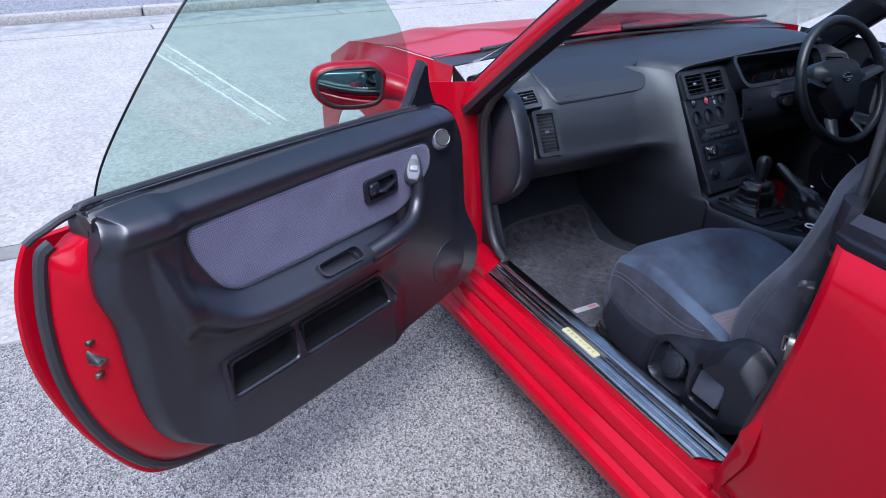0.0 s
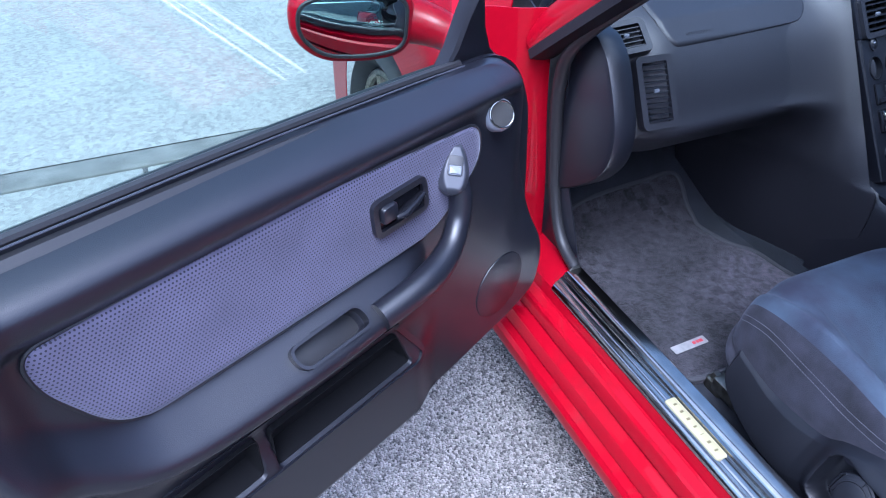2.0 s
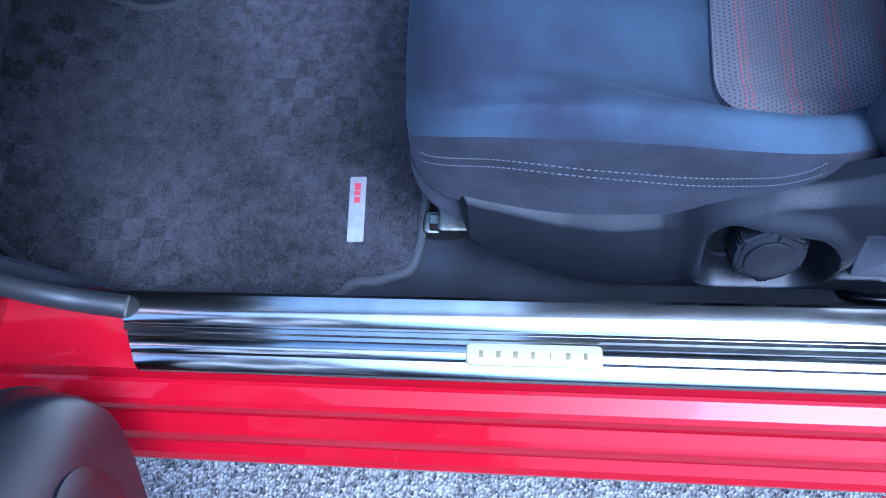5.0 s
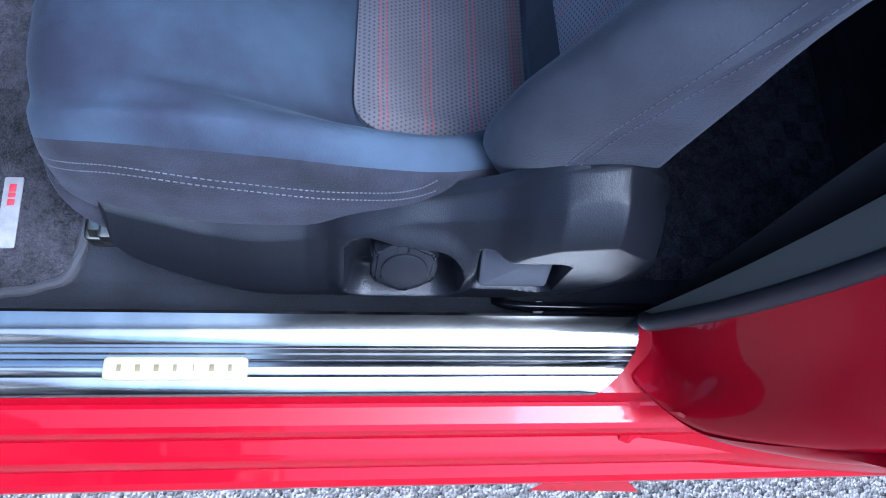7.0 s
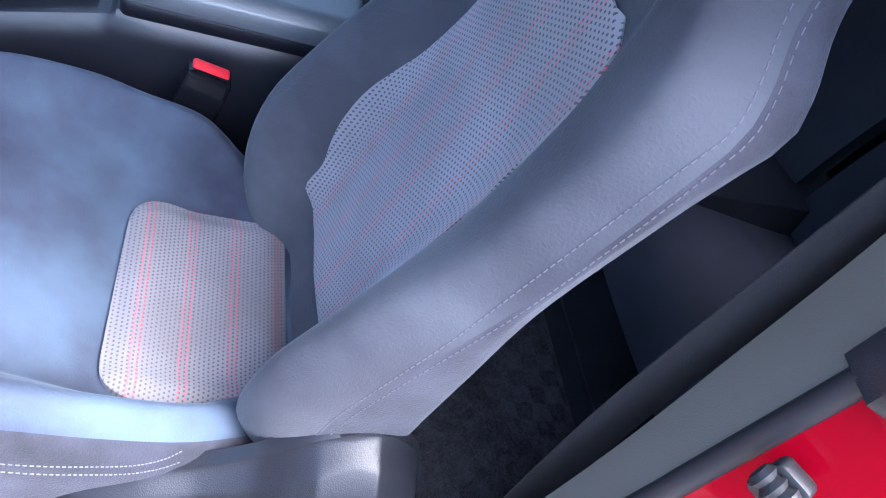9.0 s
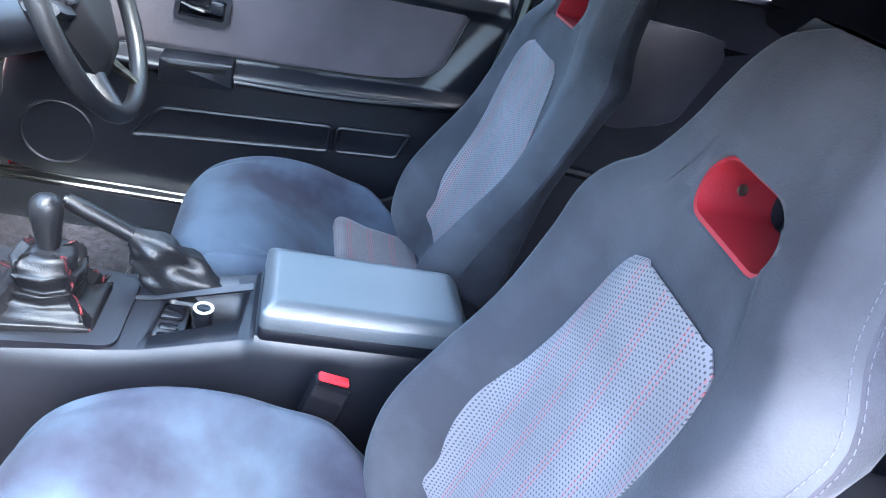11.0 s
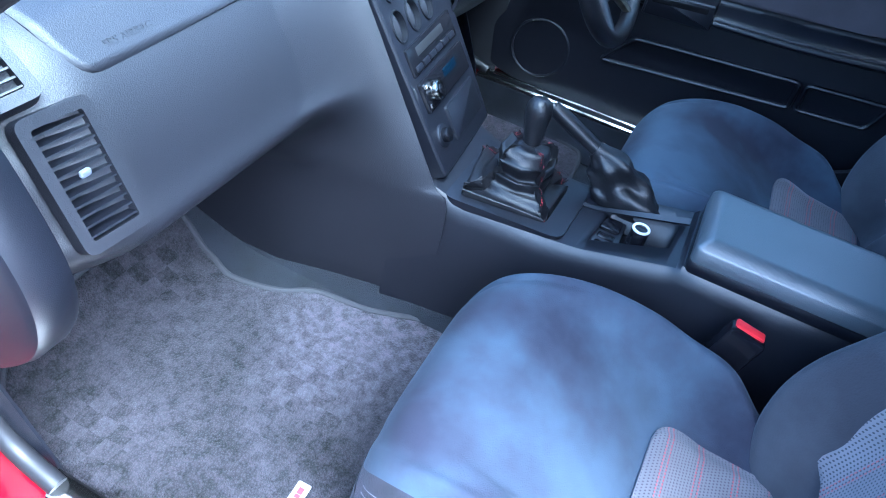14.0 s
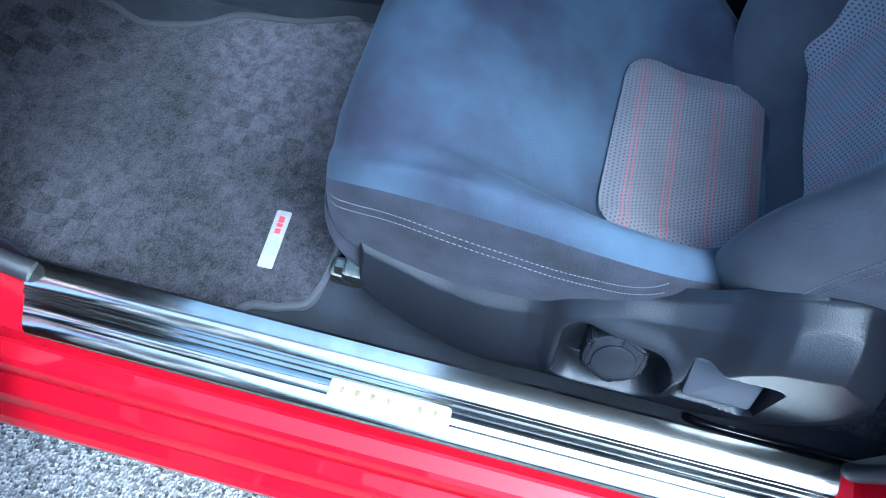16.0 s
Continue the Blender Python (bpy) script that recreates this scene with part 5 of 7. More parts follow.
    rows = [[tuple(p) for p in r] for r in lay]
    part("back_panel", skin(rows, 0.003), CLOTH, seat, "pale grey perforated cloth back panel with red lines", m=m, angle=75)
    for off in (0.0, 0.011):
        pts = []
        for z in np.linspace(0.47, 1.13, 110):
            w, b, k = pick(hs, z), pick(fbs, z), pick(bks, z)
            y = b - 0.36 * (b - k) - off
            hit = tree.ray_cast(Vector((-1.0, y, z)), Vector((1, 0, 0)))[0]
            pts.append((hit.x - 0.0004 if hit else -w, y, z))
        bm = bmesh.new()
        for i in range(0, 108):
            p, q = np.array(pts[i]), np.array(pts[i + 1])
            tube([p, p + (q - p) * 0.6], 0.0005, 5, bm=bm)
        part("stitching", bm, THREAD, seat, m=m)
    # moulded side cover with recliner bulge
    prof = [(0.568, 0.412), (0.560, 0.360), (0.52, 0.325), (0.42, 0.306), (0.25, 0.300), (0.12, 0.302), (0.065, 0.325), (0.018, 0.38), (0.002, 0.45), (0.024, 0.514), (0.073, 0.552), (0.125, 0.540), (0.173, 0.498), (0.22, 0.474), (0.27, 0.462), (0.32, 0.440), (0.36, 0.416), (0.45, 0.405), (0.53, 0.412)]
    prof = [tuple(p) for p in spline(prof, 120, closed=True)]

    def boxed(y, z, y0, y1, z0, z1, r):
        """How far outside a rounded rectangle a place lies (negative: inside)."""
        a, b = abs(y - (y0 + y1) / 2) - (y1 - y0) / 2 + r, abs(z - (z0 + z1) / 2) - (z1 - z0) / 2 + r
        return math.hypot(max(a, 0), max(b, 0)) + min(max(a, b), 0) - r

    def cover_x(y, z, e):
        top = interp(y, [0.002, 0.024, 0.073, 0.125, 0.173, 0.22, 0.27, 0.32, 0.36, 0.45, 0.53, 0.568], [0.45, 0.514, 0.552, 0.540, 0.498, 0.474, 0.462, 0.440, 0.416, 0.405, 0.412, 0.412])
        ramp = min(1.0, max(0.0, (top - z) / interp(y, [0.15, 0.21], [0.050, 0.090])))
        d = 0.217 + (0.010 + 0.046 * ramp * (2 - ramp) ** 0.6) * smooth(-0.002, 0.016, e)
        # recliner drum: broad chamfer, then a flat face
        r = math.hypot((y - 0.098) / 0.090, (z - 0.445) / 0.122)
        drum = 0.004 * (1 - smooth(0.70, 0.98, r))
        # hollow for the lever, running out in a point under the drum
        lever = boxed(y, z, 0.098, 0.190, 0.350, 0.452, 0.016)
        cut = 1 - smooth(-0.006, 0.0, lever)
        d += drum * (1 - cut)
        d -= 0.028 * cut
        knob = boxed(y, z, 0.200, 0.322, 0.336, 0.432, 0.030)
        d += 0.006 * (1 - smooth(0.0, 0.020, abs(knob))) * smooth(0.0, 0.012, e)
        d -= 0.032 * (1 - smooth(-0.009, 0.0, knob))
        d -= 0.022 * smooth(0.40, 0.57, y)
        return d

    part("side_cover", pillow([(z, y) for y, z in prof], lambda z, y, e: Vector((-cover_x(y, z, e), y, z)), lambda z, y: Vector((-0.203, y, z)), 260, 160), COVER, seat, "moulded black plastic seat side cover", m=m, angle=60)
    kf = frame_of((-0.238, 0.260, 0.384), (0, 1, 0), (0.45, 0, 0.89), (-0.89, 0, 0.45))
    knob = []
    for a in np.linspace(0, 2 * math.pi, 180, endpoint=False):
        band = smooth(0.2, 0.6, math.cos(6 * a + math.pi))
        rr = 0.0365 - 0.0020 * (1 - band) + 0.0010 * band * math.cos(60 * a)
        knob.append((rr * math.cos(a), rr * math.sin(a)))
    kb = part("height_knob", slab(knob, 0.0, 0.032, kf, 0.005), COVER, seat, "ribbed round seat adjuster knob", m=m)
    part("knob_face", disc(kf, 0, -0.003, 0.024, 0.030, 0.0345, 36, 0.003), COVER, kb, m=m)
    lf = frame_of((-0.256, 0.146, 0.400), (0, 1, 0), (0.42, 0, 0.9), (-0.9, 0, 0.42))
    part("recline_lever", slab(rounded([(-0.038, -0.030), (0.036, -0.030), (0.040, 0.030), (-0.040, 0.030)], 0.007), -0.004, 0.012, lf, 0.005), GREY_POD, seat, "flat grey recliner lever", m=m)
    for x in (-0.185, 0.185):
        part("seat_rail", box((x - 0.018, 0.02, 0.262), (x + 0.018, 0.60, 0.292), 0.004), STEEL, seat, "zinc seat rail bolted to the floor", m=m)
    part("rail_bolt", disc(frame_of((-0.188, 0.598, 0.282), (1, 0, 0), (0, 0, 1), (0, 1, 0)), 0, 0, 0.011, -0.01, 0.012, 6), STEEL, seat, m=m)
    part("rail_foot", slab(rounded([(-0.2, 0.575), (-0.17, 0.575), (-0.17, 0.62), (-0.2, 0.62)], 0.01), 0.247, 0.275, lambda a, b, d=0.0: Vector((a, b, d)), 0.004), STEEL, seat, m=m)
    return seat


THREAD = shader("pale_thread", (0.09, 0.09, 0.11), rough=0.8)
build_seat(-0.352, 0.0, 1, "bucket passenger seat in navy velour with perforated centre")
build_seat(0.37, -0.095, -1, "bucket driver's seat in navy velour with perforated centre")

# ---- dashboard ----
dash = Unit("dashboard", "dark grey moulded dashboard with vents and passenger airbag lid")
P = [(1.30, 0.50), (1.34, 0.80), (1.30, 0.905), (1.18, 0.897), (1.08, 0.882), (1.015, 0.855), (0.972, 0.818), (0.935, 0.765), (0.905, 0.705), (0.890, 0.676), (0.905, 0.650), (0.96, 0.60), (1.06, 0.555), (1.18, 0.51)]
D = [(1.30, 0.50), (1.34, 0.80), (1.30, 0.905), (1.18, 0.91), (1.10, 0.912), (1.05, 0.905), (1.02, 0.88), (1.0, 0.80), (0.955, 0.745), (0.93, 0.71), (0.925, 0.68), (0.97, 0.62), (1.06, 0.555), (1.18, 0.51)]


def dash_ring(x):
    k = smooth(-0.06, 0.10, x)
    pts = [((1 - k) * a[0] + k * b[0], (1 - k) * a[1] + k * b[1]) for a, b in zip(P, D)]
    e = smooth(0.50, 0.655, abs(x))
    out = []
    for y, z in pts:
        yy = y + 0.05 * e * (1 if y < 1.1 else 0) - 0.10 * smooth(0.3, 0.66, abs(x)) * (1 if y > 1.15 else 0)
        yy += 0.09 * smooth(-0.16, -0.09, x) * (1 - smooth(0.2, 0.26, x)) * (1 if z < 0.86 and y < 1.1 else 0)
        out.append((x, yy, z - 0.035 * e * (1 if z > 0.8 else 0)))
    return spline(out, 56, closed=True)


part("dash_body", loft([dash_ring(x) for x in np.linspace(-0.655, 0.655, 60)]), DASH, dash, angle=75)
# end cap beside the door
cap = [(1.02, 0.865), (0.96, 0.845), (0.92, 0.79), (0.885, 0.70), (0.898, 0.62), (0.965, 0.548), (1.08, 0.48), (1.2, 0.5), (1.2, 0.85)]
for s in (1, -1):
    part("end_cap", slab([tuple(p) for p in spline(cap, 60, closed=True)], 0.612, 0.668, lambda a, b, d=0.0: Vector((-s * d, a, b)), 0.014), PLASTIC, dash, "smooth dark end cap")


def face(x, z):
    """The rear face of the passenger side of the dash."""
    y = interp(z, [0.676, 0.705, 0.765, 0.818, 0.855, 0.882], [0.890, 0.905, 0.935, 0.972, 1.015, 1.08])
    return y + 0.05 * smooth(0.50, 0.655, abs(x))


# near-black back plate: the shade deep inside a vent is painted on
VENT_SHADE = shader("vent_shade_black", (0.004, 0.004, 0.005), rough=0.8, spec=0.2)


def vent(parent, corners, slats, name="air_vent", upright=False):
    """A slatted vent in a frame given by its four corners, top left first, clockwise as one faces it."""
    tl, tr, br, bl = [Vector(c) for c in corners]
    w, h = ((tr - tl).length + (br - bl).length) / 2, ((bl - tl).length + (br - tr).length) / 2
    f = frame_of(tl, tr - tl, bl - tl)
    o, d = f(0, 0, 0), f(0, 0, 1) - f(0, 0, 0)
    place = lambda a, b, c=0.0: f(a, b, -c)
    pad = 0.012
    out = rounded([(-pad, -pad), (w + pad, -pad), (w + pad, h + pad), (-pad, h + pad)], 0.012)
    inn = rounded([(0, 0), (w, 0), (w, h), (0, h)], 0.004)
    v = part(name, ring_flat(place, out, inn, -0.012, 0.007), DASH, parent, "slatted black air vent")
    part("vent_back", slab(rounded([(-0.004, -0.004), (w + 0.004, -0.004), (w + 0.004, h + 0.004), (-0.004, h + 0.004)], 0.004), -0.030, -0.024, place, 0.001), VENT_SHADE, v)
    for i in range(slats):
        b = h * (i + 0.5) / slats
        t = 0.0012
        q = [place(0, b - 0.0035, -0.012), place(0, b + 0.0005, 0.004), place(0, b + 0.0025, 0.004), place(0, b - 0.0015, -0.012)]
        e = place(w, 0, 0) - place(0, 0, 0)
        part("slat", loft([[Vector(p) for p in q], [Vector(p) + e for p in q]]), PLASTIC, v)
    for a in (w / 3, 2 * w / 3):
        part("vane", slab(rounded([(a - 0.0009, 0.001), (a + 0.0009, 0.001), (a + 0.0009, h - 0.001), (a - 0.0009, h - 0.001)], 0.0004), -0.022, -0.012, place, 0.0003), RUBBER, v)
    part("vent_tab", box((-0.004, -0.004, 0), (0.004, 0.004, 0.012), 0.002), SWITCH, v).matrix_local = Matrix.Translation(place(w / 2, h / 2, 0.002)) @ Matrix.Diagonal((1.5, 0.7, 0.6, 1))
    return v


vent(dash, [(-0.575, 0.962, 0.800), (-0.520, 0.958, 0.800), (-0.520, 0.900, 0.702), (-0.575, 0.902, 0.702)], 11)
vent(dash, [(-0.610, 1.032, 0.845), (-0.545, 1.022, 0.852), (-0.540, 0.985, 0.823), (-0.600, 0.992, 0.818)], 5)
# airbag lid
lid = rounded([(-0.50, 0.815), (-0.16, 0.822), (-0.125, 0.845), (-0.15, 0.893), (-0.30, 0.900), (-0.52, 0.893)], [0.03, 0.05, 0.03, 0.08, 0.1, 0.03], 7)
lid_y = lambda z: interp(z, [0.80, 0.818, 0.855, 0.882, 0.897, 0.902], [0.96, 0.972, 1.015, 1.08, 1.16, 1.19])
lid_bm = pillow(lid, lambda x, z, e: Vector((x, lid_y(z), z)) + Vector((0, -0.7, 0.7)) * (0.0055 * smooth(-0.002, 0.007, e)), lambda x, z: Vector((x, lid_y(z) + 0.01, z - 0.006)), 34, 50)
part("airbag_lid", lid_bm, DASH, dash, "dark grey airbag lid with embossed lettering")
lettering("SRS AIRBAG", 0.0125, DASH, dash, Matrix.Translation((-0.425, 0.9815, 0.8335)) @ pose(0, 0, 0, 49, 0, 0), depth=0.0004)

# centre stack
side = surface([
    [(-0.32, 1.080, 0.876), (-0.22, 1.072, 0.879), (-0.14, 1.04, 0.878), (-0.095, 1.00, 0.874), (-0.060, 0.960, 0.870)],
    [(-0.32, 0.974, 0.810), (-0.22, 0.968, 0.811), (-0.14, 0.955, 0.810), (-0.095, 0.938, 0.806), (-0.063, 0.916, 0.800)],
    [(-0.32, 0.911, 0.704), (-0.22, 0.905, 0.705), (-0.15, 0.893, 0.705), (-0.10, 0.875, 0.703), (-0.067, 0.852, 0.700)],
    [(-0.32, 0.897, 0.674), (-0.22, 0.890, 0.672), (-0.155, 0.876, 0.668), (-0.105, 0.854, 0.660), (-0.069, 0.824, 0.655)],
    [(-0.31, 0.952, 0.618), (-0.21, 0.938, 0.616), (-0.155, 0.900, 0.615), (-0.11, 0.850, 0.615), (-0.071, 0.798, 0.615)],
    [(-0.27, 1.10, 0.545), (-0.19, 1.04, 0.542), (-0.145, 0.95, 0.54), (-0.112, 0.860, 0.54), (-0.075, 0.748, 0.535)],
    [(-0.20, 1.20, 0.48), (-0.155, 1.12, 0.46), (-0.130, 1.0, 0.46), (-0.108, 0.88, 0.46), (-0.080, 0.718, 0.495)],
    [(-0.14, 1.24, 0.29), (-0.125, 1.14, 0.27), (-0.115, 1.0, 0.26), (-0.105, 0.90, 0.26), (-0.092, 0.718, 0.28)]], 34, 60)
part("stack_flank", skin(side, 0.004), DASH, dash, angle=70)
stack = Unit("centre_fascia", "black moulded centre fascia holding a car stereo")
ST = frame_of((-0.060, 0.958, 0.868), (0.228, 0.020, 0.0), (-0.014, -0.215, -0.335))
S = lambda a, b, d=0.0: ST(a, b, -d) if (ST(0, 0, 1) - ST(0, 0, 0)).y > 0 else ST(a, b, d)
bez = rounded([(0, 0.092), (0.2445, 0.092), (0.226, 0.40), (0.0, 0.40)], [0.002, 0.002, 0.006, 0.006])
bezel = part("bezel", slab(bez, -0.03, 0.004, S, 0.005), PLASTIC, stack, "black moulded bezel")
bez_top = rounded([(0, 0.0), (0.250, 0.0), (0.2445, 0.0915), (0.0, 0.0915)], [0.03, 0.03, 0.002, 0.002])
bez_gap = rounded([(0.017, 0.015), (0.197, 0.015), (0.197, 0.0885), (0.017, 0.0885)], [0.006, 0.006, 0.002, 0.002])
part("vent_bezel", ring_flat(S, bez_top, bez_gap, -0.03, 0.004), PLASTIC, stack, "black moulded surround of the middle vents")
for a, w in ((0.022, 0.080), (0.112, 0.080)):
    vent(stack, [S(a, 0.020, 0.006), S(a + w, 0.020, 0.006), S(a + w, 0.084, 0.006), S(a, 0.084, 0.006)], 5)
for i in range(7):
    part("side_grille_bar", slab(rounded([(0.206, 0.024 + 0.006 * i), (0.222, 0.024 + 0.006 * i), (0.222, 0.027 + 0.006 * i), (0.206, 0.027 + 0.006 * i)], 0.001), 0.0, 0.0065, S, 0.0008), RUBBER, stack)
for a, mat_cap, lab in ((0.040, PLASTIC, ""), (0.097, SOFT_RED, "red hazard button")):
    oval = [(a + 0.013 * math.cos(t), 0.106 + 0.017 * math.sin(t)) for t in np.linspace(0, 2 * math.pi, 28, endpoint=False)]
    k = part("switch", ring_flat(S, oval, inset(oval, 0.003), 0.0, 0.0075), PLASTIC, stack, "oval switch in a moulded rim")
    part("switch_cap", pillow(inset(oval, 0.003), lambda x, y, e: S(x, y, 0.004 + 0.005 * smooth(-0.002, 0.008, e)), lambda x, y: S(x, y, 0.0), 14, 14), mat_cap, k, lab)
    part("switch_mark", slab(rounded([(a - 0.004, 0.104), (a + 0.004, 0.104), (a + 0.004, 0.107), (a - 0.004, 0.107)], 0.001), 0.008, 0.0095, S, 0.0003), SWITCH, k)
for b in (0.098, 0.118):
    part("small_toggle", slab(rounded([(0.127, b - 0.006), (0.133, b - 0.006), (0.133, b + 0.006), (0.127, b + 0.006)], 0.002), 0.0, 0.008, S, 0.001), SWITCH, stack)


def bowl(name, a, b, r, label):
    """A hollow dial cup let into the panel, with a blade-shaped grip standing in it."""
    ts = np.linspace(0, 2 * math.pi, 36, endpoint=False)
    cut = slab([(a + 0.985 * r * 0.92 * math.cos(t), b + 0.985 * r * 1.12 * math.sin(t)) for t in ts], -0.024, 0.02, S, 0.001)
    bmesh.ops.recalc_face_normals(cut, faces=cut.faces)
    carve(bezel, cut)
    rings = [[S(a + q * r * 0.92 * math.cos(t), b + q * r * 1.12 * math.sin(t), d) for t in ts] for q, d in ((0.97, -0.022), (1.10, 0.003), (1.08, 0.0065), (1.0, 0.0065), (0.95, -0.003), (0.82, -0.011), (0.4, -0.015), (0.05, -0.015))]
    d = part(name, loft(rings), COVER, stack, label, angle=50)
    part("grip", pillow([tuple(p) for p in spline([(a - 0.004, b - r), (a + 0.003, b - r), (a + 0.006, b), (a + 0.003, b + r), (a - 0.004, b + r), (a - 0.006, b)], 30, closed=True)], lambda x, y, e: S(x, y, -0.004 + 0.010 * smooth(-0.001, 0.006, e)), lambda x, y: S(x, y, -0.014), 16, 8), PLASTIC, d)
    return d


bowl("round_pocket", 0.168, 0.108, 0.019, "hollow round dial cup")
for a in (0.036, 0.089, 0.141):
    bowl("dial", a, 0.158, 0.021, "round heater dial in a hollow cup")
bezel.data.polygons.foreach_set("use_smooth", [False] * len(bezel.data.polygons))
radio = part("cassette_unit", slab(rounded([(0.02, 0.190), (0.205, 0.190), (0.206, 0.236), (0.02, 0.236)], 0.004), -0.01, 0.008, S, 0.002), GLOSS, stack, "black cassette radio")
for i in range(6):
    part("radio_button", slab(rounded([(0.03 + 0.028 * i, 0.222), (0.052 + 0.028 * i, 0.222), (0.052 + 0.028 * i, 0.231), (0.03 + 0.028 * i, 0.231)], 0.002), 0.006, 0.011, S, 0.001), PLASTIC, radio)
part("cassette_slot", slab(rounded([(0.05, 0.198), (0.16, 0.198), (0.16, 0.212), (0.05, 0.212)], 0.002), 0.006, 0.009, S, 0.001), RUBBER, radio)
stereo = part("car_stereo", slab(rounded([(0.02, 0.246), (0.206, 0.246), (0.207, 0.296), (0.02, 0.296)], 0.004), -0.01, 0.010, S, 0.002), GLOSS, stack, "black car stereo with a silver volume knob and blue display")
part("display", slab(rounded([(0.105, 0.257), (0.160, 0.257), (0.160, 0.272), (0.105, 0.272)], 0.002), 0.008, 0.0112, S, 0.001), shader("blue_display", (0.003, 0.008, 0.016), rough=0.2, spec=0.25), stereo)
part("volume_knob", disc(S, 0.050, 0.270, 0.0165, 0.006, 0.026, 30, 0.003), CHROME, stereo, "silver volume knob")
part("knob_centre", disc(S, 0.050, 0.270, 0.008, 0.02, 0.028, 20, 0.002), GLOSS, stereo)
for b in (0.255, 0.288):
    part("stereo_button", slab(rounded([(0.026, b - 0.005), (0.036, b - 0.005), (0.036, b + 0.004), (0.026, b + 0.004)], 0.002), 0.006, 0.013, S, 0.001), CHROME, stereo)
part("ashtray", slab(rounded([(0.075, 0.310), (0.205, 0.310), (0.206, 0.372), (0.075, 0.372)], 0.005), -0.01, 0.009, S, 0.004), PLASTIC, stack, "black ashtray lid")
l = part("cigar_lighter", disc(S, 0.038, 0.342, 0.019, -0.005, 0.008, 28), PLASTIC, stack, "cigar lighter in a round collar")
part("lighter_knob", disc(S, 0.038, 0.342, 0.012, 0.004, 0.018, 24), GLOSS, l)

# instrument binnacle
hood = surface([
    [(-0.062, 0.962, 0.852), (-0.02, 0.950, 0.884), (0.16, 0.945, 0.899), (0.34, 0.940, 0.911), (0.54, 0.940, 0.917), (0.605, 0.945, 0.905), (0.625, 0.95, 0.87)],
    [(-0.085, 0.990, 0.852), (-0.03, 0.99, 0.894), (0.16, 0.985, 0.912), (0.34, 0.98, 0.926), (0.55, 0.98, 0.930), (0.62, 0.985, 0.910), (0.64, 0.99, 0.87)],
    [(-0.13, 1.08, 0.870), (-0.05, 1.09, 0.900), (0.16, 1.10, 0.915), (0.34, 1.10, 0.930), (0.56, 1.10, 0.928), (0.63, 1.09, 0.90), (0.65, 1.08, 0.86)],
    [(-0.17, 1.24, 0.878), (-0.06, 1.26, 0.898), (0.16, 1.26, 0.906), (0.34, 1.26, 0.912), (0.56, 1.24, 0.905), (0.63, 1.20, 0.88), (0.65, 1.18, 0.85)]], 50, 30)
part("binnacle_hood", skin(hood, 0.010), DASH, dash, "curved hood over the instruments", angle=70)
gauge = Unit("instrument_panel", "instrument panel with round dials behind a dark cover")
Gp = frame_of((0.178, 0.944, 0.890), (1, 0, 0), (0, -0.058, -0.075), (0, -0.79, 0.61))
lens = rounded([(0.0, -0.004), (0.395, 0.0), (0.385, 0.090), (0.012, 0.094)], [0.022, 0.03, 0.03, 0.03], 7)
part("cluster_surround", ring_flat(Gp, inset(lens, -0.013), lens, -0.085, 0.004), PLASTIC, gauge)
part("cluster_back", slab(inset(lens, -0.004), -0.088, -0.078, Gp, 0.002), RUBBER, gauge)
for a, r in ((0.055, 0.033), (0.140, 0.042), (0.245, 0.042), (0.335, 0.030)):
    d = part("gauge", disc(Gp, a, 0.046, r, -0.078, -0.072, 36), GLOSS, gauge, "round black gauge")
    part("gauge_ring", tube([Gp(a + r * math.cos(t), 0.046 + r * math.sin(t), -0.072) for t in np.linspace(0, 2 * math.pi, 36, endpoint=False)], 0.0012, 6, closed=True), PLASTIC, d)
    for t in np.linspace(-220, 40, 11):
        c, q = math.cos(radians(t)), math.sin(radians(t))
        part("gauge_mark", tube([Gp(a + r * 0.78 * c, 0.046 + r * 0.78 * q, -0.0715), Gp(a + r * 0.92 * c, 0.046 + r * 0.92 * q, -0.0715)], 0.0007, 4), SWITCH, d)
    part("gauge_needle", tube([Gp(a, 0.046, -0.069), Gp(a - r * 0.5, 0.046 + r * 0.55, -0.069)], 0.0013, 5), SOFT_RED, d)
cover = part("cluster_cover", slab(inset(lens, 0.001), -0.030, -0.027, Gp, 0.001), glass("smoked_cover", (0.42, 0.42, 0.44), 0.12), gauge, "clear dark instrument cover")
cover.visible_shadow = False
part("lower_fascia", skin(surface([[(0.168, 0.886, 0.806), (0.38, 0.878, 0.802), (0.62, 0.884, 0.806)], [(0.172, 0.872, 0.762), (0.38, 0.856, 0.752), (0.63, 0.872, 0.755)], [(0.176, 0.868, 0.712), (0.38, 0.850, 0.700), (0.64, 0.872, 0.690)], [(0.180, 0.90, 0.66), (0.38, 0.89, 0.65), (0.64, 0.90, 0.64)]], 20, 20), 0.006), PLASTIC, gauge)
sf = frame_of((0.197, 0.872, 0.757), (1, 0, 0), (0, 0.5, 0.85), (0, -0.85, 0.5))
part("fascia_switch", slab(rounded([(-0.010, -0.020), (0.010, -0.020), (0.010, 0.020), (-0.010, 0.020)], 0.003), -0.01, 0.008, sf, 0.002), GLOSS, gauge, "small black fascia switch")
part("vent_housing", skin(surface([[(0.58, 0.96, 0.905), (0.635, 0.945, 0.89), (0.67, 0.90, 0.87)], [(0.58, 0.945, 0.83), (0.635, 0.920, 0.83), (0.675, 0.87, 0.83)], [(0.60, 0.925, 0.77), (0.635, 0.91, 0.77), (0.675, 0.87, 0.77)]], 12, 12), 0.006), DASH, dash)
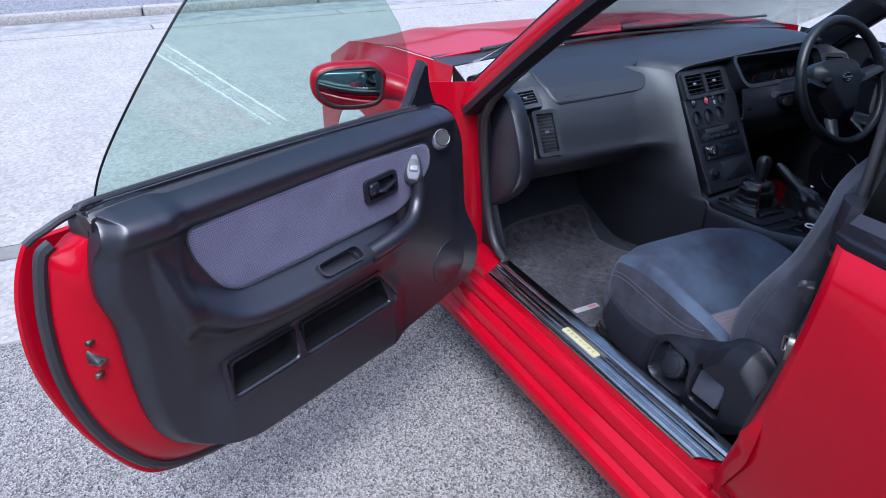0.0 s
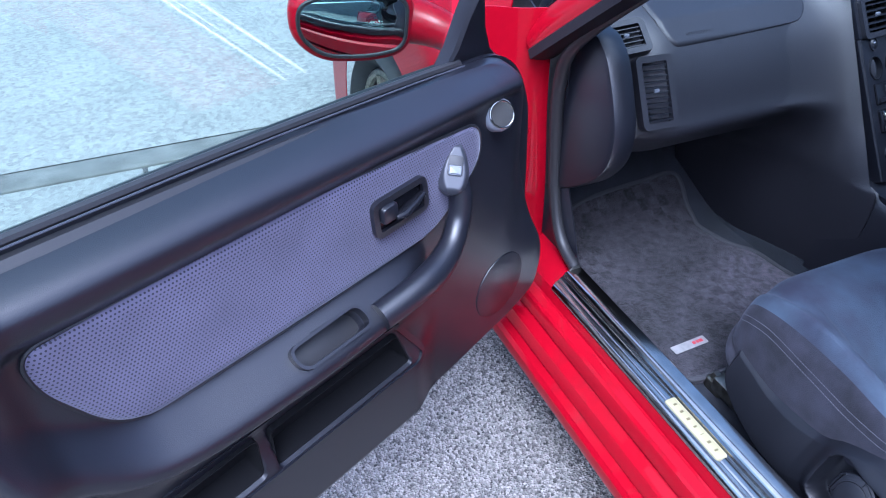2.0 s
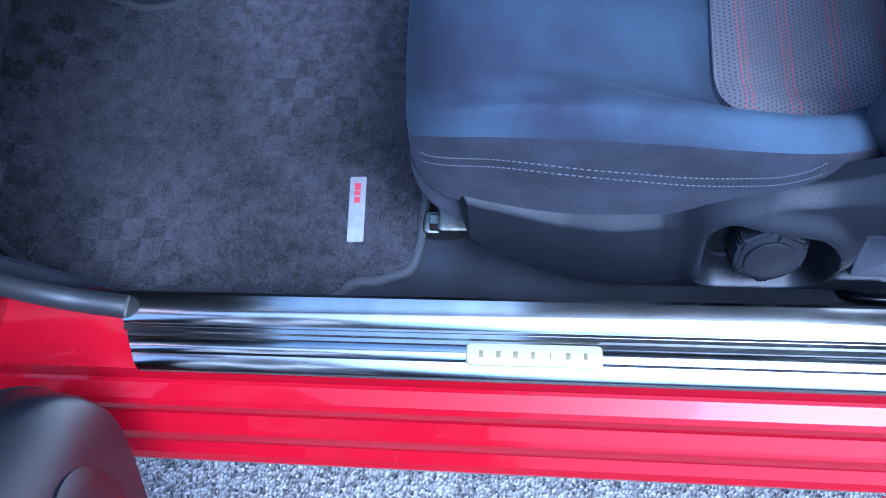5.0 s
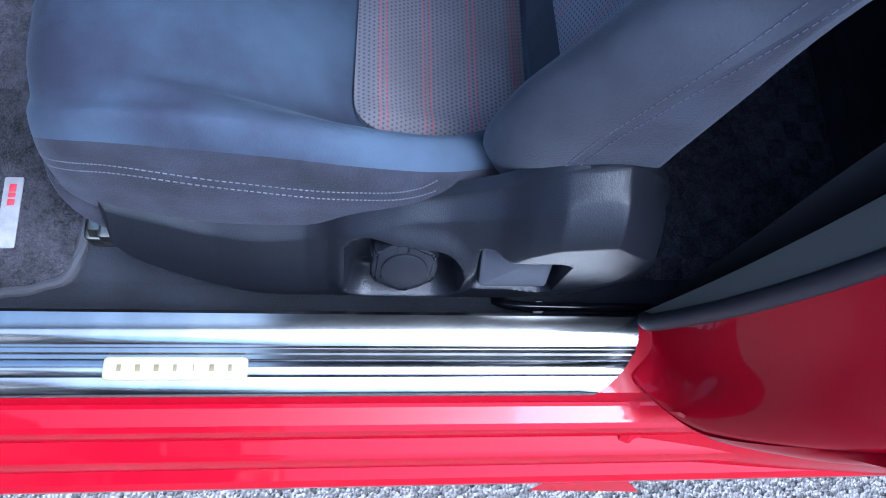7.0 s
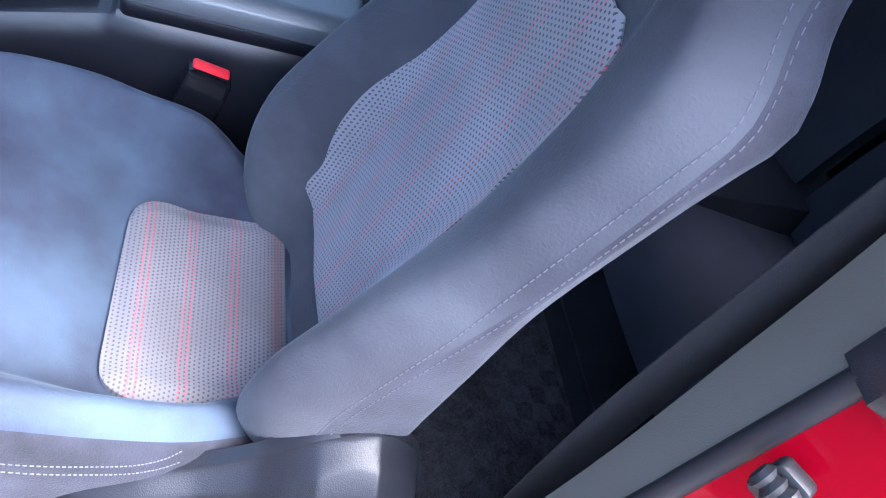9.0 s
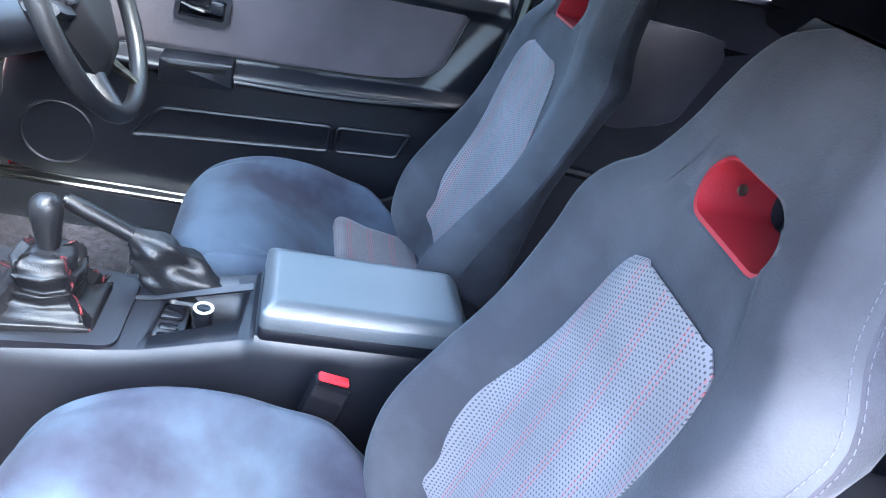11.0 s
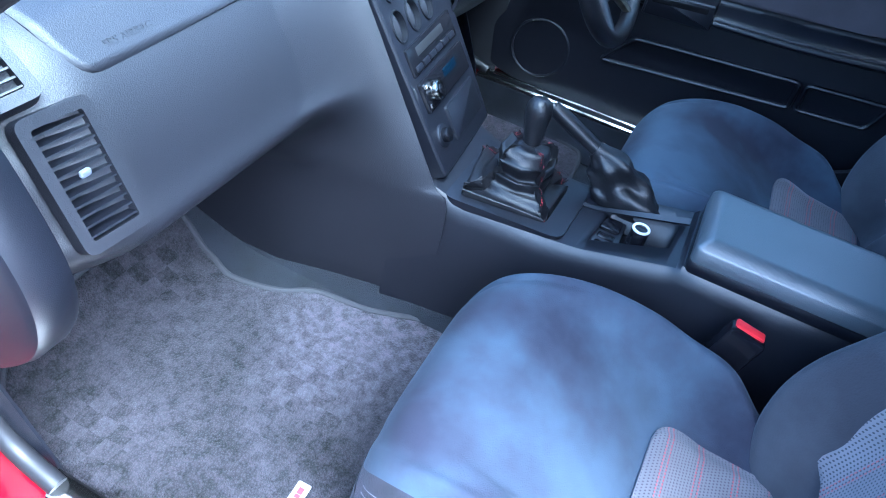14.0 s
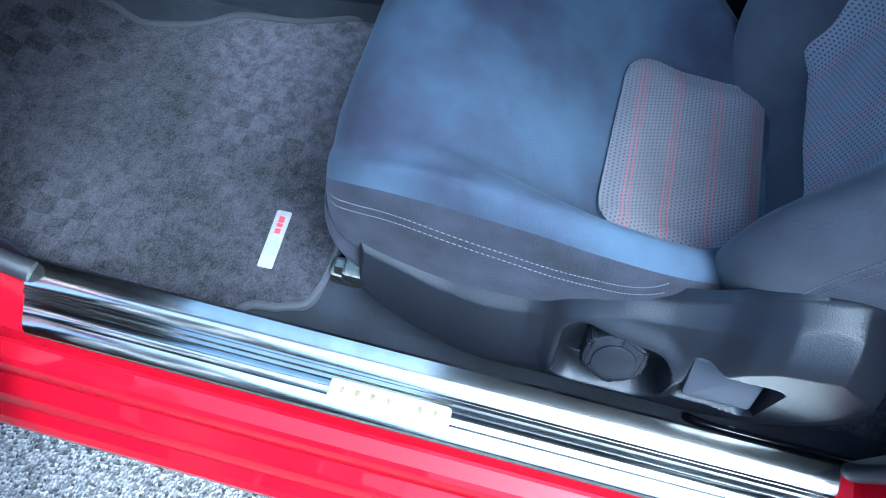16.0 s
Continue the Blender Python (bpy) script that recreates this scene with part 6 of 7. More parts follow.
vent(dash, [(0.612, 0.932, 0.858), (0.650, 0.898, 0.860), (0.658, 0.876, 0.803), (0.616, 0.915, 0.800)], 6)

# steering wheel and column
PAD = shader("satin_airbag_vinyl", (0.009, 0.009, 0.011), rough=0.42, spec=0.3, grain=0.1, grain_size=700, stain=0.1)
wheel_t = Unit("steering_wheel", "black leather three-spoke steering wheel with a badge")
WA = Vector((0, -0.92, 0.40)).normalized()
W = frame_of((0.370, 0.682, 0.856), (1, 0, 0), (0, 0.40, 0.92), WA)
part("wheel_rim", tube([W(0.187 * math.cos(a), 0.187 * math.sin(a), 0) for a in np.linspace(0, 2 * math.pi, 72, endpoint=False)], 0.0155, 14, closed=True), LEATHER, wheel_t, "thick black leather rim")
hubp = [tuple(q) for q in spline([(-0.108, 0.040), (-0.075, 0.066), (0.0, 0.074), (0.075, 0.066), (0.108, 0.040), (0.104, -0.015), (0.072, -0.075), (0.040, -0.120), (0.0, -0.128), (-0.040, -0.120), (-0.072, -0.075), (-0.104, -0.015)], 72, closed=True)]
part("airbag_pad", pillow(hubp, lambda a, b, e: W(a, b, -0.018 + 0.032 * smooth(-0.006, 0.050, e)), lambda a, b: W(a, b, -0.055), 40, 40), PAD, wheel_t, "smooth satin black airbag pad")
for sgn in (-1, 1):
    part("horn_button", slab(rounded([(sgn * 0.078 - 0.012, 0.004), (sgn * 0.078 + 0.012, 0.004), (sgn * 0.078 + 0.012, 0.020), (sgn * 0.078 - 0.012, 0.020)], 0.005), 0.0, 0.013, W, 0.003), PLASTIC, wheel_t)
for a, wdt in ((172, 0.034), (8, 0.034), (-112, 0.022), (-68, 0.022)):
    c, q = math.cos(radians(a)), math.sin(radians(a))
    part("spoke", tube([W(0.05 * c, 0.05 * q - 0.012, -0.03), W(0.12 * c, 0.12 * q - 0.006, -0.022), W(0.178 * c, 0.178 * q, -0.002)], [wdt, wdt * 0.9, wdt * 0.7], 10, flat=0.5), PLASTIC if abs(a) > 100 or abs(a) < 20 else STEEL, wheel_t)
part("wheel_badge", tube([W(0.016 * math.cos(a), 0.012 + 0.013 * math.sin(a), 0.0155) for a in np.linspace(0, 2 * math.pi, 24, endpoint=False)], 0.0022, 6, closed=True), CHROME, wheel_t, "plain chrome ring badge")
part("badge_bar", tube([W(-0.021, 0.012, 0.0155), W(0.021, 0.012, 0.0155)], 0.0028, 6), CHROME, wheel_t)
column = Unit("steering_column", "black steering column shroud with stalks and ignition switch")
rings = []
for t, r in ((0.0, 0.058), (0.02, 0.066), (0.30, 0.070), (0.36, 0.068), (0.37, 0.060), (0.7, 0.064), (1.0, 0.070)):
    c = Vector((0.370, 0.72, 0.825)).lerp(Vector((0.370, 0.95, 0.735)), t)
    rings.append([c + Vector((r * math.cos(a), 0, r * 0.9 * math.sin(a))) for a in np.linspace(0, 2 * math.pi, 36, endpoint=False)])
part("shroud", loft(rings), PLASTIC, column)
st = part("stalk", tube([(0.32, 0.80, 0.803), (0.25, 0.785, 0.808), (0.20, 0.775, 0.813)], [0.007, 0.007, 0.010], 12), PLASTIC, column, "wiper stalk")
part("stalk_tip", tube([(0.203, 0.776, 0.8127), (0.184, 0.771, 0.815)], [0.010, 0.0095], 14), GREY_POD, st, "pale stalk end")
part("stalk", tube([(0.42, 0.76, 0.835), (0.49, 0.755, 0.845), (0.54, 0.75, 0.85)], [0.006, 0.006, 0.009], 10), PLASTIC, column, "indicator stalk")
ig = frame_of((0.300, 0.80, 0.775), (0.3, -0.2, 0), (0, 0.3, 1), (-0.9, -0.4, 0.1))
part("ignition_lock", disc(ig, 0, 0, 0.016, -0.03, 0.02, 20), STEEL, column, "bright ignition lock barrel")
part("lower_dash_panel", skin(surface([[(0.20, 0.925, 0.74), (0.4, 0.90, 0.70), (0.63, 0.92, 0.72)], [(0.20, 0.92, 0.66), (0.4, 0.90, 0.64), (0.63, 0.92, 0.64)], [(0.21, 1.0, 0.58), (0.4, 1.0, 0.56), (0.63, 1.0, 0.58)]], 20, 12), 0.006), PLASTIC, dash, "black knee panel under the column")

# ---- centre console ----
con = Unit("centre_console", "black centre console with gear lever, handbrake and padded armrest")


def console_ring(y):
    top = interp(y, [0.02, 0.355, 0.362, 0.50, 0.56, 0.70, 0.78], [0.552, 0.556, 0.548, 0.515, 0.508, 0.506, 0.53])
    l, r = interp(y, [0.02, 0.36, 0.5, 0.74, 0.8], [-0.046, -0.048, -0.056, -0.066, -0.07]), interp(y, [0.02, 0.36, 0.5, 0.74, 0.8], [0.122, 0.128, 0.135, 0.160, 0.17])
    pts = [(l - 0.035, 0.27), (l - 0.022, 0.40), (l - 0.006, top - 0.03), (l, top - 0.008), (l + 0.008, top), (r - 0.008, top), (r, top - 0.008), (r + 0.006, top - 0.03), (r + 0.022, 0.40), (r + 0.035, 0.27)]
    return [(x, y, z) for x, z in pts]


body = part("console_body", loft([console_ring(y) for y in np.concatenate([np.linspace(0.0, 0.355, 8), np.linspace(0.362, 0.80, 30)])]), PLASTIC, con, "moulded black console", angle=35)
bm = slab(rounded([(0.005, 0.375), (0.075, 0.375), (0.075, 0.485), (-0.02, 0.500)], 0.012), 0.45, 0.62, lambda a, b, d=0.0: Vector((a, b, d)), 0.001)
carve(body, bm)
part("tray_floor", box((-0.03, 0.365, 0.478), (0.085, 0.505, 0.485), 0.002), PLASTIC, con)
part("switch_panel", slab(rounded([(-0.022, 0.452), (0.072, 0.452), (0.072, 0.498), (-0.022, 0.498)], 0.006), 0.480, 0.508, lambda a, b, d=0.0: Vector((a, b, d)), 0.003), PLASTIC, con)
part("console_switch", box((0.030, 0.458, 0.506), (0.064, 0.492, 0.514), 0.003), GLOSS, con, "black switch with red marking")
for x in (-0.014, 0.008):
    part("console_switch", box((x, 0.460, 0.500), (x + 0.016, 0.490, 0.510), 0.003), GLOSS, con, "blank black switch")
sock = frame_of((0.018, 0.430, 0.49), (1, 0, 0), (0, 1, 0), (0, 0, 1))
so = part("power_socket", disc(sock, 0, 0, 0.0145, 0.0, 0.058, 28, 0.003), GLOSS, con, "black power socket with a pale ring")
part("socket_ring", tube([sock(0.0125 * math.cos(a), 0.0125 * math.sin(a), 0.058) for a in np.linspace(0, 2 * math.pi, 28, endpoint=False)], 0.0022, 8, closed=True), WHITE, so)
# armrest
rings = []
arm = rounded([(-0.048, 0.045), (0.122, 0.045), (0.126, 0.352), (-0.046, 0.352)], [0.03, 0.03, 0.012, 0.012], 6)
part("armrest_base", slab(arm, 0.552, 0.574, lambda a, b, d=0.0: Vector((a, b, d)), 0.004), PLASTIC, con)
arm_bm = pillow(arm, lambda x, y, e: Vector((x, y, 0.578 + 0.034 * smooth(-0.018, 0.022, e) ** 0.7)), lambda x, y: Vector((x, y, 0.5745)), 40, 30)
part("armrest", arm_bm, shader("armrest_vinyl", (0.070, 0.080, 0.090), rough=0.34, spec=0.9, coat=0.9, stain=0.15, grain=0.3, grain_size=600), con, "padded black vinyl armrest lid", angle=70)
bpy.data.materials["armrest_vinyl"].node_tree.nodes["Principled BSDF"].inputs["Coat Roughness"].default_value = 0.4
DULL_RED = shader("dull_red_thread", (0.30, 0.03, 0.04), rough=0.8)
# gear surround, gaiter and lever
hol = rounded([(-0.046, 0.712), (-0.026, 0.569), (0.090, 0.566), (0.092, 0.730)], 0.012, 12)
o2 = rounded([(-0.064, 0.735), (-0.048, 0.535), (0.112, 0.530), (0.140, 0.752)], 0.022, 12)
part("gear_surround", ring_flat(lambda a, b, d=0.0: Vector((a, b, d)), o2, hol, 0.500, 0.516), PLASTIC, con)
rings = []
cg = Vector((0.036, 0.640))
NT, NA = 44, 120
hol_p = spline(hol, NA, closed=True)
fold = lambda p, q, k: noise.noise((p, q, k))
for i in range(NT):
    t = i / (NT - 1)
    f = interp(t, [0, 0.06, 0.16, 0.28, 0.40, 0.62, 0.78, 0.88, 0.95, 1], [1.0, 0.985, 0.95, 0.88, 0.80, 0.77, 0.70, 0.54, 0.34, 0.18])
    z = interp(t, [0, 0.06, 0.16, 0.28, 0.40, 0.62, 0.78, 0.88, 0.95, 1], [0.508, 0.516, 0.521, 0.528, 0.540, 0.564, 0.586, 0.597, 0.602, 0.604])
    k = smooth(0.03, 0.2, t) * (1 - smooth(0.85, 1.0, t))
    ring = []
    for j in range(NA):
        a = 2 * math.pi * j / NA
        p = Vector((hol_p[j][0], hol_p[j][1])) - cg
        rnd = p.normalized() * 0.062
        p = p.lerp(rnd, smooth(0.15, 0.5, t))
        c, q = math.cos(a), math.sin(a)
        crease = 1 - abs(fold(1.9 * c + 3.4 * t, 1.9 * q - 1.5 * t, 2.6 * t)) * 3.2
        crease2 = 1 - abs(fold(2.6 * c - 5.0 * t, 2.6 * q + 4.0, 1.6 * t)) * 3.0
        v = cg + p * f * (1 + k * (0.13 * crease + 0.10 * crease2 - 0.09))
        ring.append((v.x, v.y, z + k * (0.008 * crease2 + 0.006 * crease)))
    rings.append(ring)
gaiter = part("gear_gaiter", loft(rings), LEATHER, con, "creased black leather gaiter with red stitching", angle=80)
for j in (44, 47, 76, 79, 108, 111):
    bm = bmesh.new()
    for i in range(2, NT - 4):
        a, b = Vector(rings[i][j]), Vector(rings[i + 1][j])
        o = (a - Vector((cg.x, cg.y, 0.52))).normalized() * 0.0006
        tube([a + o, a + o + (b - a) * 0.6], 0.0005, 5, bm=bm)
    part("red_stitching", bm, DULL_RED, gaiter, "red thread")
prof = [(0.0, 0.009), (0.006, 0.012), (0.018, 0.0155), (0.036, 0.0175), (0.052, 0.0205), (0.064, 0.0215), (0.075, 0.0195), (0.083, 0.013), (0.086, 0.004)]
pp = spline(prof, 22)
part("gear_knob", tube([(0.040 + 0.012 * t[0] / 0.08, 0.640 + 0.008 * t[0] / 0.08, 0.592 + t[0]) for t in pp], [max(0.001, t[1]) for t in pp], 20), LEATHER, con, "black gear knob")
part("knob_collar", disc(frame_of((0.036, 0.640, 0.590), (1, 0, 0), (0, 1, 0), (0, 0, 1)), 0, 0, 0.012, -0.004, 0.006, 20), CHROME, con, "bright collar under the knob")
# handbrake
hp = spline([(0.105, 0.42, 0.525), (0.106, 0.47, 0.555), (0.106, 0.54, 0.594), (0.104, 0.590, 0.620), (0.102, 0.636, 0.643)], 24)
hb = part("handbrake", tube(hp, np.interp(np.linspace(0, 1, 24), [0, 0.45, 0.5, 0.9, 1], [0.011, 0.011, 0.0125, 0.0135, 0.011]), 14), LEATHER, con, "black handbrake lever with a leather gaiter")
part("release_button", tube([hp[-1], hp[-1] + (hp[-1] - hp[-2]) * 0.5], [0.007, 0.006], 12), PLASTIC, hb)
rings = []
for k, t in enumerate(np.linspace(0, 1, 16)):
    ring = []
    for j in range(36):
        a = 2 * math.pi * j / 36
        base = np.array([0.104 + 0.030 * math.cos(a), 0.456 + 0.072 * math.sin(a), 0.512])
        tip = np.array([0.106 + 0.0155 * math.cos(a), 0.548 + 0.006 * math.sin(a), 0.597 + 0.0145 * -math.sin(a)])
        bulge = math.sin(math.pi * t)
        p = base * (1 - t) + tip * t + np.array([0, 0, 0.014 * bulge * (0.5 - math.sin(a) * 0.7)])
        n = noise.noise((1.5 * math.cos(a), 1.5 * math.sin(a), t * 3.5)) * 0.018 * bulge
        ring.append((p[0] + n * math.cos(a), p[1] + n * math.sin(a), p[2] + n * 0.7))
    rings.append(ring)
part("brake_gaiter", loft(rings), LEATHER, hb, "creased leather gaiter", angle=80)
part("brake_surround", skin(surface([[(0.060, 0.365, 0.562), (0.060, 0.42, 0.545), (0.062, 0.50, 0.520), (0.064, 0.545, 0.512)], [(0.072, 0.365, 0.566), (0.070, 0.42, 0.549), (0.070, 0.50, 0.522), (0.071, 0.545, 0.514)]], 20, 5), 0.004), PLASTIC, con, "moulded rim beside the handbrake")
# belt buckle
bk = Unit("belt_buckle", "black seat belt buckle with a red button")
BF = frame_of((-0.112, 0.252, 0.505), (1, 0, 0), (0, 1, 0.2), (0, -0.2, 1))
part("buckle_body", slab(rounded([(-0.014, -0.028), (0.014, -0.028), (0.014, 0.026), (-0.014, 0.026)], 0.006), -0.06, 0.045, BF, 0.006), GLOSS, bk)
part("release_button", slab(rounded([(-0.004, -0.023), (0.0125, -0.023), (0.0125, 0.021), (-0.004, 0.021)], 0.004), 0.04, 0.049, BF, 0.003), shader("red_button", (0.6, 0.02, 0.03), rough=0.4), bk, "red release button")
part("buckle_stalk", tube([(-0.112, 0.26, 0.45), (-0.115, 0.23, 0.36), (-0.115, 0.2, 0.28)], 0.012, 8, flat=0.5), PLASTIC, bk)

# ---- floor mats ----
def pile_cloth(name, dark, light, check=0.2, lit_at=None):
    """Cut pile with a worn chequer of looped squares and darker blotches, and optionally a pool of light painted in."""
    m = shader(name, dark, rough=1.0, sheen=0.04, tint=(0.85, 0.9, 1.0))
    t = m.node_tree
    b = t.nodes["Principled BSDF"]
    co = t.nodes.new("ShaderNodeTexCoord")
    ck, big, fine = t.nodes.new("ShaderNodeTexChecker"), t.nodes.new("ShaderNodeTexNoise"), t.nodes.new("ShaderNodeTexVoronoi")
    spot = t.nodes.new("ShaderNodeTexNoise")
    spot.inputs["Scale"].default_value = 5
    ck.inputs["Scale"].default_value = 34
    ck.inputs["Color1"].default_value, ck.inputs["Color2"].default_value = (1, 1, 1, 1), (0, 0, 0, 1)
    big.inputs["Scale"].default_value, big.inputs["Detail"].default_value = 7, 3
    mid = t.nodes.new("ShaderNodeTexNoise")
    mid.inputs["Scale"].default_value, mid.inputs["Detail"].default_value, mid.inputs["Roughness"].default_value = 55, 8, 0.7
    fine.inputs["Scale"].default_value = 330
    warp = t.nodes.new("ShaderNodeTexNoise")
    warp.inputs["Scale"].default_value = 30
    wm = t.nodes.new("ShaderNodeVectorMath")
    wm.operation, wm.inputs[1].default_value = "MULTIPLY", (0.012, 0.012, 0)
    wa = t.nodes.new("ShaderNodeVectorMath")
    wa.operation = "ADD"
    fl = t.nodes.new("ShaderNodeVectorMath")
    fl.operation, fl.inputs[1].default_value = "MULTIPLY", (1, 1, 0)
    for n in (big, fine, mid, spot, warp):
        t.links.new(co.outputs["Object"], n.inputs["Vector"])
    t.links.new(co.outputs["Object"], fl.inputs[0])
    t.links.new(warp.outputs["Color"], wm.inputs[0])
    t.links.new(fl.outputs[0], wa.inputs[0])
    t.links.new(wm.outputs[0], wa.inputs[1])
    t.links.new(wa.outputs[0], ck.inputs["Vector"])

    def mth(op, *args):
        n = t.nodes.new("ShaderNodeMath")
        n.operation = op
        for i, v in enumerate(args):
            if isinstance(v, (int, float)):
                n.inputs[i].default_value = v
            else:
                t.links.new(v, n.inputs[i])
        return n.outputs[0]
    patch = t.nodes.new("ShaderNodeMapRange")
    patch.inputs["From Min"].default_value, patch.inputs["From Max"].default_value = 0.34, 0.56
    t.links.new(big.outputs["Fac"], patch.inputs["Value"])
    worn = t.nodes.new("ShaderNodeMapRange")
    worn.inputs["From Min"].default_value, worn.inputs["From Max"].default_value = 0.40, 0.60
    t.links.new(mid.outputs["Fac"], worn.inputs["Value"])
    mask = t.nodes.new("ShaderNodeMapRange")
    mask.inputs["From Min"].default_value, mask.inputs["From Max"].default_value = 0.49, 0.64
    t.links.new(spot.outputs["Fac"], mask.inputs["Value"])
    squares = mth("MULTIPLY", mth("MULTIPLY", mth("SUBTRACT", ck.outputs["Fac"], 0.5), mask.outputs[0]), check * 2)
    tufts = mth("MULTIPLY", mth("SUBTRACT", 0.42, fine.outputs["Distance"]), 0.85)
    f = mth("ADD", mth("ADD", squares, tufts), mth("ADD", mth("MULTIPLY", patch.outputs[0], 0.5), mth("MULTIPLY", worn.outputs[0], 0.6)))
    if lit_at:
        # pool of light on the mat painted into the pile, mottled by wear
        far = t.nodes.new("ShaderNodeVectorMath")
        far.operation, far.inputs[1].default_value = "DISTANCE", lit_at
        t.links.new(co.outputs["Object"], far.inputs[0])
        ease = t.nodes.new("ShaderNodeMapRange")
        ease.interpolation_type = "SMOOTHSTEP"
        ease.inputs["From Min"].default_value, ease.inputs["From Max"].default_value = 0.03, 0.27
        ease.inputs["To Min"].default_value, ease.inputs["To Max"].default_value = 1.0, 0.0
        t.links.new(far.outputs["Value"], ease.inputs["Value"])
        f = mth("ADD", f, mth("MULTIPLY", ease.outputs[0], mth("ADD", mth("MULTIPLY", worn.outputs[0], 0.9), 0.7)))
    mx = t.nodes.new("ShaderNodeMix")
    mx.data_type, mx.clamp_factor = "RGBA", False
    mx.inputs[6].default_value, mx.inputs[7].default_value = (*dark, 1), (*light, 1)
    t.links.new(f, mx.inputs[0])
    t.links.new(mx.outputs[2], b.inputs["Base Color"])
    bp = t.nodes.new("ShaderNodeBump")
    bp.inputs["Strength"].default_value, bp.inputs["Distance"].default_value = 0.8, 0.005
    t.links.new(mth("ADD", tufts, mth("ADD", mid.outputs["Fac"], mth("MULTIPLY", squares, 1.6))), bp.inputs["Height"])
    t.links.new(bp.outputs["Normal"], b.inputs["Normal"])
    return m


def mat_outline(s):
    pts = [(-0.575, 0.622), (-0.610, 0.660), (-0.618, 0.700), (-0.640, 0.740), (-0.645, 0.90), (-0.640, 1.02), (-0.600, 1.13), (-0.50, 1.185), (-0.30, 1.2), (-0.178, 1.195), (-0.190, 1.10), (-0.205, 1.04), (-0.185, 0.955), (-0.150, 0.90), (-0.135, 0.80), (-0.10, 0.70), (-0.11, 0.635), (-0.16, 0.62), (-0.40, 0.615)]
    return [(s * x if s > 0 else 0.02 - x, y) for x, y in pts]


def floor_z(y):
    return interp(y, [0, 1.05, 1.12, 1.2, 1.3], [0.253, 0.255, 0.268, 0.325, 0.44])


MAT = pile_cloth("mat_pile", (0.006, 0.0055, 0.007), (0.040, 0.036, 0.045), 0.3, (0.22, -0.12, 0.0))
for s in (1, -1):
    mt = thing("floor_mat", (-0.38 * s, 0.9, 0.25), "worn dark grey pile floor mat with a sewn label", "floor mat", "floor mats")
    o = [tuple(p) for p in spline(mat_outline(s), 160, closed=True)]
    pile = pillow(o, lambda x, y, e: Vector((x, y, floor_z(y) + 0.006 + 0.007 * smooth(0, 0.01, e) + 0.0035 * noise.noise((x * 14, y * 14, 0)) * smooth(0, 0.03, e))), lambda x, y: Vector((x, y, floor_z(y) - 0.001)), 70, 60)
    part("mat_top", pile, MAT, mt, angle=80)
    part("edge_binding", tube([(p[0], p[1], floor_z(p[1]) + 0.012) for p in inset(o, 0.003)], 0.006, 8, closed=True), shader("grey_binding", (0.036, 0.036, 0.042), rough=0.9, grain=0.6, grain_size=300), mt, "grey overlocked edge")
    if s > 0:
        f = frame_of((-0.518, 0.705, 0.2670), (0.95, 0.03, 0), (0, 1, 0))
        lb = part("sewn_label", slab(rounded([(-0.044, -0.0105), (0.044, -0.0105), (0.044, 0.0105), (-0.044, 0.0105)], 0.003), 0, 0.0022, f, 0.0008), shader("woven_label", (0.19, 0.185, 0.185), rough=0.8, grain=0.3, stain=0.15, stain_size=80), mt, "white label with red marks")
        for a, w in ((0.012, 0.004), (0.021, 0.003), (0.030, 0.005)):
            part("label_mark", slab(rounded([(a - w, -0.004), (a + w, -0.004), (a + w, 0.004), (a - w, 0.004)], 0.001), 0.002, 0.0026, f, 0.0002), SOFT_RED, lb)


rear_mat = thing("floor_mat", (-0.4, -0.22, 0.25), "dark chequered pile mat behind the passenger seat", "floor mat", "floor mats")
o = rounded([(-0.585, 0.03), (-0.18, 0.03), (-0.18, -0.36), (-0.575, -0.36)], 0.03, 6)
part("mat_top", pillow(o, lambda x, y, e: Vector((x, y, 0.2555 + 0.006 * smooth(0, 0.01, e))), lambda x, y: Vector((x, y, 0.253)), 24, 24), pile_cloth("rear_mat_pile", (0.010, 0.010, 0.013), (0.05, 0.05, 0.06), 0.3), rear_mat)


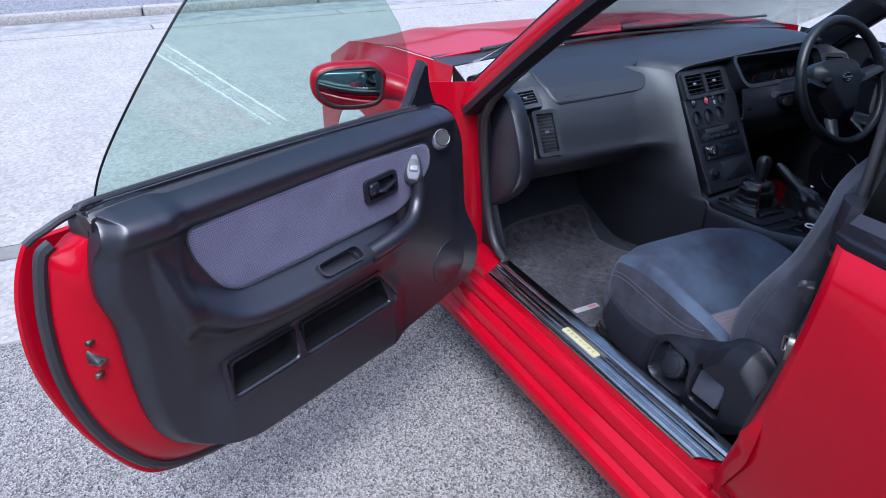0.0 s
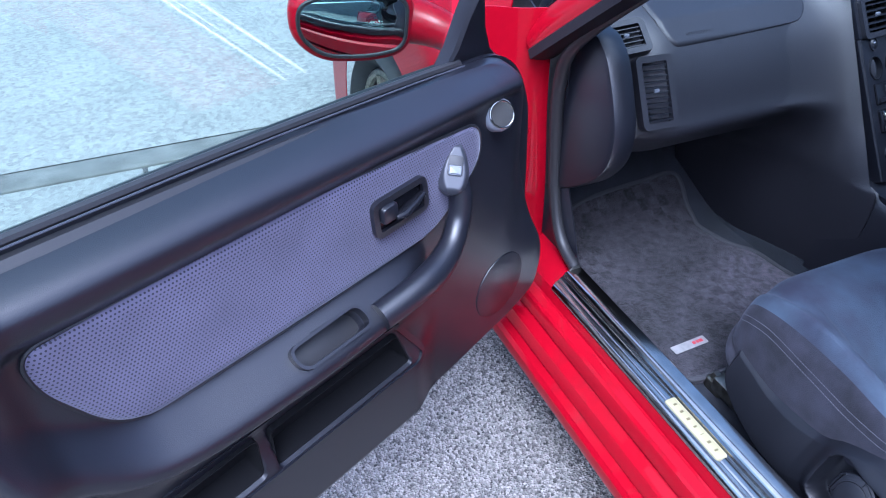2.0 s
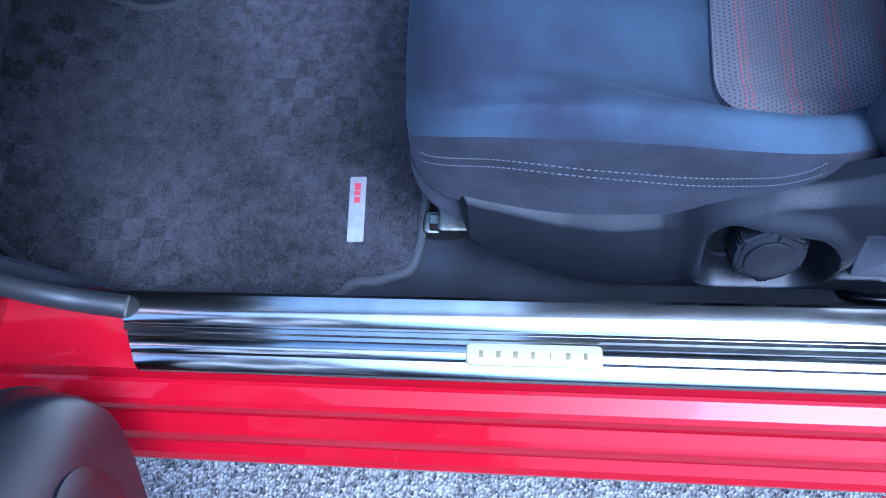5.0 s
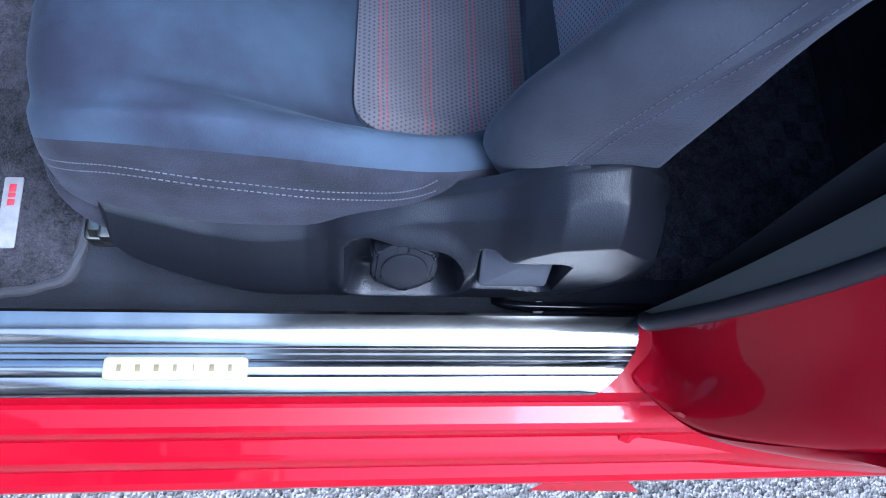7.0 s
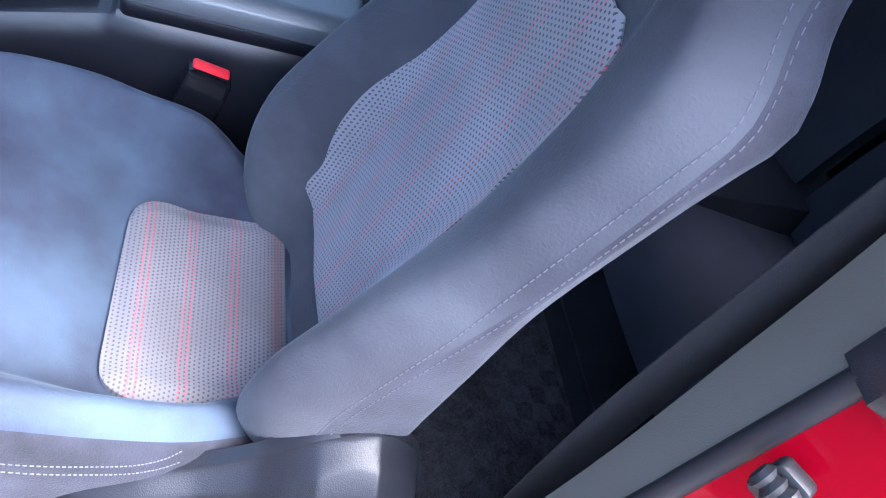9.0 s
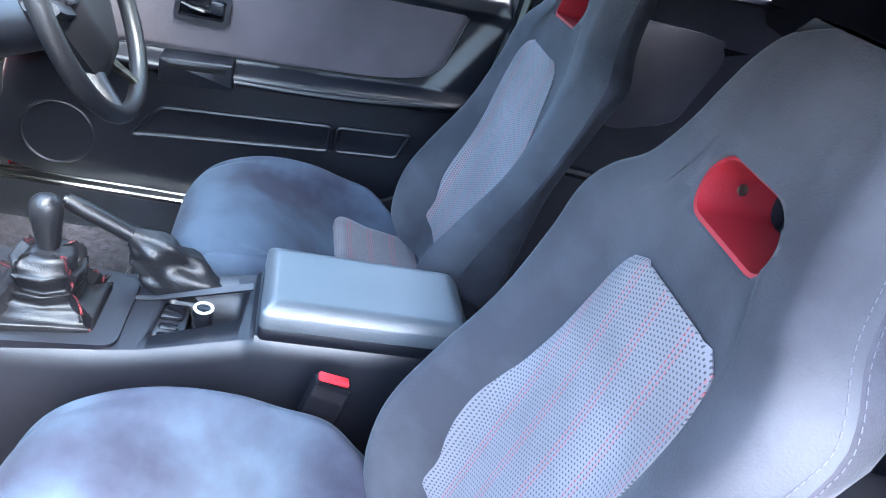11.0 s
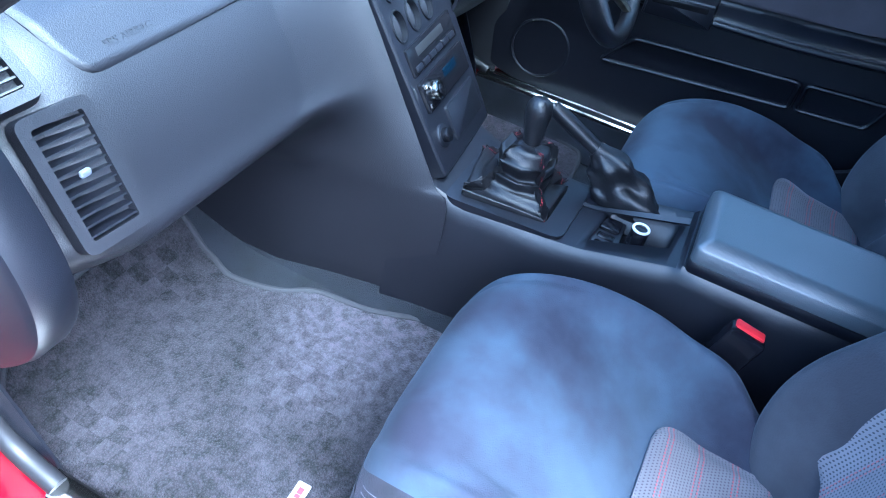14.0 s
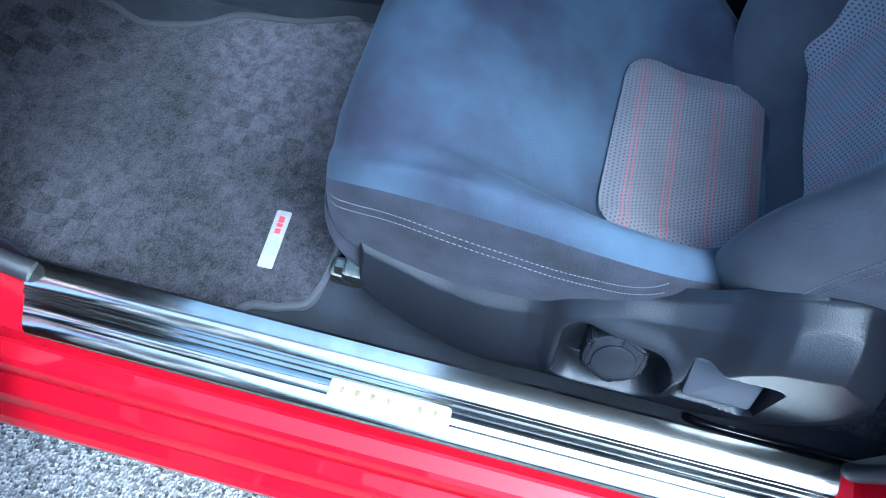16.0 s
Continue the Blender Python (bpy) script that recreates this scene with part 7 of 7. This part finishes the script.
# ---- other parked cars, and unseen walls added to close the lot and darken reflections ----
def parked_car(x, y, turn, paint, label, amber=False):
    """A parked car whose nose points along its own +y."""
    c = thing("parked_car", (x, y, 0), label, "car", "cars parked across the lot")
    m = Matrix.Translation((x, y, 0)) @ pose(0, 0, 0, 0, 0, turn)
    secs = [(0.0, 0.62, 0.22, 0.60), (-0.06, 0.76, 0.18, 0.66), (-0.25, 0.83, 0.16, 0.74), (-0.8, 0.85, 0.16, 0.88), (-1.25, 0.86, 0.16, 0.95), (-2.4, 0.86, 0.16, 0.96), (-3.6, 0.85, 0.18, 0.98), (-4.3, 0.80, 0.22, 0.92), (-4.4, 0.72, 0.28, 0.80)]
    rings = []
    for yy, w, lo, hi in secs:
        h = hi - lo
        prof = [(-w * 0.92, lo), (-w, lo + 0.1), (-w, lo + h * 0.45), (-w * 0.985, lo + h * 0.72), (-w * 0.9, hi - 0.03), (-w * 0.6, hi)]
        rings.append([(p[0], yy, p[1]) for p in prof + [(-a, b) for a, b in reversed(prof)]])
    part("body", loft(rings), paint, c, m=m, angle=35)
    cab = [(-1.2, 0.70, 0.95, 0.96), (-1.95, 0.60, 0.95, 1.38), (-2.9, 0.60, 0.95, 1.40), (-3.8, 0.66, 0.95, 1.0)]
    part("cabin", loft([[(-w * 1.12, yy, lo), (-w, yy, hi - 0.04), (-w * 0.85, yy, hi), (w * 0.85, yy, hi), (w, yy, hi - 0.04), (w * 1.12, yy, lo)] for yy, w, lo, hi in cab]), GLASS_DARK_SOLID, c, "dark glazed cabin", m=m)
    part("roof", loft([[(-w, yy, z), (-w * 0.8, yy, z + 0.03), (w * 0.8, yy, z + 0.03), (w, yy, z)] for yy, w, z in ((-1.95, 0.58, 1.375), (-2.4, 0.6, 1.395), (-2.95, 0.58, 1.39))]), paint, c, m=m)
    f = lambda a, b, d=0.0: Vector((a, d, b))
    part("grille", slab(rounded([(-0.40, 0.24), (0.40, 0.24), (0.45, 0.42), (-0.45, 0.42)], 0.04), -0.10, 0.012, f, 0.01), RUBBER, c, "black lower grille", m=m)
    for i in range(4):
        part("grille_bar", box((-0.40, 0.0, 0.265 + 0.04 * i), (0.40, 0.02, 0.275 + 0.04 * i), 0.002), PLASTIC, c, m=m)
    part("number_plate", slab(rounded([(-0.17, 0.44), (0.17, 0.44), (0.17, 0.54), (-0.17, 0.54)], 0.01), -0.02, 0.02, f, 0.003), WHITE, c, "plain white plate", m=m)
    part("splitter", slab(rounded([(-0.80, -0.12), (0.80, -0.12), (0.74, 0.03), (-0.74, 0.03)], 0.08), 0.14, 0.20, lambda a, b, d=0.0: Vector((a, b - 0.03, d)), 0.01), RUBBER, c, m=m)
    for s in (-1, 1):
        part("headlight", loft([[(s * a, b, z) for a, b, z in r] for r in ([(0.42, -0.03, 0.60), (0.70, -0.12, 0.60), (0.70, -0.14, 0.70), (0.42, -0.05, 0.69)], [(0.42, 0.005, 0.605), (0.72, -0.085, 0.605), (0.72, -0.11, 0.695), (0.42, -0.02, 0.685)])]), LAMP_GLASS, c, "clear headlamp", m=m)
        part("fog_lamp", disc(frame_of((s * 0.60, -0.06, 0.34), (1, 0, 0), (0, 0, 1), (0, 1, 0)), 0, 0, 0.055, 0.0, 0.06, 20), LAMP_GLASS, c, m=m)
        part("indicator", box((s * 0.70 - 0.05, -0.14, 0.54), (s * 0.70 + 0.05, -0.02, 0.585), 0.01), AMBER, c, "amber indicator", m=m)
        part("door_mirror", tube([(s * 0.80, -1.6, 0.98), (s * 0.95, -1.58, 1.02), (s * 1.0, -1.58, 1.02)], [0.04, 0.07, 0.05], 10), paint, c, m=m)
        for yy in (-0.85, -3.45):
            w = part("wheel", tube([(s * 0.77, yy + 0.25 * math.cos(a), 0.31 + 0.25 * math.sin(a)) for a in np.linspace(0, 2 * math.pi, 30, endpoint=False)], 0.06, 10, closed=True, flat=1.8), TYRE, c, "black tyre", m=m)
            part("rim", disc(frame_of((s * 0.80, yy, 0.31), (0, 1, 0), (0, 0, 1), (s, 0, 0)), 0, 0, 0.20, -0.02, 0.03, 26, 0.01), STEEL, w, "silver rim", m=m)
    return c


GLASS_DARK_SOLID = shader("dark_glazing", (0.01, 0.012, 0.015), rough=0.08, coat=1.0)
LAMP_GLASS = shader("lamp_glass", (0.55, 0.57, 0.6), rough=0.08, metal=0.7)
AMBER = shader("amber_lens", (0.75, 0.18, 0.01), rough=0.2)
parked_car(5.95, 1.0, 90, shader("bright_red_paint", (0.45, 0.005, 0.02), rough=0.3, coat=1.0), "bright red car facing the coupe across the lot")
parked_car(6.75, -2.0, 98, shader("black_paint", (0.006, 0.006, 0.008), rough=0.25, coat=0.3, spec=0.3), "glossy black car with amber indicators across the lot")
parked_car(9.9, -0.6, 95, shader("blue_paint", (0.01, 0.02, 0.22), rough=0.3, coat=1.0), "dark blue car parked behind the others")
# added walls, not part of the place: they block low sky in reflections
WALL = shader("added_wall_render", (0.14, 0.137, 0.128), rough=0.9, grain=0.4, grain_size=40, stain=0.25, stain_size=0.8)
for i, (a, b) in enumerate((((-9.2, -9.2), (-9.0, 1.4)), ((-9.2, -9.4), (16.0, -9.2)))):
    tagged(part("wall_%d" % (i + 1), box((a[0], a[1], -0.05), (b[0], b[1], 3.6), 0.01), WALL), "plain grey rendered wall, added to close the lot and block low sky", "wall", kind="structure")
tagged(part("wall_3", box((16.0, -9.4, -0.05), (16.2, 9.0, 3.0), 0.01), WALL), "plain grey rendered wall, added to close the lot and block low sky", "wall", kind="structure")
